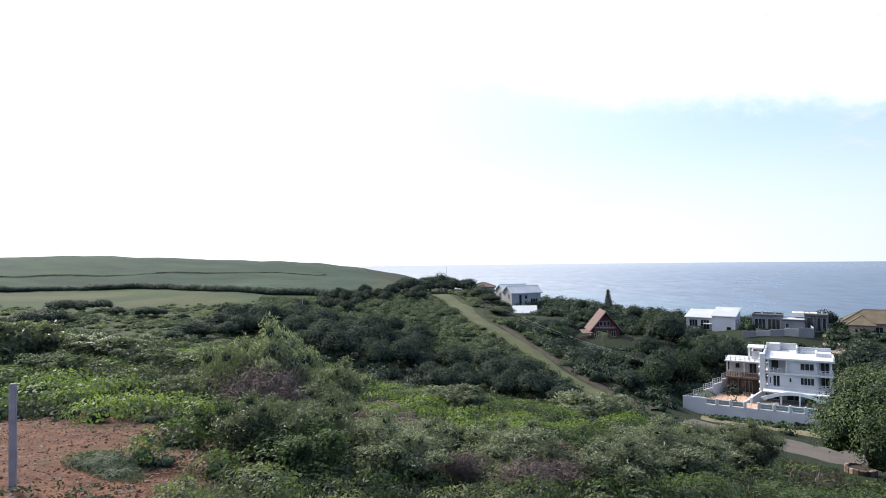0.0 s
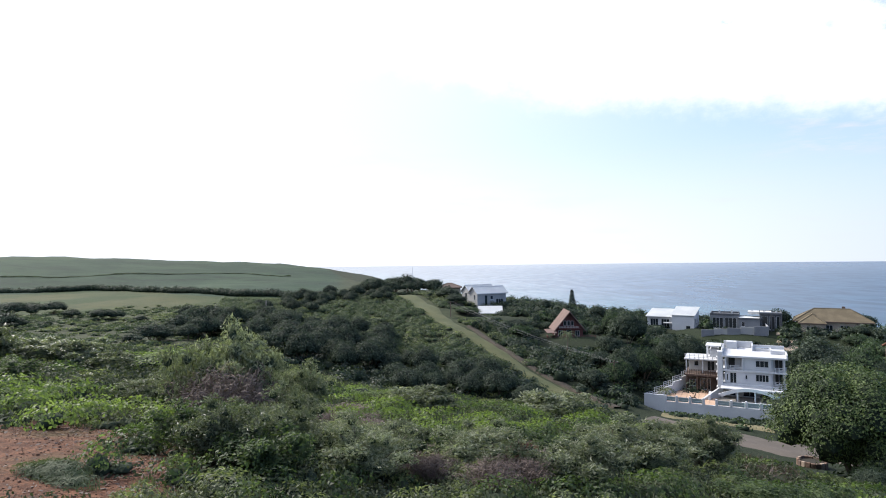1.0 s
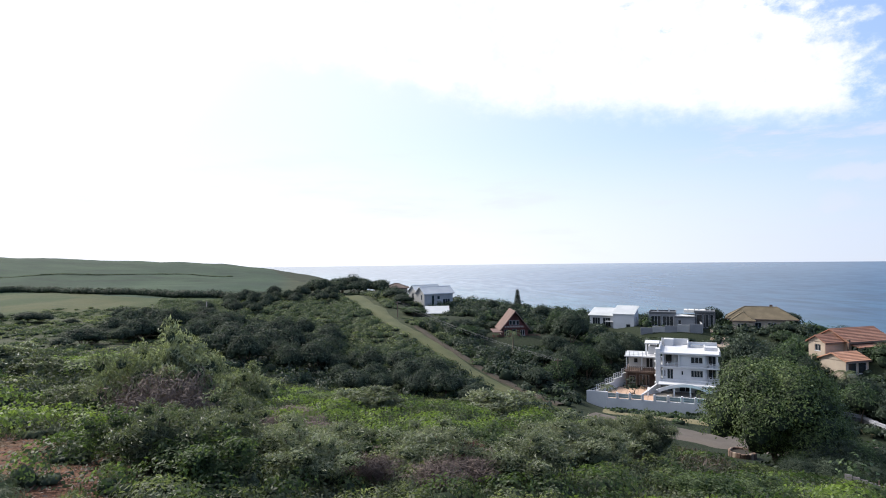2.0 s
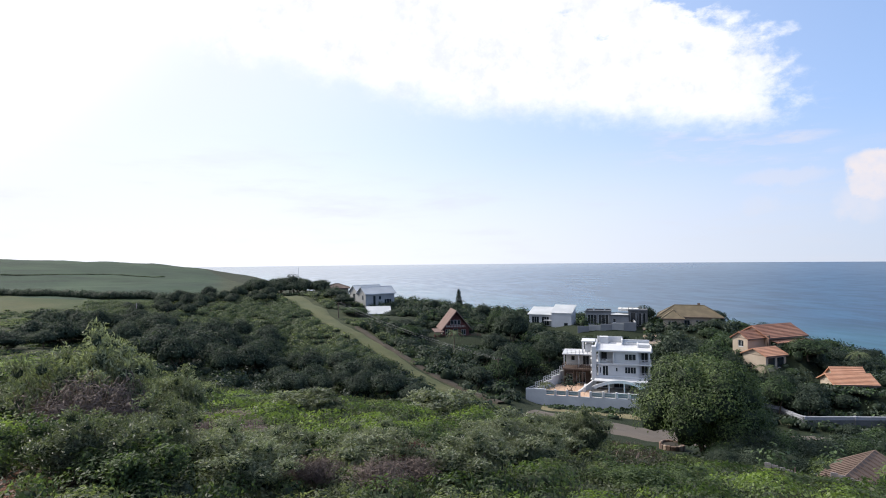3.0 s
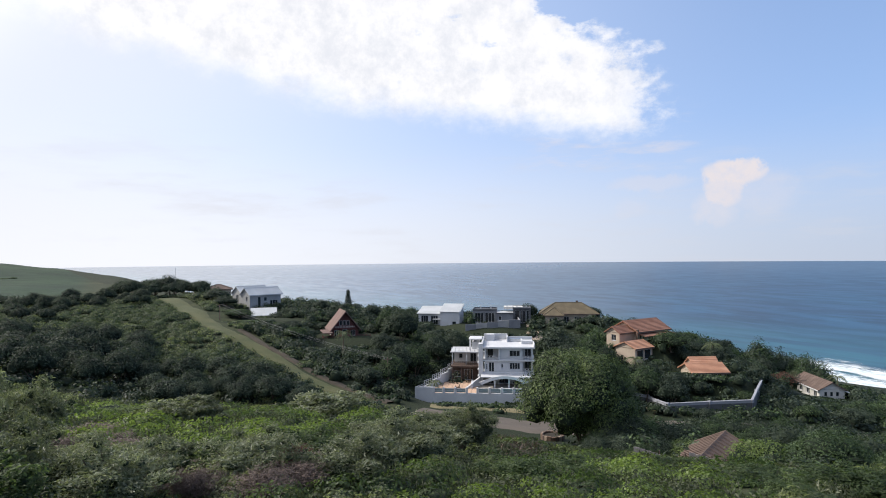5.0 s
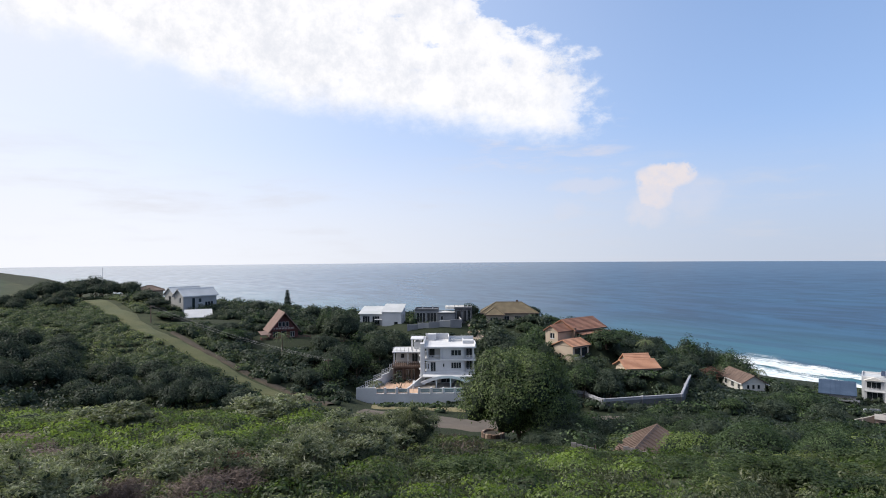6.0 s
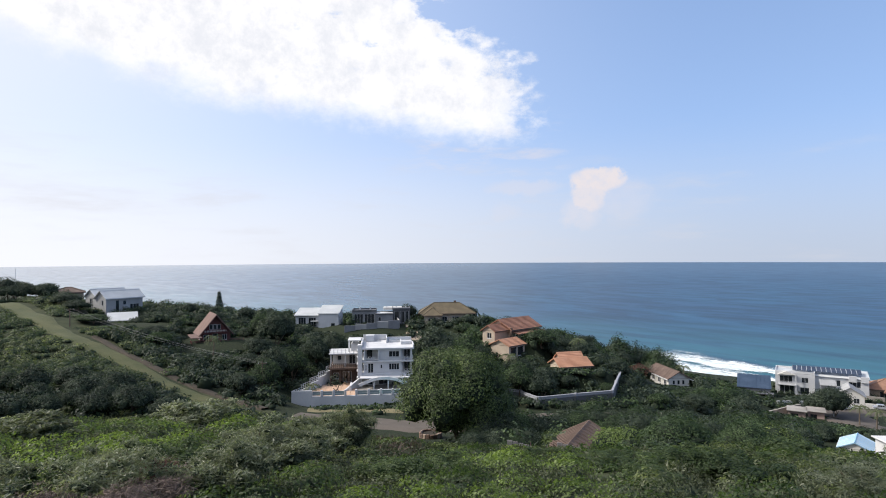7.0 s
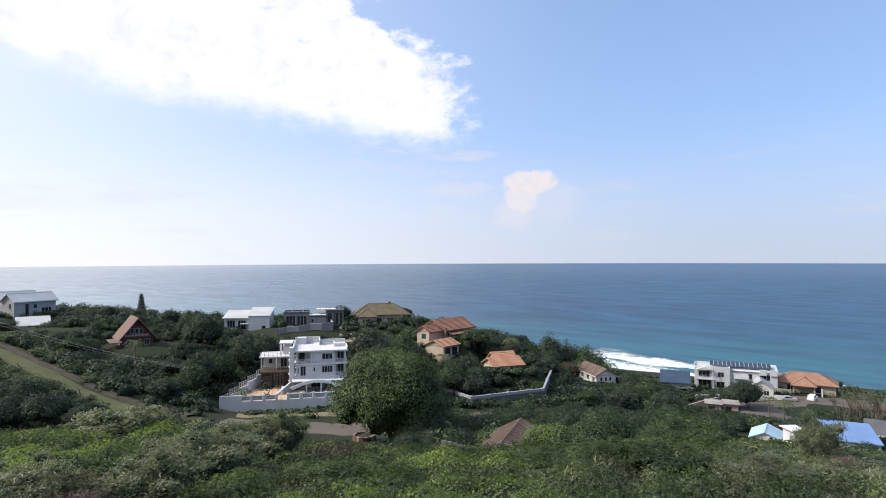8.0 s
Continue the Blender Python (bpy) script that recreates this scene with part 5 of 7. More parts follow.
def make_blue_roofs():
    b = Building("light_blue_roof_shed", "shed with a light blue ribbed gable roof", 89.8, 30.2, 28.4, 14, "shed")
    b.root.matrix_world = pose(110.7, 37.4, 21.5, 0, 0, 16)
    b.shell(0, 6.0, 0, 4.4, -2, 2.0, OFFWHITE)
    b.gable(0, 6.0, 0, 4.4, 2.1, 3.1, SKYROOF, OFFWHITE, 0.3)
    for sgn, y in ((-1, -0.3), (1, 4.7)):
        for k in range(7):
            x = -0.1 + k * 1.0
            bm = bmesh.new()
            limb(bm, (x, y, 2.12), (x, 2.2, 3.24), 0.06, 0.06, 5)
            part("roof_rib", bm, WHITE, b.root)
    c = Building("blue_roof_house", "house with a plain pale blue sheet roof", 82.0, 26.2, 29.2, -76)
    c.root.matrix_world = pose(109.0, 29.8, 23.1, 0, 0, -68)
    c.shell(0, 7.0, 0, 11, -2, 2.5, OFFWHITE, left=[(1, 2.4, 0.8, 1.9, 2)])
    c.sheet(0, 7.0, 0, 11, 2.7, 3.1, BLUEROOF, 0)
    for x, s in ((0.0, 0.25), (7.0, -0.25)):
        part("gable_wall", prism(bmesh.new(), [(x, 0.0, 2.5), (x, 11, 2.5), (x, 11, 2.95)], (s, 0, 0)), OFFWHITE, c.root)
    w = Building("white_outbuilding", "white plastered outbuilding with a thin flat roof", 107.6, 34.2, 23.6, -40, "outbuilding")
    w.shell(0, 2.2, 0, 3.0, -2, 2.8, WHITE, front=[(0.6, 1.3, 0.2, 2.0, 1)])
    w.box("roof", -0.5, 2.4, -0.4, 3.3, 2.8, 2.98, WHITE)
    g = Building("grey_roof_house", "house with a dark grey sheet roof", 123.0, 27.5, 20.9, -76)
    g.shell(0, 9, 6.5, 13, -2, 2.0, OFFWHITE)
    g.gable(0, 9, 6.5, 13, 2.1, 3.7, DARKGREY, OFFWHITE, 0.5)


def make_car(x, y, z, turn, paint, label, tall=False):
    """A parked car: body, cabin, windows, wheels, lights and bumpers."""
    car = tagged(new("parked_car"), label, "car")
    car.matrix_world = pose(x, y, z, 0, 0, turn)
    L, W, hb, hc = (4.7, 1.85, 1.05, 1.75) if tall else (4.2, 1.7, 0.9, 1.42)
    prof = [(-L / 2, 0.35), (L / 2, 0.35), (L / 2, hb * 0.85), (L / 2 - 0.15, hb), (-L / 2 + 0.1, hb), (-L / 2, hb * 0.8)]
    bm = prism(bmesh.new(), [(a, -W / 2, b) for a, b in prof], (0, W, 0))
    bmesh.ops.bevel(bm, geom=list(bm.edges), offset=0.07, segments=2, affect="EDGES")
    part("body", bm, paint, car)
    back = -L / 2 + 0.15 if tall else -L / 2 + 0.7
    cab = [(back, hb - 0.05), (L / 2 - 1.1, hb - 0.05), (L / 2 - 1.75, hc), (back + 0.3, hc)]
    bm = prism(bmesh.new(), [(a, -W / 2 + 0.12, b) for a, b in cab], (0, W - 0.24, 0))
    bmesh.ops.bevel(bm, geom=list(bm.edges), offset=0.06, segments=2, affect="EDGES")
    cabin = part("cabin", bm, paint, car)
    for s in (-1, 1):
        for a, b in ((back + 0.35, -0.1), (0.0, L / 2 - 1.75)):
            y0 = s * (W / 2 - 0.12)
            bm = solid(bmesh.new(), a, b, min(y0, y0 + s * 0.015), max(y0, y0 + s * 0.015), hb + 0.06, hc - 0.12, 0.0)
            part("side_window", bm, PANE, cabin, "dark glass")
    bm = prism(bmesh.new(), [(L / 2 - 1.13, -W / 2 + 0.22, hb + 0.02), (L / 2 - 1.13, W / 2 - 0.22, hb + 0.02), (L / 2 - 1.66, W / 2 - 0.25, hc - 0.09), (L / 2 - 1.66, -W / 2 + 0.25, hc - 0.09)], (0.03, 0, 0.03))
    part("windscreen", bm, PANE, cabin, "dark glass")
    for sx in (-1, 1):
        for s in (-1, 1):
            bm = bmesh.new()
            m = Matrix.Translation((sx * L * 0.31, s * (W / 2 - 0.1), 0.33)) @ Matrix.Rotation(math.pi / 2, 4, "X")
            bmesh.ops.create_cone(bm, cap_ends=True, segments=14, radius1=0.33, radius2=0.33, depth=0.22, matrix=m)
            tyre = part("wheel", bm, RUBBER, car)
            bm = bmesh.new()
            m = Matrix.Translation((sx * L * 0.31, s * (W / 2 + 0.01), 0.33)) @ Matrix.Rotation(math.pi / 2, 4, "X")
            bmesh.ops.create_cone(bm, cap_ends=True, segments=10, radius1=0.2, radius2=0.2, depth=0.03, matrix=m)
            part("rim", bm, STEEL, tyre)
            part("headlight" if sx > 0 else "tail_light", solid(bmesh.new(), sx * L / 2 - 0.02, sx * L / 2 + 0.02, s * W * 0.36 - 0.15, s * W * 0.36 + 0.15, hb * 0.62, hb * 0.8, 0.005), PANE if sx > 0 else ROOFRED, car)
    return car


make_solar_house()
make_sheds()
make_blue_roofs()
for cx, cy, turn, paint, label, tall in ((181.5, 67.2, -20, CARWHITE, "small white parked hatchback by the trees", False), (193.5, 56.6, 5, CARWHITE, "white parked sport utility car near the hip-roofed house", True),
                                         (187.5, 60.8, -60, CARSILVER, "silver parked car in front of the pale house", False)):
    make_car(cx, cy, ground_z(cx, cy) + 0.22, turn, paint, label, tall)


# ---- poles, masts, wires, lamp, post ----
def make_pole(name, label, x, y, z0, z1, r, mat, arms=()):
    root = tagged(new(name), label, "pole")
    root.location = (x, y, z0)
    bm = bmesh.new()
    limb(bm, (0, 0, -1.0), (0, 0, z1 - z0), r, r * 0.7, 8)
    part("shaft", bm, mat, root)
    for h, w in arms:
        arm = part("crossarm", solid(bmesh.new(), -w / 2, w / 2, -0.06, 0.06, z1 - z0 - h, z1 - z0 - h + 0.12, 0.01), mat, root)
        for s in (-0.45, 0, 0.45):
            bm = bmesh.new()
            limb(bm, (s * w, 0, z1 - z0 - h + 0.12), (s * w, 0, z1 - z0 - h + 0.34), 0.06, 0.04, 6)
            part("insulator", bm, GREY, arm)
    return root


make_pole("power_pole", "weathered power pole with crossarms on the crest", -0.6, 215, 43.5, 49.5, 0.16, TIMBER, ((0.5, 2.2), (1.3, 1.8)))
make_pole("radio_mast", "thin steel mast behind the crest trees", 1.2, 215, 43.5, 52.0, 0.07, STEEL)
make_pole("field_pole", "grey timber pole standing in the valley", -56.8, 160.2, ground_z(-56.8, 160.2), 43.6, 0.14, WOODGREY, ((0.3, 1.2),))
make_pole("field_pole", "grey timber pole standing in the valley", -40.5, 172, ground_z(-40.5, 172), 43.9, 0.12, WOODGREY)
make_pole("pipe_stub", "short grey pipe stub in the grass", -9.1, 74.4, ground_z(-9.1, 74.4), ground_z(-9.1, 74.4) + 1.5, 0.11, STEEL)
make_pole("power_pole", "power pole hidden among the thicket trees", 38.0, 110.0, ground_z(38, 110), ground_z(38, 110) + 5.6, 0.14, TIMBER, ((0.4, 1.6),))
for k, off in enumerate((-0.7, 0.0, 0.7)):
    a, b = Vector((11.0 + off, 160.0, 43.4 + 0.3 * (k == 1))), Vector((38.0 + off, 110.0, ground_z(38, 110) + 5.4))
    bm = bmesh.new()
    pts = [a.lerp(b, i / 14) - Vector((0, 0, 4.0 * (i / 14) * (1 - i / 14))) for i in range(15)]
    for p, q in zip(pts, pts[1:]):
        limb(bm, p, q, 0.009, 0.009, 4)
    me = bpy.data.meshes.new("power_line")
    bm.to_mesh(me), bm.free()
    me.materials.append(GREY)
    tagged(new("power_line", me), "thin sagging grey power line over the thicket", "wire", "power lines")
make_pole("power_pole", "power pole at the upper edge of the thicket", 11.0, 160.0, ground_z(11, 160), 43.6, 0.13, TIMBER, ((0.3, 1.6),))


def make_street_lamp(x, y, z):
    root = tagged(new("street_lamp"), "tall grey street lamp at the turning circle", "street lamp")
    root.location = (x, y, z)
    bm = bmesh.new()
    limb(bm, (0, 0, -0.5), (0, 0, 6.6), 0.1, 0.06, 8)
    part("pole", bm, STEEL, root)
    bm = bmesh.new()
    limb(bm, (0, 0, 6.55), (-0.4, 0.9, 6.8), 0.05, 0.05, 6)
    part("arm", bm, STEEL, root)
    part("lamp_head", solid(bmesh.new(), -0.6, -0.3, 0.8, 1.5, 6.72, 6.88, 0.04), GREY, root)


make_street_lamp(167.9, 64.8, 12.7)


def make_post():
    p = bearing(-35.75, 10.2)
    root = tagged(new("marker_post"), "weathered grey square timber post in red soil", "post")
    root.matrix_world = pose(p.x, p.y, ground_z(p.x, p.y), 1.0, 0.5, 20)
    bm = solid(bmesh.new(), -0.042, 0.042, -0.036, 0.036, -0.4, 1.46, 0.01)
    part("shaft", bm, WOODGREY, root)


make_post()


def make_planter():
    root = tagged(new("stone_planter"), "round stone-walled planter under the large tree", "planter")
    root.location = (47.2, 68.4, ground_z(47.2, 68.4))
    root.scale = (0.76, 0.76, 0.85)
    for k in range(18):
        a = k * math.tau / 18
        m = Matrix.Translation((1.9 * math.cos(a), 1.9 * math.sin(a), 0.45)) @ Matrix.Rotation(a, 4, "Z") @ Matrix.Diagonal((0.4, 0.62, 1.1 + 0.06 * (k % 3), 1))
        bm = bmesh.new()
        bmesh.ops.create_cube(bm, size=1.0, matrix=m)
        bmesh.ops.bevel(bm, geom=list(bm.edges), offset=0.06, segments=1, affect="EDGES")
        part("stone", bm, (BROWNSTONE, BROWNSTONE, DRIVE, BROWNTILE)[k * 7 % 4], root)
    bm = bmesh.new()
    bmesh.ops.create_cone(bm, cap_ends=True, segments=18, radius1=1.8, radius2=1.7, depth=0.7, matrix=Matrix.Translation((0, 0, 0.4)))
    part("soil", bm, DIRT, root)


make_planter()


def make_surf():
    """Breaking waves: long uneven banks of foam along the shore, thinning out to both sides."""
    g = np.random.default_rng(11)
    for n, (x_mid, y0, y1, width, lift) in enumerate(((274, 60, 420, 34, 0.5), (293, 40, 230, 56, 0.4), (257, 20, 320, 14, 0.3))):
        rows, across = 200, 13
        ph = g.uniform(0, 6, 6)
        verts, faces, reach = [], [], []
        for i in range(rows):
            y = y0 + (y1 - y0) * i / (rows - 1)
            mid = x_mid + 2.5 * math.sin(y / 31 + ph[0]) + 1.6 * math.sin(y / 11 + ph[1]) + 0.6 * math.sin(y / 4.1 + ph[2])
            ends = min(1, i / 30, (rows - 1 - i) / 30)
            w = width * (0.8 + 0.2 * math.sin(y / 23 + ph[3])) * (0.85 + 0.2 * math.sin(y / 6 + ph[4]))
            for k in range(across):
                u = k / (across - 1)
                verts.append((mid + (u - 0.5) * w + g.uniform(-0.3, 0.3), y, 0.02 + lift * (4 * u * (1 - u)) * (0.7 + 0.5 * g.uniform())))
                reach.append(min(1.0, 1.0 - u, 4.0 * u) * ends)
        for i in range(rows - 1):
            for k in range(across - 1):
                a = i * across + k
                faces.append((a, a + 1, a + across + 1, a + across))
        ob = mesh_object("surf", verts, faces, FOAM, True)
        ob.data.attributes.new("reach", "FLOAT", "POINT").data.foreach_set("value", reach)
        tagged(ob, "white foaming surf breaking along the shore", "surf", "surf", "stuff")


make_surf()

# ---- plants ----
rng = np.random.default_rng(7)


def leaves_mesh(name, centres, radii, count, size, mat, core=True, up=0.25, slim=0.5, shell=(0.72, 1.08), seed=1, lower=-0.35, rise=0.0, inner=0.66, heart=None):
    """A crown: small diamond leaves strewn over lumps, and in every lump a dark core that paints inner shade."""
    g = np.random.default_rng(seed)
    c, rad = np.asarray(centres, float), np.asarray(radii, float)
    if rad.ndim == 1:
        rad = np.repeat(rad[:, None], 3, 1)
    wgt = (rad[:, 0] * rad[:, 2]) / (rad[:, 0] * rad[:, 2]).sum()
    who = g.choice(len(c), count, p=wgt)
    d = g.normal(size=(count, 3))
    d[:, 2] += up
    d /= np.linalg.norm(d, axis=1)[:, None]
    d[:, 2] = np.where(d[:, 2] < lower, -d[:, 2], d[:, 2])
    p = c[who] + d * rad[who] * g.uniform(*shell, size=(count, 1))
    nrm = d + g.normal(scale=0.26, size=(count, 3))
    nrm[:, 2] += 0.2
    nrm /= np.linalg.norm(nrm, axis=1)[:, None]
    t = np.cross(nrm, g.normal(size=(count, 3)))
    t /= np.linalg.norm(t, axis=1)[:, None]
    t += rise * (d + np.array([0, 0, 0.8]))
    t /= np.linalg.norm(t, axis=1)[:, None]
    b = np.cross(nrm, t)
    b /= np.maximum(np.linalg.norm(b, axis=1), 0.05)[:, None]
    s = size * g.uniform(0.6, 1.35, size=(count, 1))
    fold = nrm * s * 0.12
    quad = np.stack([p - t * s * 0.55, p + b * s * slim * 0.5 + fold, p + t * s * 0.55, p - b * s * slim * 0.5 + fold], 1)
    verts = quad.reshape(-1, 3)
    faces = np.arange(count * 4).reshape(-1, 4)
    me = bpy.data.meshes.new(name)
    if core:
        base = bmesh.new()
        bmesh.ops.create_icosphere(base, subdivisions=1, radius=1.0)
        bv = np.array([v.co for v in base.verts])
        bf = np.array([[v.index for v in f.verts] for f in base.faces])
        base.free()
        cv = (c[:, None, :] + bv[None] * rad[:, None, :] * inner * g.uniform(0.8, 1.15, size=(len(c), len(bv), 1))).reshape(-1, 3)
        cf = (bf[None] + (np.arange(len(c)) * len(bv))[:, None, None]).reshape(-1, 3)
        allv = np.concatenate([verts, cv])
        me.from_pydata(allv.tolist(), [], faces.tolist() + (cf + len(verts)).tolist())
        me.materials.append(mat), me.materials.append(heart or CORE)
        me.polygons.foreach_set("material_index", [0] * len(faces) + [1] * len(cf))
    else:
        me.from_pydata(verts.tolist(), [], faces.tolist())
        me.materials.append(mat)
    return me


def bm_mesh(name, bm, mat):
    me = bpy.data.meshes.new(name)
    bm.to_mesh(me)
    bm.free()
    me.materials.append(mat)
    return me


def make_tree(name, label, h, w, lumps, count, size, mat, seed, clear=0.25, category="tree", trunk=0.18, slim=0.5, flat=0.75, tall=False):
    """A tree or large bush with trunk and limbs, and a crown of leafy lumps of uneven size. Stands at the origin."""
    g = np.random.default_rng(seed)
    root = new(name)
    cs, rs = [], []
    for k in range(lumps):
        a = 2.4 * k + g.uniform(-0.5, 0.5)
        q = math.sqrt((k + 0.4) / lumps) * 0.72
        rr = w * g.uniform(0.2, 0.32) * (1.15 - 0.35 * q)
        zz = h * (clear + (1 - clear) * (0.28 + 0.42 * (1 - q ** 1.6) * g.uniform(0.7, 1.2)))
        lean = 0.0
        if tall:
            f = (k + 0.5) / lumps
            zz = h * (0.25 + 0.62 * f)
            lean = 0.13 * w * max(0.0, 0.26 - f) / 0.26
            q = 0.80 * math.sqrt(max(0.05, 1 - ((f - 0.34) / 0.72) ** 2)) * (1 if k % 4 else 0.45) * (0.62 if f < 0.12 else 1.0)
            rr = w * g.uniform(0.15, 0.21)
        cs.append((q * w * 0.5 * math.cos(a) + 0.8 * lean, q * w * 0.5 * math.sin(a) - 0.6 * lean, min(zz, h - rr * flat)))
        rs.append((rr, rr * g.uniform(0.85, 1.1), rr * flat))
    bm = bmesh.new()
    fork = (0.03 * w, -0.02 * w, h * clear * 0.9)
    limb(bm, (0, 0, -0.6), fork, trunk, trunk * 0.75, 8)
    for k in range(0, lumps, max(1, lumps // 4)):
        mid = (cs[k][0] * 0.45, cs[k][1] * 0.45, (fork[2] + cs[k][2]) / 2)
        limb(bm, fork, mid, trunk * 0.6, trunk * 0.35)
        limb(bm, mid, cs[k], trunk * 0.35, trunk * 0.12)
    t = new("trunk", bm_mesh("trunk", bm, BARK))
    t.parent = root
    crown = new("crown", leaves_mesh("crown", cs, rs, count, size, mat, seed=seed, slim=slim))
    crown.parent = root
    return tagged(root, label, category)


def strewn(n, az, r, gap, clear_of=(), seed=3, tries=60):
    """Places for plants: bearings and distances within the two ranges, no nearer to one another than gap."""
    g = np.random.default_rng(seed)
    out, cells = [], {}
    for _ in range(n * tries):
        if len(out) >= n:
            break
        a = g.uniform(*az)
        d = math.sqrt(g.uniform(r[0] ** 2, r[1] ** 2))
        p = bearing(a, d)
        key = (int(p.x // gap), int(p.y // gap))
        if any((p.x - x) ** 2 + (p.y - y) ** 2 < gap * gap for i in (-1, 0, 1) for j in (-1, 0, 1) for x, y in cells.get((key[0] + i, key[1] + j), ())):
            continue
        if any((p.x - x) ** 2 + (p.y - y) ** 2 < q * q for x, y, q in clear_of):
            continue
        cells.setdefault(key, []).append((p.x, p.y))
        out.append((p.x, p.y))
    return out


def plant(kinds, places, scale=(0.8, 1.2), group="", sink=0.15, seed=5, tall=(0.85, 1.15)):
    g = np.random.default_rng(seed)
    for x, y in places:
        ob = kinds[int(g.integers(len(kinds)))]
        s = g.uniform(*scale)
        gz = ground_z(x, y)
        room = float(head_room(np.array(x), np.array(y), 3.6 * s)) - gz
        if room < 1.6:
            continue
        s = min(s, room / 5.2)
        c = copy_thing(ob, pose(x, y, gz - sink, 0, 0, g.uniform(0, 360)))
        c.scale = (s, s, s * g.uniform(*tall))
        if group:
            tagged(c, group=group)


def drop_kinds(kinds):
    for ob in kinds:
        for o in (*ob.children_recursive, ob):
            bpy.data.objects.remove(o)


STRIP = []
for (ax, ay), (bx, by) in zip(BREAK, BREAK[1:]):
    for k in range(max(2, round((ay - by) / 4))):
        f = k / max(2, round((ay - by) / 4))
        STRIP.append((ax + (bx - ax) * f + (0.9 if ay < 150 else 0.0), ay + (by - ay) * f, 4.2 - 0.012 * (200 - ay)))
ROADS = [(x, y, 7.2) for x, y in [(38, 88.5), (43.5, 83.5), (47, 80.5), (50.5, 77.5), (55, 74.5), (59, 71.5), (65, 69), (72, 66), (80, 63), (88, 60), (98, 57)]] + [(45, 75, 4.0), (48, 73, 4.0), (45.6, 66, 3.6), (43.5, 70, 3.0)]
LOWROAD = [(x, y, 9) for x, y in [(160, 54), (168, 62), (178, 67), (186, 62), (194, 54), (200, 44), (176, 58), (190, 60), (202, 50), (188, 52)]]
HOUSES = [(x, y, r * 0.78) for x, y, r, z in PADS]


VIEWS = []


def keep_view(a0, a1, dist, slope):
    """Between two bearings, plants nearer than dist stay under the line of that slope from the lookout."""
    VIEWS.append((a0, a1, dist, slope))


keep_view(3.7, 10.6, 160, -0.0982)
keep_view(4.5, 10.4, 174, -0.0800)
keep_view(8.8, 11.0, 160, -0.1037)
keep_view(12.6, 17.4, 146, -0.1450)
keep_view(17.2, 20.4, 152, -0.1400)
keep_view(21.9, 24.1, 176, -0.1081)
keep_view(24.0, 26.2, 174, -0.1221)
keep_view(26.0, 32.2, 163, -0.1283)
keep_view(30.9, 32.5, 150, -0.1372)
keep_view(32.3, 39.0, 170, -0.0948)
keep_view(21.5, 31.8, 113, -0.2436)
keep_view(39.1, 41.4, 136, -0.1401)
keep_view(40.8, 43.7, 128, -0.1600)
keep_view(43.6, 44.9, 136, -0.1216)
keep_view(45.7, 49.7, 122, -0.1830)
keep_view(43.0, 44.9, 104, -0.2324)
keep_view(44.8, 48.4, 104, -0.2330)
keep_view(48.3, 51.9, 108, -0.2250)
keep_view(51.8, 53.0, 116, -0.1999)
keep_view(54.7, 58.1, 160, -0.2035)
keep_view(57.7, 61.8, 255, -0.1824)
keep_view(61.8, 64.5, 194, -0.1991)
keep_view(63.7, 65.4, 165, -0.2290)
keep_view(65.3, 68.4, 165, -0.2307)
keep_view(67.8, 71.8, 160, -0.2359)
keep_view(71.4, 75.7, 200, -0.2036)
keep_view(68.8, 71.2, 114, -0.2720)
keep_view(71.9, 73.4, 112, -0.2598)
keep_view(74.4, 78.2, 111, -0.2558)
keep_view(76.3, 78.5, 122, -0.2411)
keep_view(45.0, 51.0, 46, -0.3151)

keep_view(52.0, 58.5, 30, -0.2960)
keep_view(58.0, 66.5, 30, -0.2870)
keep_view(66.0, 80.0, 30, -0.2740)
keep_view(36.0, 45.0, 44, -0.3180)
keep_view(29.2, 31.5, 72, -0.2990)
keep_view(31.4, 35.4, 72, -0.3045)
for sx, sy, _ in STRIP + ROADS[:5]:
    reach = math.hypot(sx, sy)
    bear = math.degrees(math.atan2(sx, sy))
    keep_view(bear - 0.5, bear + 0.5, reach - 11.0, (ground_z(sx, sy) + 0.1 - 55.0) / reach)


def head_room(x, y, pad):
    """How high plants of that half width may reach at x, y and leave the houses behind in view."""
    r, az = np.hypot(x, y), np.degrees(np.arctan2(x, y))
    spread = np.degrees(pad / r)
    top = np.full(np.shape(r), 99.0)
    for a0, a1, dist, slope in VIEWS:
        hit = (az + spread > a0) & (az - spread < a1) & (r < dist + 10.0)
        top = np.where(hit, np.minimum(top, 55.0 + slope * r), top)
    return top


KEEP = [(x, y, q + 1.0) for x, y, q in STRIP] + ROADS + LOWROAD + HOUSES


def from_arrays(name, verts, loops, totals, mat_index, mats):
    me = bpy.data.meshes.new(name)
    me.vertices.add(len(verts)), me.loops.add(len(loops)), me.polygons.add(len(totals))
    me.vertices.foreach_set("co", verts.astype(np.float32).ravel())
    me.loops.foreach_set("vertex_index", loops.astype(np.int32))
    me.polygons.foreach_set("loop_start", np.concatenate([[0], np.cumsum(totals)[:-1]]).astype(np.int32))
    for m in mats:
        me.materials.append(m)
    me.polygons.foreach_set("material_index", mat_index.astype(np.int32))
    me.update(calc_edges=True)
    me.validate()
    return me


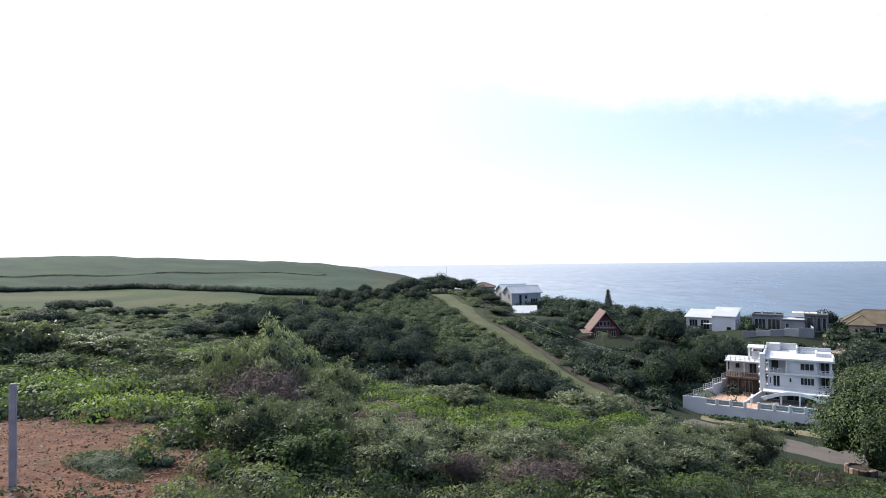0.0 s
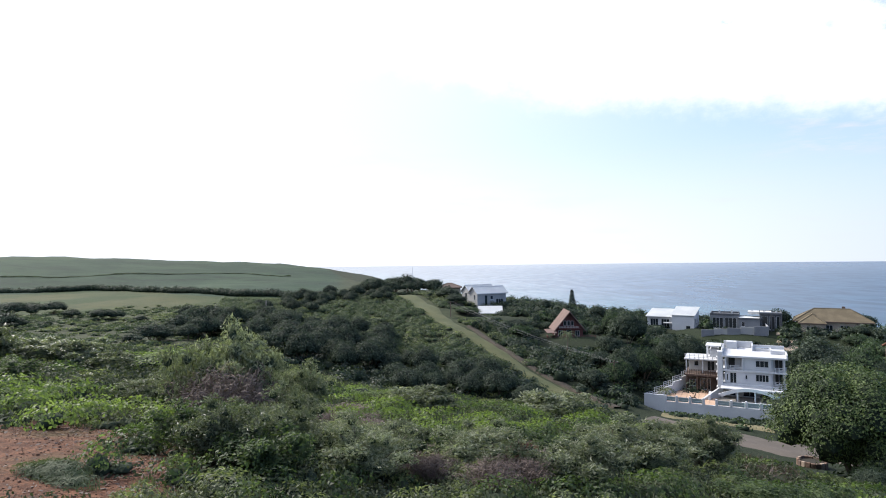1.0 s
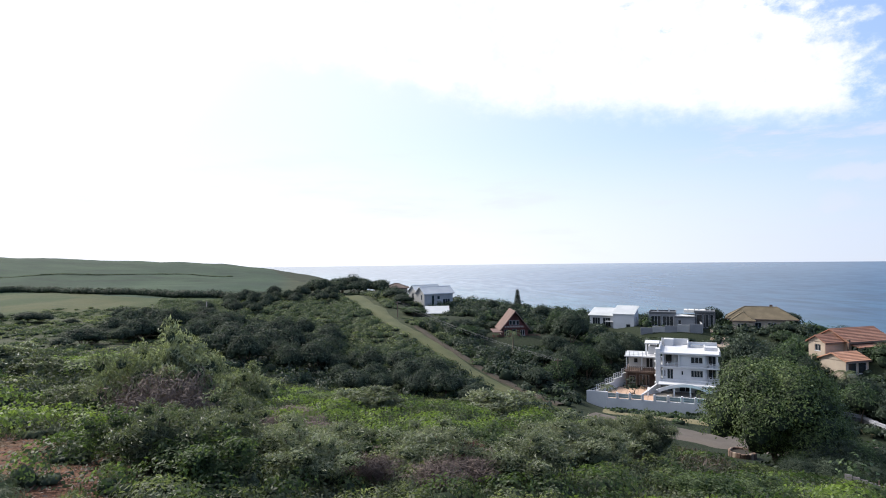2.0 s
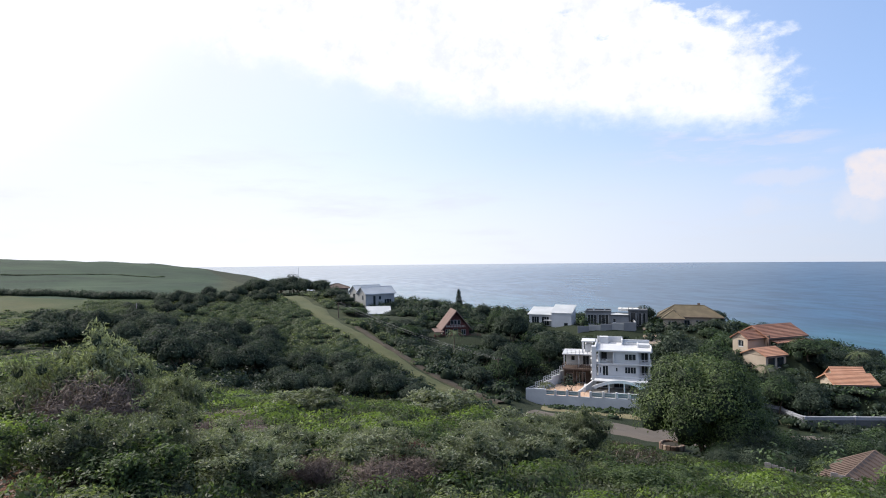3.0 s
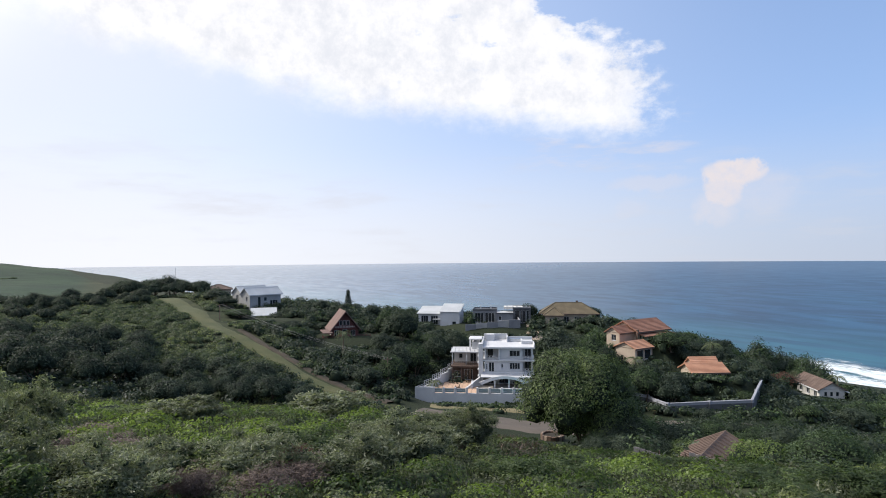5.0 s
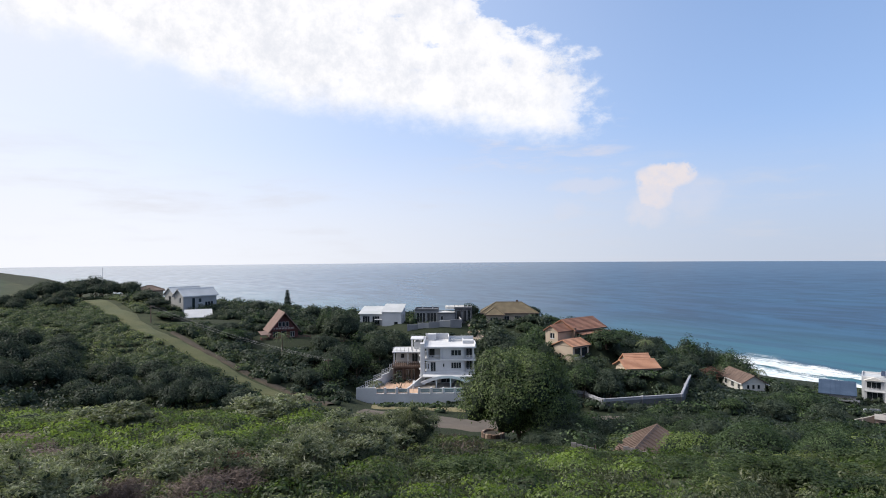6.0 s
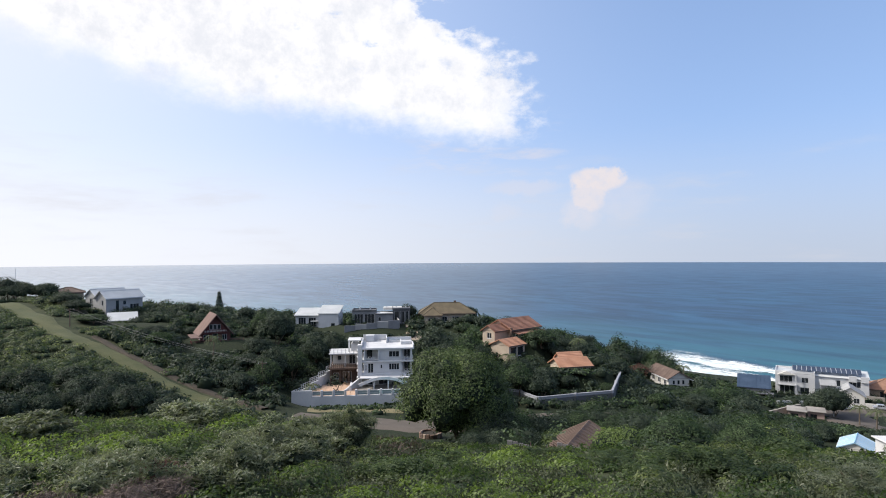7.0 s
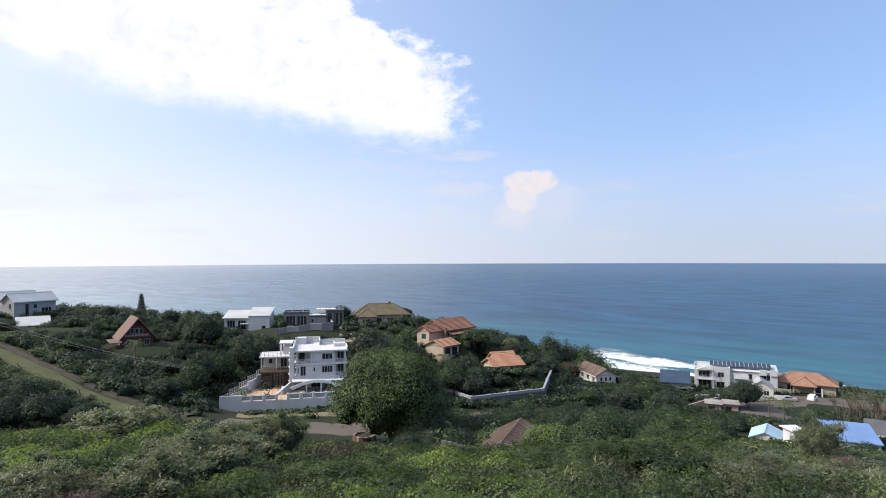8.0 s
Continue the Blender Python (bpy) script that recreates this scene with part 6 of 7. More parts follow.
# woods: the trees that can be told apart, then the thicket round them
dark = [make_tree("coastal_tree", "dense dark green coastal tree in the thicket", 5.2, 6.6, 15, 1700, 0.36, LEAF_WOOD, 20 + k, 0.0) for k in range(4)]
mild = [make_tree("coastal_tree", "rounded mid green coastal tree in the thicket", 4.8, 6.2, 14, 1700, 0.34, LEAF_GREEN, 30 + k, 0.0) for k in range(3)]
plant(dark + mild, strewn(120, (41, 83), (58, 150), 5.8, KEEP, 2), (0.6, 1.0), "coastal thicket trees", seed=2)
plant(dark + mild[:1], strewn(118, (8, 56), (104, 185), 5.8, KEEP, 1), (0.55, 0.95), "coastal thicket trees", seed=1)
spur = [make_tree("spur_tree", "dark round-headed tree at the foot of the spur", 5.6, 6.4, 18, 1900, 0.36, LEAF_WOOD, 160 + k, 0.0, flat=0.9) for k in range(3)]
for k, (n, az, r, gap, size) in enumerate(((54, (-12, -2.2), (106, 138), 4.4, (0.75, 1.2)), (34, (-20.5, -12), (120, 150), 4.6, (0.6, 1.05)), (26, (-2, 5.5), (94, 112), 4.2, (0.6, 0.95)),
                                           (24, (5.0, 12.5), (89, 106), 4.2, (0.6, 0.95)), (26, (-11.5, -1.8), (186, 204), 3.6, (0.45, 0.8)), (16, (-14, -8), (168, 190), 5.0, (0.5, 0.8)))):
    plant(spur, strewn(n, az, r, gap, [(x, y, q + 1.2) for x, y, q in STRIP], 71 + k), size, "spur trees", seed=71 + k)
drop_kinds(spur)
plant(dark, strewn(16, (-5.0, 2.5), (207, 222), 3.2, (), 4), (0.9, 1.3), "crest trees", seed=4)


def carpet(name, x, y, rad, tall, size, cover, slim, mat, label, category, seed, most=420, inner=0.7, swing=0.28, heart=None):
    """A close cover of plants nobody could count: leafy mounds side by side over the ground, as one object."""
    g = np.random.default_rng(seed)
    z = height(x, y)
    tall = np.minimum(tall, (head_room(x, y, rad) - z) / 1.5)
    ok = tall > 0.12
    x, y, z, rad, tall = x[ok], y[ok], z[ok], rad[ok], tall[ok]
    size = size if np.ndim(size) == 0 else size[ok]
    c = np.stack([x, y, z + tall * 0.35], 1)
    R = np.stack([rad, rad, tall], 1)
    many = np.clip(cover * 3.14 * rad * (rad + tall) * 0.5 / (size ** 2 * slim * 0.62), 8, most).astype(int)
    who = np.repeat(np.arange(len(c)), many)
    cnt = len(who)
    d = g.normal(size=(cnt, 3))
    d[:, 2] = np.abs(d[:, 2]) + 0.1
    d /= np.linalg.norm(d, axis=1)[:, None]
    p = c[who] + d * R[who] * g.uniform(0.72, 1.18, size=(cnt, 1))
    nrm = d + g.normal(scale=swing, size=(cnt, 3))
    nrm /= np.linalg.norm(nrm, axis=1)[:, None]
    t = np.cross(nrm, g.normal(size=(cnt, 3)))
    if slim < 0.4:
        t[:, 2] = np.abs(t[:, 2]) + 0.6
    t /= np.linalg.norm(t, axis=1)[:, None]
    b = np.cross(nrm, t)
    s = ((size if np.ndim(size) == 0 else size[who]) * g.uniform(0.6, 1.4, cnt))[:, None]
    quad = np.stack([p - t * s * 0.5, p + b * s * slim * 0.5 + nrm * s * 0.1, p + t * s * 0.6, p - b * s * slim * 0.5 + nrm * s * 0.1], 1).reshape(-1, 3)
    # dark cores colour in the shade inside the mounds
    base = bmesh.new()
    bmesh.ops.create_icosphere(base, subdivisions=1, radius=1.0)
    bv = np.array([v.co for v in base.verts])
    bf = np.array([[v.index for v in f.verts] for f in base.faces])
    base.free()
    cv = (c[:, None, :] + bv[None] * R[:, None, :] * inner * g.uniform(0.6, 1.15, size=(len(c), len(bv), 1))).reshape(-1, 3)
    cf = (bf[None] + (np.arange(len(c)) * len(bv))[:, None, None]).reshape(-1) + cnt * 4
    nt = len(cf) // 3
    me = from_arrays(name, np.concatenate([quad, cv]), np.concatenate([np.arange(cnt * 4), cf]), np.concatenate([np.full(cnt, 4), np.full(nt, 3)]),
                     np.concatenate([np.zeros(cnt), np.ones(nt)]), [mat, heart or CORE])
    return tagged(new(name, me), label, category, kind="stuff")


def zone(n, az, r, clear_of, seed):
    """Random places within bearings and distances, clear of the circles given."""
    g = np.random.default_rng(seed)
    a, d = np.radians(g.uniform(*az, n)), np.sqrt(g.uniform(r[0] ** 2, r[1] ** 2, n))
    x, y = d * np.sin(a), d * np.cos(a)
    ok = np.ones(n, bool)
    for px, py, q in clear_of:
        ok &= (x - px) ** 2 + (y - py) ** 2 > q * q
    return x[ok], y[ok]


def thicket(n, az, r, clear_of, seed, rad, tall, size, mat, label, share=0.25, category="thicket", cover=0.55):
    x, y = zone(n, az, r, clear_of, seed)
    g = np.random.default_rng(seed + 500)
    rr = g.uniform(*rad, len(x))
    tt = rr * g.uniform(*tall, len(x))
    pick = np.sin(x / 6.1 + np.sin(y / 5.0)) + np.sin(y / 7.3 + np.sin(x / 8.0)) + g.normal(scale=0.7, size=len(x)) > 2.2 - 4.4 * share
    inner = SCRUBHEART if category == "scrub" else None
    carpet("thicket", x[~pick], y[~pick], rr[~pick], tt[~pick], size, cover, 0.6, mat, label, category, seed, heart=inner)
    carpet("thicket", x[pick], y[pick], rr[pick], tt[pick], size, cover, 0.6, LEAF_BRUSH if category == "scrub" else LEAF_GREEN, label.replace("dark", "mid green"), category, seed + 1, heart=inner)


LOW = [(x, y, q * 0.42) for x, y, q in HOUSES]
thicket(1250, (9.5, 60), (108, 205), STRIP + ROADS + LOW + LOWROAD, 11, (1.1, 2.3), (0.5, 1.2), 0.52, LEAF_WOOD, "dense dark coastal thicket on the hillside")
thicket(950, (41, 84), (60, 160), ROADS + LOW + LOWROAD, 12, (0.9, 2.1), (0.6, 1.4), 0.44, LEAF_WOOD, "dense dark coastal thicket below the lookout", 0.45)
thicket(3300, (8.0, 84), (66, 215), STRIP + ROADS + LOW + LOWROAD, 14, (0.9, 1.9), (0.35, 0.7), 0.56, LEAF_WOOD, "low dark undergrowth between the trees", 0.4, "thicket", 0.42)
thicket(170, (51.5, 58.5), (176, 205), LOW, 19, (1.2, 2.2), (1.4, 2.4), 0.45, LEAF_WOOD, "tall dark dune bushes above the surf", 0.4)
thicket(200, (-13, 11), (92, 120), STRIP, 13, (1.0, 2.0), (0.5, 0.9), 0.44, LEAF_WOOD, "dark bushes along the foot of the spur", 0.2)
thicket(120, (4.8, 12), (135, 185), STRIP + LOW, 15, (0.9, 1.8), (0.7, 1.4), 0.42, LEAF_WOOD, "dark bushes beside the firebreak", 0.1)
thicket(420, (54, 84), (150, 262), LOW + LOWROAD, 17, (0.9, 1.8), (0.5, 1.1), 0.45, LEAF_WOOD, "dark dune bushes round the beach houses", 0.3)
thicket(260, (1.5, 36), (186, 228), LOW, 18, (1.0, 2.0), (0.7, 1.3), 0.5, LEAF_WOOD, "dark bushes along the ridge", 0.1)
# scrub on the spur and in the valley
thicket(3000, (-17, 12), (112, 208), STRIP, 31, (0.8, 1.9), (0.3, 0.75), 0.36, LEAF_SPUR, "low dull green scrub over the grassy spur", 0.25, "scrub")
thicket(900, (-40, -12), (84, 205), (), 32, (0.6, 2.0), (0.12, 0.35), 0.36, LEAF_SPUR, "low dull scrub and tussocks in the valley", 0.35, "scrub")
thicket(620, (-12, 32), (56, 98), ROADS + STRIP, 33, (0.7, 1.5), (0.2, 0.5), 0.30, LEAF_BRUSH, "low dull bushes on the lower slope", 0.5, "scrub")
for k, (az, r, s) in enumerate(((-34.6, 126, 0.85), (-33.4, 132, 0.8), (-32.3, 138, 0.6), (-32.6, 192, 0.9), (-31.2, 194, 0.9), (-29.8, 196, 0.8), (-28.7, 182, 0.55), (-26.4, 172, 0.75), (-25.5, 173, 0.6),
                               (-24.2, 112, 0.45), (-22.8, 117, 0.72), (-22.2, 119, 0.6), (-20.9, 127, 0.6), (-21.6, 132, 0.5), (-19.2, 126, 0.75), (-18.2, 130, 0.8), (-30.4, 150, 0.35), (-27.0, 140, 0.3), (-23.6, 160, 0.35))):
    p = bearing(az, r)
    c = copy_thing(dark[k % 4], pose(p.x, p.y, ground_z(p.x, p.y) - 0.3, 0, 0, 50 * k))
    c.scale = (s * 1.35, s * 1.35, s * 0.95)
    tagged(c, "dark rounded bush standing in the valley grass", "bush", "valley bushes")
# cane field edges; the lower band's dark leaf colour paints the cane's shaded front
low_r = [np.interp(a, (-40, -32, -27, -24.6, -20, -15, -10.4, -8), (314, 315, 307, 289, 250, 229, 216, 211)) + 2 * math.sin(a * 0.9) for a in np.arange(-40, -8, 0.14)]
top_r = [np.interp(a, (-40, -29, -17, -12), (362, 357, 362, 350)) + 2 * math.sin(a * 0.7) for a in np.arange(-40, -11, 0.11)]
hedge = [[tuple(bearing(a, r).xy) for a, r in zip(np.arange(-40, -8, 0.14), low_r)], [tuple(bearing(a, r).xy) for a, r in zip(np.arange(-40, -11, 0.11), top_r)]]
for k, (pts, big_r, label) in enumerate(((hedge[0], 1.7, "dark front of the cane field, shade put into its leaf colour"), (hedge[1], 0.5, "thin dark line between the cane fields"))):
    hx, hy = np.array(pts).T
    hr = big_r * np.random.default_rng(k).uniform(0.7, 1.3, len(hx))
    carpet("hedge", hx, hy, hr, hr * 0.9, 0.42, 0.8, 0.6, (LEAF_WOOD, LEAF_SPUR)[k], label, "hedge", 21 + k)
thicket(150, (73.5, 84), (135, 205), LOW + LOWROAD, 55, (1.0, 1.9), (0.8, 1.6), 0.42, LEAF_WOOD, "dark coastal bushes beside the beach road", 0.4)
thicket(120, (18, 27), (64, 97), ROADS + STRIP + [(46, 98, 5), (52, 94, 5)], 56, (0.7, 1.6), (0.5, 1.1), 0.30, LEAF_WOOD, "dark bushes on the bank above the road", 0.5, "scrub")
thicket(150, (43.5, 56), (72, 86), LOW, 58, (1.0, 2.0), (0.8, 1.4), 0.4, LEAF_WOOD, "dark bushes along the near edge of the road", 0.5)
thicket(260, (5, 21), (132, 200), STRIP + LOW, 59, (0.9, 1.8), (0.5, 1.0), 0.46, LEAF_WOOD, "dark garden bushes round the ridge houses", 0.2)
thicket(150, (24, 33), (138, 153), [(58, 115, 14)], 66, (0.7, 1.6), (0.4, 0.9), 0.4, LEAF_WOOD, "garden shrubs below the grey garden walls", 0.4)
thicket(190, (20.5, 33), (132, 172), LOW, 63, (0.8, 1.8), (0.5, 1.0), 0.46, LEAF_WOOD, "dark garden bushes below the ridge houses", 0.25)
thicket(170, (7.0, 13), (166, 200), STRIP + LOW, 64, (0.7, 1.5), (0.35, 0.8), 0.42, LEAF_WOOD, "low dark bushes on the ridge bank", 0.3)
g_wall = np.random.default_rng(61)
wx, wy = [], []
for (ax, ay, _), (bx, by, _) in zip(LINE, LINE[1:]):
    for f in g_wall.uniform(size=int(math.hypot(bx - ax, by - ay) * 1.1)):
        k = 1 - g_wall.uniform(1.6, 3.4) / 108
        wx.append((ax + (bx - ax) * f) * k), wy.append((ay + (by - ay) * f) * k)
carpet("thicket", np.array(wx), np.array(wy), g_wall.uniform(0.7, 1.4, len(wx)), g_wall.uniform(0.6, 1.3, len(wx)), 0.4, 0.5, 0.6, LEAF_WOOD, "dark bushes along the foot of the retaining wall", "thicket", 62)
tx, ty = [], []
for (ax, ay), (bx, by) in zip(((17, 150), (21.5, 134), (27, 118), (32, 107)), ((21.5, 134), (27, 118), (32, 107), (37, 97))):
    for f in g_wall.uniform(size=26):
        off = g_wall.uniform(1.8, 5.5)
        tx.append(ax + (bx - ax) * f + off * 0.93), ty.append(ay + (by - ay) * f + off * 0.36)
carpet("thicket", np.array(tx), np.array(ty), g_wall.uniform(0.9, 1.8, len(tx)), g_wall.uniform(0.8, 1.9, len(tx)), 0.42, 0.55, 0.6, LEAF_WOOD, "dark bushes overhanging the earth track", "thicket", 65)
drop_kinds(dark + mild)
grove = [make_tree("grove_tree", "dark domed tree standing among the houses", 6.0, 6.4, 20, 2300, 0.34, (LEAF_WOOD, LEAF_WOOD, LEAF_GREEN)[k], 170 + k, 0.0, flat=0.9) for k in range(3)]
for k, (a, r, w, h) in enumerate(((12.81, 185, 5.2, 3.8), (20.2, 152, 9.6, 9.4), (19.0, 158, 6.0, 7.6), (3.7, 188, 7.6, 4.0), (4.5, 180, 6.1, 3.0), (5.5, 165, 7.4, 2.4), (10.1, 154, 6.4, 2.2),
                                  (13.6, 134, 6.0, 1.7), (16.5, 134, 7.0, 2.4), (18.7, 142, 6.7, 4.9), (11.5, 147, 6.4, 2.0), (12.3, 130, 5.7, 2.2), (35.1, 134, 9.6, 9.6), (36.3, 124, 8.2, 8.8), (38.2, 130, 8.6, 9.0),
                                  (33.9, 124, 5.9, 8.4), (39.4, 122, 5.4, 8.4), (45.2, 138, 7.8, 4.2), (46.9, 150, 7.9, 5.8), (48.9, 150, 7.9, 5.8), (42.9, 112, 6.3, 6.6), (45.1, 111, 6.3, 5.6), (39.2, 112, 6.3, 6.8),
                                  (16.3, 168, 4.8, 2.2), (17.9, 160, 5.4, 3.2), (23.8, 140, 6.8, 7.8), (21.6, 131, 7.0, 8.0), (25.6, 143, 6.4, 7.6), (20.0, 126, 7.1, 7.6), (19.4, 118, 6.0, 6.0), (68.0, 178, 8.0, 7.2),
                                  (68.9, 180, 7.4, 7.4), (61.1, 140, 8.6, 5.4), (62.5, 132, 6.2, 4.9), (62.4, 150, 6.0, 4.4), (59.2, 134, 7.0, 4.6), (9.0, 172, 5.0, 2.6))):
    p = bearing(a, r)
    c = copy_thing(grove[k % 3], pose(p.x, p.y, ground_z(p.x, p.y) - 0.3, 0, 0, 71 * k))
    c.scale = (w / 6.4, w / 6.4, (h + 0.3) / 6.0)
    tagged(c, group="trees among the houses")
drop_kinds(grove)
garden = make_tree("garden_tree", "dark spreading garden tree beside the turning circle", 7.4, 9.6, 16, 2600, 0.42, LEAF_WOOD, 95, 0.12, "tree", 0.22)
garden.location = (170.6, 66.1, ground_z(170.6, 66.1) - 0.1)

big = make_tree("shade_tree", "large dense rounded green shade tree beside the road", 12.6, 13.9, 80, 56000, 0.25, LEAF_TREE, 91, 0.03, "tree", 0.4, 0.55, 0.8, True)
big.location = (46.0, 61.0, 30.6)
thicket(300, (50, 83), (36, 62), ROADS + [(46, 40, 6)], 57, (0.7, 1.6), (0.5, 0.9), 0.2, LEAF_WOOD, "leafy dark green bushes along the foot of the slope", 0.5)
thicket(90, (35, 53), (36, 50), (), 60, (0.8, 1.5), (0.8, 1.3), 0.17, LEAF_GREEN, "leafy green bushes above the brown roof", 0.5)
close = [make_tree("leafy_tree", "rounded leafy green tree at the foot of the slope", 4.6, 5.6, 20, 5200, 0.19, (LEAF_GREEN, LEAF_TREE, LEAF_WOOD)[k % 3], 150 + k, 0.0) for k in range(4)]
plant(close, strewn(46, (52, 83), (40, 74), 3.9, ROADS + HOUSES, 151), (0.7, 1.15), "trees below the brow", seed=151)
for k, (a, r, w, h) in enumerate(((39.0, 70, 4.2, 3.0), (40.0, 71, 5.2, 4.2), (41.4, 72, 5.6, 4.8), (42.9, 73, 5.4, 4.6), (44.6, 74, 5.6, 4.4), (46.4, 75, 5.4, 4.6), (48.4, 76, 5.6, 4.6), (50.6, 77, 5.8, 5.0), (52.4, 78, 5.6, 5.4), (53.8, 79, 5.4, 5.4), (40.8, 66, 4.4, 3.0), (43.4, 67, 4.6, 3.2))):
    p = bearing(a, r)
    c = copy_thing(close[2 if k % 3 else 0], pose(p.x, p.y, ground_z(p.x, p.y) - 0.3, 0, 0, 83 * k))
    c.scale = (w / 5.6, w / 5.6, (h + 0.3) / 4.6)
    tagged(c, "dark leafy tree crowding the foot of the shade tree", group="trees along the road")
plant(close, strewn(20, (35, 52), (60, 78), 4.2, ROADS + HOUSES, 152), (0.6, 0.95), "trees below the brow", seed=152)
drop_kinds(close)
lime = make_tree("bush", "bright lime green bush on the slope", 2.6, 4.2, 12, 1500, 0.2, LEAF_LIME, 92, 0.0, "bush", 0.08)
lime.location = (*bearing(52.0, 46).xy, ground_z(*bearing(52.0, 46).xy) + 0.3)
for a, r, w, h in ((-22.4, 34, 1.2, 0.42), (-20.0, 35, 1.0, 0.32), (-4.6, 41, 1.1, 0.32), (-2.6, 40, 0.9, 0.28), (-25, 33, 0.9, 0.3), (9.4, 36, 1.0, 0.26)):
    mound = copy_thing(lime, pose(*bearing(a, r).xy, ground_z(*bearing(a, r).xy), 0, 0, 40 * r))
    mound.scale = (w, w, h)
    tagged(mound, "low mound of bright lime green creeper on the slope")


def make_pine(x, y, z, h, w):
    root = tagged(new("norfolk_pine"), "slim dark conical Norfolk pine on the ridge", "tree")
    root.location = (x, y, z)
    bm = bmesh.new()
    limb(bm, (0, 0, -0.5), (0, 0, h), 0.16, 0.03, 8)
    part("trunk", bm, BARK, root)
    g = np.random.default_rng(5)
    cs, rs = [], []
    bm = bmesh.new()
    for k in range(15):
        f = k / 15
        zz, q = h * (0.12 + 0.86 * f), w / 2 * (1 - f) ** 0.8 + 0.08
        for j in range(6):
            a = j * math.tau / 6 + 0.5 * k
            e = (q * math.cos(a), q * math.sin(a), zz + 0.12 * q)
            limb(bm, (0, 0, zz), e, 0.03, 0.015, 4)
            for u in (0.5, 0.9):
                cs.append((e[0] * u, e[1] * u, zz + 0.1 * q * u)), rs.append((0.34, 0.34, 0.2))
    part("branches", bm, BARK, root)
    crown = new("needles", leaves_mesh("needles", cs, rs, 5200, 0.22, LEAF_WOOD, core=True, slim=0.35, inner=0.8))
    crown.parent = root


make_pine(53.0, 192.8, ground_z(53.0, 192.8), 44.7 - ground_z(53.0, 192.8), 2.6)


def make_palm(x, y, z, h, reach, label, seed):
    """A palm: ringed trunk and arching fronds with leaflets."""
    g = np.random.default_rng(seed)
    root = tagged(new("palm"), label, "palm")
    root.location = (x, y, z)
    bm = bmesh.new()
    for k in range(6):
        limb(bm, (0.04 * k, 0, h * k / 6 - 0.2), (0.04 * (k + 1), 0, h * (k + 1) / 6), 0.17 - 0.01 * k, 0.15 - 0.01 * k, 8)
    part("trunk", bm, BARK, root)
    for k in range(16):
        a, lift = k * 2.4, g.uniform(0.1, 1.0)
        bm = bmesh.new()
        pts = []
        for i in range(9):
            u = i / 8
            out = reach * u
            pts.append(Vector((0.24 + out * math.cos(a), out * math.sin(a), h + reach * (lift * u - (0.55 + 0.4 * lift) * u * u * 1.2))))
        for p, q in zip(pts, pts[1:]):
            limb(bm, p, q, 0.025, 0.02, 4)
            d = (q - p).normalized()
            s = d.cross(Vector((0, 0, 1))).normalized()
            for w in (-1, 1):
                for m in (0.0, 0.5):
                    o = p.lerp(q, m)
                    tip = o + s * w * reach * 0.2 + d * 0.22 * reach - Vector((0, 0, 0.08 * reach))
                    vs = [bm.verts.new(c) for c in (o, o + d * 0.09, tip)]
                    bm.faces.new(vs)
        part("frond", bm, LEAF_SAGE, root)
    return root


tp = Matrix.Translation((57.4, 107.6, 29.0)) @ Matrix.Rotation(radians(-30), 4, "Z") @ Vector((-9.4, -5.2, 0))
make_palm(tp.x, tp.y, 28.95, 1.5, 1.7, "small palm in the corner of the villa terrace", 1)
tp = Matrix.Translation((57.4, 107.6, 29.0)) @ Matrix.Rotation(radians(-30), 4, "Z") @ Vector((-4.6, -5.8, 0))


def make_driftwood(x, y, z):
    """A bent dark tree stump with forked limbs, standing as an ornament."""
    root = tagged(new("driftwood"), "dark bent driftwood stump on the terrace paving", "driftwood")
    root.location = (x, y, z)
    bm = bmesh.new()
    a, b, c = Vector((-0.7, 0.0, 0.0)), Vector((-0.2, 0.05, 0.5)), Vector((0.25, 0.0, 0.65))
    limb(bm, a, b, 0.2, 0.15, 8), limb(bm, b, c, 0.15, 0.13, 8), limb(bm, c, Vector((0.55, 0.05, 1.35)), 0.13, 0.07, 7)
    limb(bm, c, Vector((0.8, -0.1, 0.1)), 0.12, 0.1, 7), limb(bm, b, Vector((-0.55, 0.1, 1.0)), 0.1, 0.05, 6)
    part("stump", bm, BARK, root)


make_driftwood(tp.x, tp.y, 29.0)
for k, (px, py, ph) in enumerate(((156, 55, 4.2), (151, 50, 4.8), (35, 132, 4.6), (83, 92, 5.0), (104, 92, 5.2), (134, 102, 4.6), (150, 95, 4.0))):
    make_palm(px, py, ground_z(px, py), ph, 2.2, "tall palm with drooping fronds among the trees", 10 + k)


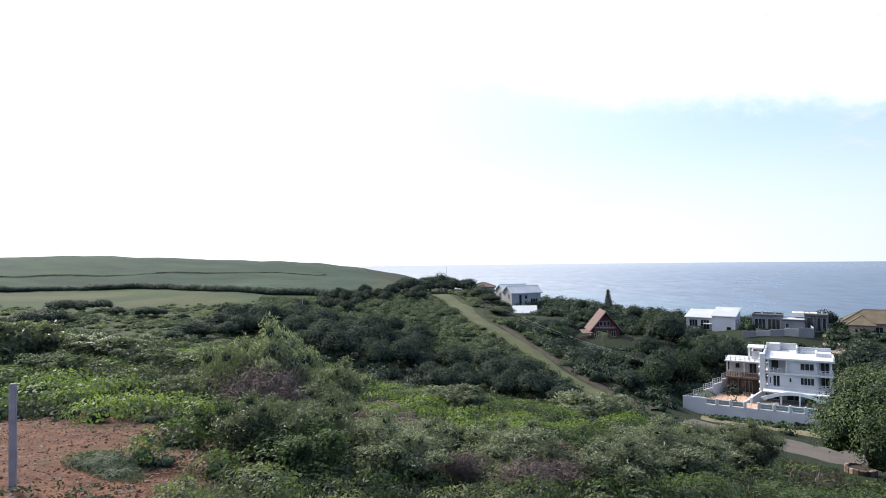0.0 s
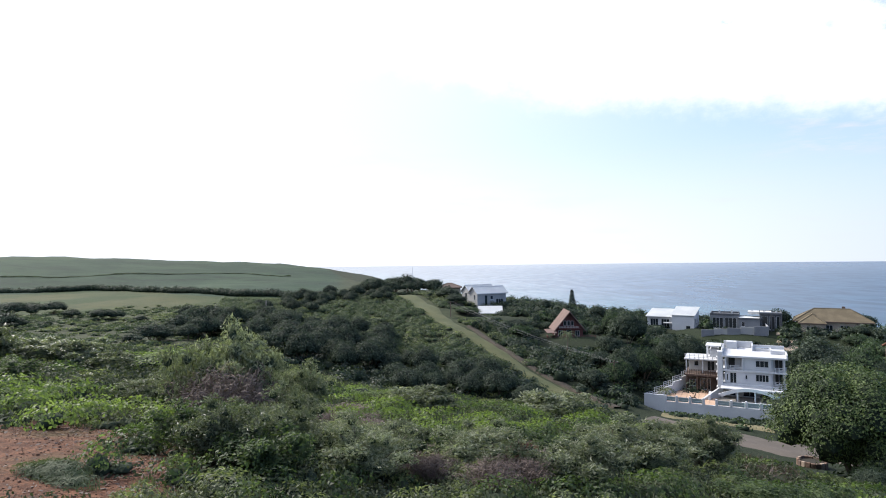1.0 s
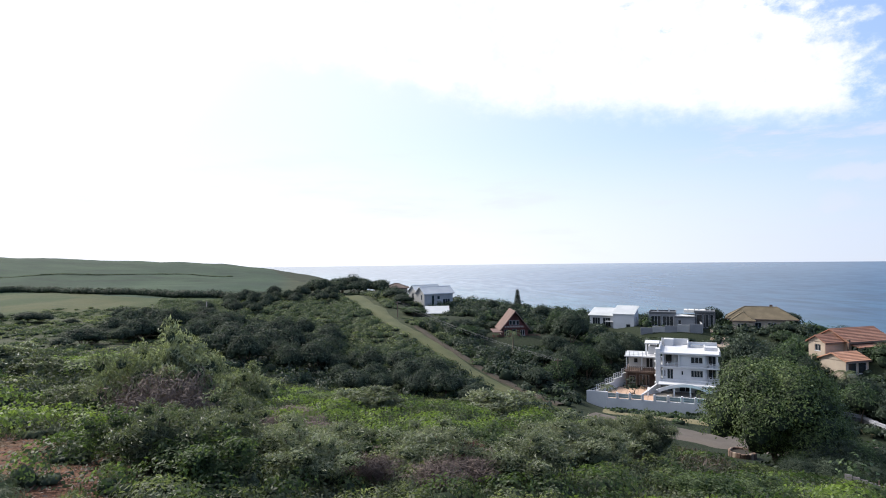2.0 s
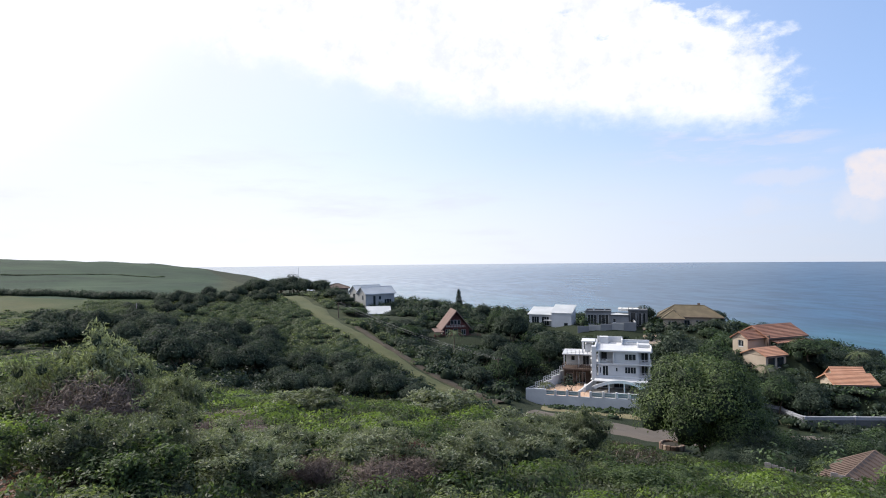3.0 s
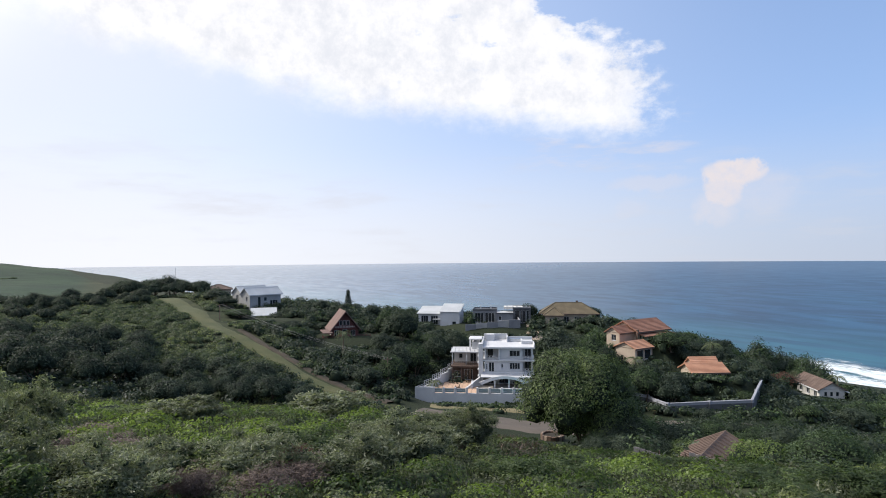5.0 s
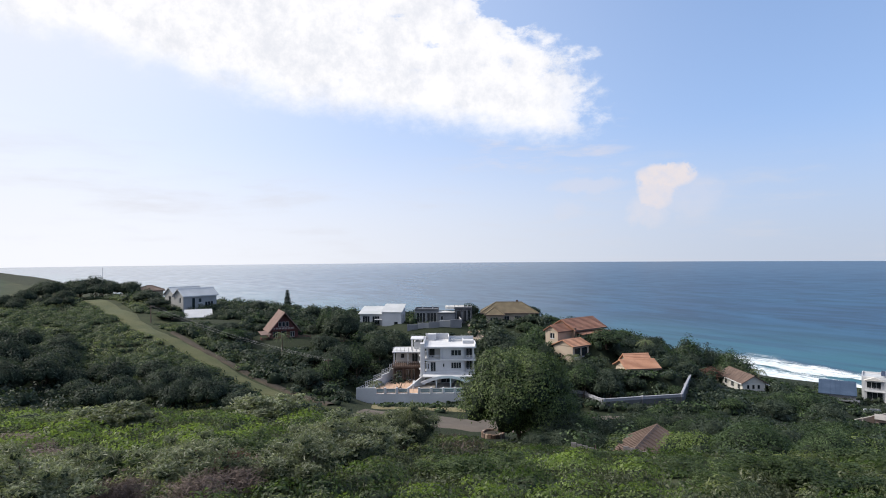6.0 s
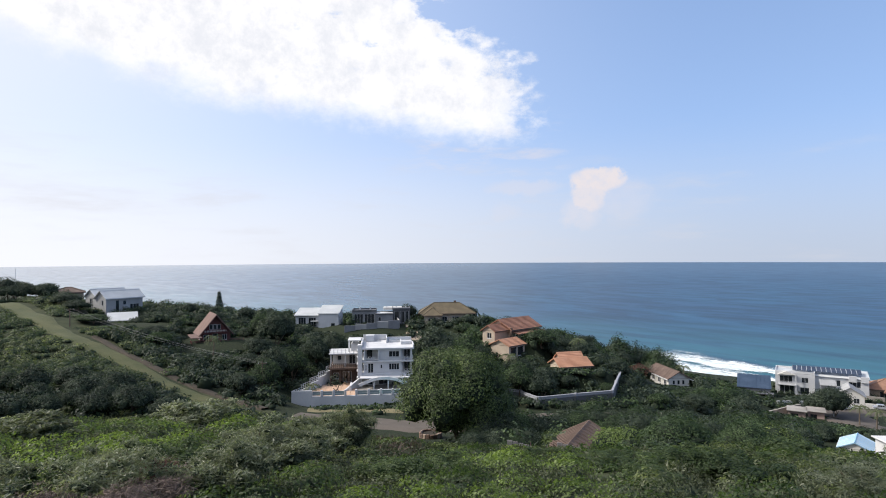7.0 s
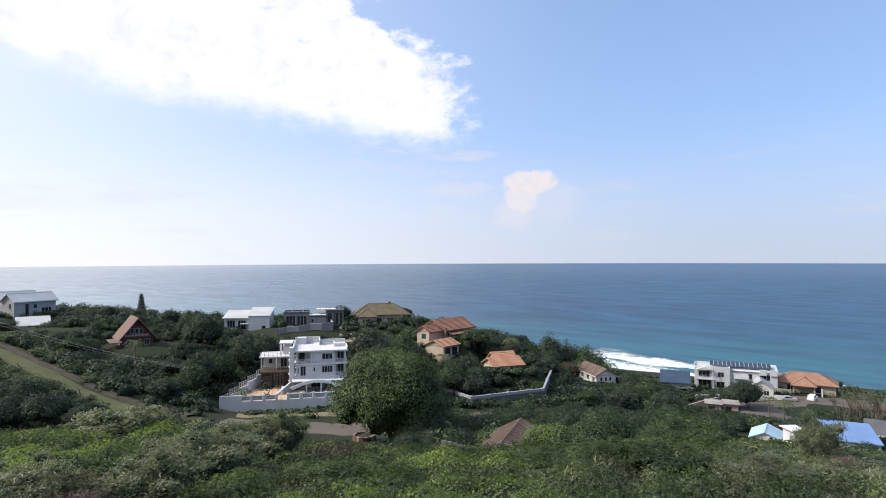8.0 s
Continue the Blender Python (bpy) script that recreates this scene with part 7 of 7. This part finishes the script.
def make_sparse_tree(az, r, h, seed):
    p = bearing(az, r)
    root = tagged(new("bare_tree"), "thin wind-bent tree with sparse leaves", "tree")
    root.location = (p.x, p.y, ground_z(p.x, p.y))
    root.scale = (h / 5.5, h / 5.5, h / 5.5)
    h = 5.5
    g = np.random.default_rng(seed)
    bm, tips = bmesh.new(), []
    for k in range(7):
        a = g.uniform(0, 6.28)
        q = Vector((0.6 * math.cos(a), 0.6 * math.sin(a), h * 0.45))
        limb(bm, (0.1 * math.cos(a), 0.1 * math.sin(a), -0.3), q, 0.06, 0.045, 5)
        for j in range(3):
            b = a + g.uniform(-0.9, 0.9)
            e = q + Vector((g.uniform(0.4, 1.3) * math.cos(b), g.uniform(0.4, 1.3) * math.sin(b), h * g.uniform(0.25, 0.5)))
            limb(bm, q, e, 0.035, 0.015, 4)
            tips.append(tuple(e))
    part("branchwork", bm, BARK, root)
    crown = new("leaves", leaves_mesh("leaves", tips, np.full(len(tips), 0.55), 900, 0.16, LEAF_OLIVE, core=False, slim=0.4, seed=seed, shell=(0.2, 1.1)))
    crown.parent = root


for k, (a, r, h) in enumerate(((75.8, 150, 9.0), (76.8, 154, 10.0), (77.8, 148, 9.6), (78.6, 152, 9.0), (53.8, 168, 5.0), (54.4, 172, 5.4), (73.0, 88, 4.0))):
    make_sparse_tree(a, r, h, 80 + k)

# ---- the near slope ----
def patch(x, y):
    """Slow drifts from one kind of plant to another, 0 to 1."""
    v = np.sin(x / 3.1 + 1.7 * np.sin(y / 4.7)) + np.sin(y / 2.7 + 1.3 * np.sin(x / 3.9 + 1.0)) + 0.6 * np.sin((x + y) / 1.7)
    return np.clip(v / 5.2 + 0.5, 0, 1)


def on_soil(x, y):
    return ((x + 8.6) / 4.7) ** 2 + ((y - 8.9) / 5.6) ** 2 + 0.25 * np.sin(x * 2.1) + 0.2 * np.sin(y * 2.7) < 1.0


KINDS = (("lime_groundcover", LEAF_LIME, 0.0, 0.32, 0.62, 0.9, "bright lime green creeping groundcover"), ("green_undergrowth", LEAF_NEAR, 0.32, 0.60, 0.55, 1.0, "mid green leafy undergrowth on the slope"),
         ("scrub_undergrowth", LEAF_BRUSH, 0.60, 0.78, 0.42, 1.0, "dull green scrub covering the slope"), ("olive_undergrowth", LEAF_OLIVE, 0.78, 0.90, 0.30, 1.15, "grey-green narrow-leaved undergrowth"),
         ("dry_undergrowth", LEAF_DRY, 0.90, 9.0, 0.08, 2.6, "dry reddish brown twiggy growth"))


def cover_kind(x, y, r, az, g):
    t = patch(x, y) + g.normal(scale=0.10, size=len(x))
    return t + np.clip((22 - r) / 90, 0, 0.15) * (az < 10) + 0.05 * (az > 26) - 0.24 * ((r > 18) & (az < 26))


def free_ground(x, y):
    keep = ~on_soil(x, y)
    for px, py, q in ROADS:
        keep &= (x - px) ** 2 + (y - py) ** 2 > q * q
    return keep


def make_undergrowth():
    """A low mat everywhere, its dark leaf colour painting the shade between the separate bushes over it."""
    g = np.random.default_rng(17)
    n = 1600
    az = g.uniform(-42, 84, n)
    r = np.exp(g.uniform(math.log(4.4), math.log(64.0), n))
    x, y = r * np.sin(np.radians(az)), r * np.cos(np.radians(az))
    k = free_ground(x, y)
    az, r, x, y = az[k], r[k], x[k], y[k]
    rad = (0.14 + 0.034 * r) * g.uniform(0.8, 1.3, len(x))
    carpet("low_mat", x, y, rad, rad * 0.32, np.clip(0.022 + 0.0046 * r, 0.055, 0.2), 0.5, 0.5, LEAF_MAT, "low tangled growth under the bushes, gap shade in its colour", "undergrowth", 39, 150, 0.45, 0.5, HEART)
    # bushes: uneven rings widening with the distance
    step = 0.088
    rows = np.arange(math.log(4.8), math.log(62.0), step)
    cols = np.arange(-41, 83, math.degrees(step) * 1.05)
    R, A = np.meshgrid(rows, cols, indexing="ij")
    R = (R + g.uniform(-0.5, 0.5, R.shape) * step * 0.95).ravel()
    A = (A + (np.arange(len(rows)) % 2)[:, None] * math.degrees(step) * 0.5 + g.uniform(-0.5, 0.5, A.shape) * math.degrees(step) * 0.95).ravel()
    r, az = np.exp(R), A
    x, y = r * np.sin(np.radians(az)), r * np.cos(np.radians(az))
    k = free_ground(x, y) & (g.uniform(size=len(x)) > 0.12 + 0.10 * (az > 40))
    az, r, x, y = az[k], r[k], x[k], y[k]
    rad = np.clip((0.05 + 0.040 * r) * np.clip(np.exp(g.normal(scale=0.36, size=len(x))), 0.5, 1.7), 0.14, 2.0)
    t = cover_kind(x, y, r, az, g)
    tall = rad * g.uniform(0.75, 1.45, len(x)) * np.clip(0.35 + 1.3 * t, 0.45, 1.25) * np.clip(1.5 - r / 60, 0.6, 1.1) * (1.0 - 0.22 * (az > 42))
    tall = np.minimum(tall, (0.25 + 0.008 * r) * g.uniform(0.75, 1.3, len(x)))
    t = np.where((az > 32) & (t > 0.9), 0.7, t)
    for i, (name, mat, lo, hi, slim, long, label) in enumerate(KINDS):
        m = ((t >= lo) | (i == 0)) & (t < hi)
        size = np.clip(0.028 + 0.0042 * r[m], 0.055, 0.19) * long
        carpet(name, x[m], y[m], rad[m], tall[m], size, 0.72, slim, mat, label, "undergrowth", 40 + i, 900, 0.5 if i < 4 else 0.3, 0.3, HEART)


make_undergrowth()


def make_shrub(label, h, w, count, size, slim, mat, seed, stems=9):
    """A shrub: many thin stems from the root, leaves in loose tufts along them."""
    g = np.random.default_rng(seed)
    root = tagged(new("shrub"), label, "shrub")
    bm, cs, rs = bmesh.new(), [], []
    for k in range(stems):
        a, out = 2.4 * k, w * 0.5 * math.sqrt((k + 0.5) / stems)
        e = Vector((out * math.cos(a), out * math.sin(a), h * g.uniform(0.7, 1.0) * (1.1 - 0.45 * out / w)))
        mid = Vector((e.x * 0.45, e.y * 0.45, e.z * 0.5))
        limb(bm, (0.05 * math.cos(a), 0.05 * math.sin(a), -0.15), mid, 0.028, 0.02, 5)
        limb(bm, mid, e, 0.02, 0.008, 4)
        for u, q in ((0.45, 0.21), (0.72, 0.18), (1.0, 0.12)):
            p = mid.lerp(e, (u - 0.3) / 0.7) + Vector(g.normal(scale=0.05 * w, size=3))
            cs.append(tuple(p)), rs.append((w * q * g.uniform(0.8, 1.2), w * q * g.uniform(0.8, 1.2), w * q * g.uniform(0.8, 1.1)))
    part("branchwork", bm, BARK, root)
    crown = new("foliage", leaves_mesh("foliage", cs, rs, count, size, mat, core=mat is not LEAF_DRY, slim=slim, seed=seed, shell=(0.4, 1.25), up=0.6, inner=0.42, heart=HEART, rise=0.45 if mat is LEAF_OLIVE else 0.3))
    crown.parent = root
    return root


olive = [make_shrub("grey-green olive-leaved shrub standing over the undergrowth", 1.9, 2.2, 6500, 0.19, 0.30, LEAF_OLIVE, 101 + k, 11) for k in range(3)]
greens = [make_shrub("leafy green shrub standing over the undergrowth", 1.5, 2.0, 6500, 0.095, 0.52, LEAF_NEAR, 111 + k, 8) for k in range(2)]
fine = [make_shrub("grey-green olive-leaved shrub standing over the undergrowth", 1.9, 2.2, 13000, 0.105, 0.30, LEAF_OLIVE, 141 + k, 14) for k in range(2)]
rust = [make_shrub("withered rust-red bush among dry twigs", 0.9, 1.3, 2200, 0.10, 0.2, LEAF_RUST, 131, 14)]
dry = [make_shrub("dry purplish brown twiggy shrub on the slope", 1.3, 1.8, 3600, 0.15, 0.12, LEAF_DRY, 121 + k, 18) for k in range(2)]
# each stands at a bearing and distance, with width and height factors
turn_of = iter(range(1000))


def stand(kind, a, r, w, h):
    p = bearing(a, r)
    c = copy_thing(kind, pose(p.x, p.y, ground_z(p.x, p.y), 0, 0, 67 * next(turn_of)))
    c.scale = (w, w, h)
    tagged(c, group="slope shrubs")


stand(fine[0], -17.3, 16, 1.1, 1.3)
stand(fine[1], -15.3, 17, 0.9, 1.1)
stand(dry[1], -17.2, 14.4, 1.1, 1.25)
stand(dry[0], -14.6, 14.8, 0.9, 0.8)
stand(dry[1], -15.8, 15.0, 1.1, 1.2)
stand(dry[0], -12.4, 16.4, 0.9, 0.75)
stand(dry[1], -5.6, 21.5, 1.5, 0.4)
stand(dry[0], -6.6, 24.5, 1.5, 0.4)
stand(dry[0], -3.6, 19.0, 1.3, 0.42)
stand(fine[0], -16.6, 12.2, 0.8, 0.62)
stand(fine[1], -13.2, 13.4, 0.8, 0.7)
stand(fine[0], -2.0, 15.4, 0.8, 0.5)
stand(greens[1], -18.6, 12.6, 0.9, 0.7)
stand(greens[0], -13.4, 11.4, 0.9, 0.6)
stand(fine[1], -10.2, 22, 1.05, 1.0)
stand(dry[0], -8.6, 17.5, 1.0, 0.6)
stand(fine[0], -11.6, 15.5, 0.8, 0.7)
stand(olive[2], 1.0, 34, 1.6, 0.78)
stand(olive[0], 0.0, 34.6, 1.2, 0.62)
stand(olive[0], 13.4, 40, 1.9, 0.9)
stand(olive[1], 12.0, 40.5, 1.3, 0.7)
stand(fine[0], 26.2, 27, 1.15, 1.0)
stand(fine[1], 27.3, 27.4, 0.9, 0.84)
stand(fine[1], 25.0, 26.8, 0.95, 0.82)
stand(fine[0], 23.7, 26.2, 1.0, 0.7)
stand(fine[1], 22.2, 25.6, 0.95, 0.62)
stand(fine[1], 19.8, 19, 1.3, 0.76)
stand(fine[0], 18.2, 18.4, 1.1, 0.66)
stand(fine[0], 21.6, 19.6, 1.1, 0.72)
stand(olive[1], 23.6, 23, 1.0, 0.6)
stand(olive[1], -31.5, 34, 1.5, 0.6)
stand(olive[0], -28.1, 33, 1.2, 0.68)
stand(olive[2], -35.1, 31, 1.5, 0.95)
stand(greens[0], -33.2, 27, 1.2, 0.6)
stand(olive[0], -26.0, 31, 0.9, 0.5)
stand(fine[1], -22.4, 21, 0.9, 0.5)
stand(fine[1], 7.0, 14.4, 1.0, 0.62)
stand(dry[0], 2.0, 12.6, 0.6, 0.5)
stand(dry[1], 7.4, 12.2, 0.7, 0.5)
stand(dry[1], 0.4, 13.0, 0.55, 0.42)
stand(fine[0], -4.6, 12.4, 0.9, 0.6)
stand(fine[1], -7.2, 13.6, 0.8, 0.6)
stand(greens[0], 2.4, 15.5, 0.8, 0.55)
stand(greens[0], 11.8, 16.2, 1.1, 0.7)
stand(greens[1], 13.6, 17.0, 0.9, 0.6)
stand(rust[0], 8.3, 14.4, 1.2, 1.0)
stand(rust[0], 9.6, 14.6, 1.0, 0.85)
stand(dry[0], 10.4, 13.2, 0.8, 0.5)
stand(fine[0], 15.6, 14.2, 1.0, 0.62)
stand(greens[1], 31, 17, 1.0, 0.45)
stand(greens[0], 36, 20, 1.0, 0.4)
stand(greens[0], 45, 24, 1.0, 0.38)
stand(greens[1], 51, 23, 1.1, 0.42)
stand(greens[0], 57, 20.5, 1.2, 0.45)
stand(greens[1], 59.8, 19.5, 1.1, 0.6)
stand(greens[0], 63, 19, 1.2, 0.5)
stand(greens[1], 65.7, 26, 1.3, 0.6)
stand(greens[0], 69.0, 23, 1.0, 0.24)
stand(fine[0], 71.5, 21, 1.0, 0.22)
stand(fine[1], 74.0, 21.6, 0.62, 0.84)
stand(greens[0], 72.6, 20.4, 0.7, 0.3)
stand(fine[0], 76.4, 20, 1.0, 0.26)
stand(fine[1], 78.0, 22.0, 1.0, 0.3)
stand(dry[0], 75.6, 20.6, 0.6, 0.5)
stand(greens[1], 54.5, 17, 0.9, 0.4)
stand(fine[0], 70.8, 17.2, 0.9, 0.34)
drop_kinds(olive + fine + greens + dry + rust)

russet = make_tree("bush", "russet half-dead bush beside the brown-roofed cottage", 4.2, 5.4, 12, 1800, 0.24, LEAF_RUST, 180, 0.0, "bush", 0.1)
russet.location = (*bearing(54.0, 148).xy, ground_z(*bearing(54.0, 148).xy) - 0.2)
# a grass clump and stones on the bare red soil
p = bearing(-29.7, 10.9)
tuft = new("grass_clump", leaves_mesh("grass_clump", [(-0.4, 0, 0.02), (0.0, 0.05, 0.05), (0.42, -0.05, 0.02)], [(0.62, 0.30, 0.12), (0.66, 0.36, 0.16), (0.62, 0.30, 0.11)], 2400, 0.13, LEAF_SPUR, core=True, slim=0.1, seed=9, up=1.2, inner=0.5))
tuft.location = (p.x, p.y, ground_z(p.x, p.y))
tuft.rotation_euler = (0, 0, radians(-30))
tagged(tuft, "low grey-green grass clump on bare red soil", "grass")


def make_stones():
    g = np.random.default_rng(23)
    base = bmesh.new()
    bmesh.ops.create_icosphere(base, subdivisions=1, radius=1.0)
    bv = np.array([v.co for v in base.verts])
    bf = np.array([[v.index for v in f.verts] for f in base.faces])
    base.free()
    n = 4200
    x, y = -8.4 + g.uniform(-4.4, 4.6, n), 10.8 + g.uniform(-4.2, 4.2, n)
    m = on_soil(x, y)
    x, y = x[m], y[m]
    s = g.uniform(0.004, 0.02, len(x)) * np.where(g.uniform(size=len(x)) > 0.94, 1.8, 1.0)
    c = np.stack([x, y, height(x, y) + s * 0.2], 1)
    v = (c[:, None, :] + bv[None] * s[:, None, None] * g.uniform(0.6, 1.3, size=(len(x), len(bv), 1))).reshape(-1, 3)
    f = (bf[None] + (np.arange(len(x)) * len(bv))[:, None, None]).reshape(-1)
    me = from_arrays("soil_crumbs", v, f, np.full(len(f) // 3, 3), np.zeros(len(f) // 3), [SOIL])
    tagged(new("soil_crumbs", me), "crumbs of red soil and small stones", "soil", kind="stuff")


make_stones()


def make_litter():
    """Dead leaves and twigs on the bare soil, thicker towards its edge."""
    g = np.random.default_rng(29)
    n = 11000
    x, y = -8.5 + g.uniform(-4.9, 4.9, n), 9.0 + g.uniform(-5.8, 5.8, n)
    e = ((x + 8.6) / 4.9) ** 2 + ((y - 9.0) / 5.8) ** 2
    keep = g.uniform(size=n) < np.clip((e - 0.25) * 1.2, 0.16, 1.0)
    x, y = x[keep], y[keep]
    p = np.stack([x, y, height(x, y) + 0.012], 1)
    nrm = np.array([0, 0, 1.0]) + g.normal(scale=0.3, size=p.shape)
    nrm /= np.linalg.norm(nrm, axis=1)[:, None]
    t = np.cross(nrm, g.normal(size=p.shape))
    t /= np.linalg.norm(t, axis=1)[:, None]
    b = np.cross(nrm, t)
    s = g.uniform(0.02, 0.07, (len(p), 1))
    w = s * g.uniform(0.12, 0.5, (len(p), 1))
    quad = np.stack([p - t * s, p + b * w, p + t * s, p - b * w], 1).reshape(-1, 3)
    me = from_arrays("leaf_litter", quad, np.arange(len(quad)), np.full(len(p), 4), np.zeros(len(p)), [LEAF_DRY])
    tagged(new("leaf_litter", me), "dry leaf litter strewn over the red soil", "litter", kind="stuff")
    # short tufts of grass along the edge of the bare patch
    a = g.uniform(0, math.tau, 150)
    q = g.uniform(0.92, 1.1, 150)
    x, y = -8.6 + 4.9 * q * np.cos(a), 9.0 + 5.8 * q * np.sin(a)
    r = g.uniform(0.07, 0.2, 150)
    carpet("grass_tuft", x, y, r, r * 0.7, 0.11, 1.2, 0.14, LEAF_SAGE, "short grass tufts edging the bare soil", "grass", 30, 160, 0.3)


make_litter()
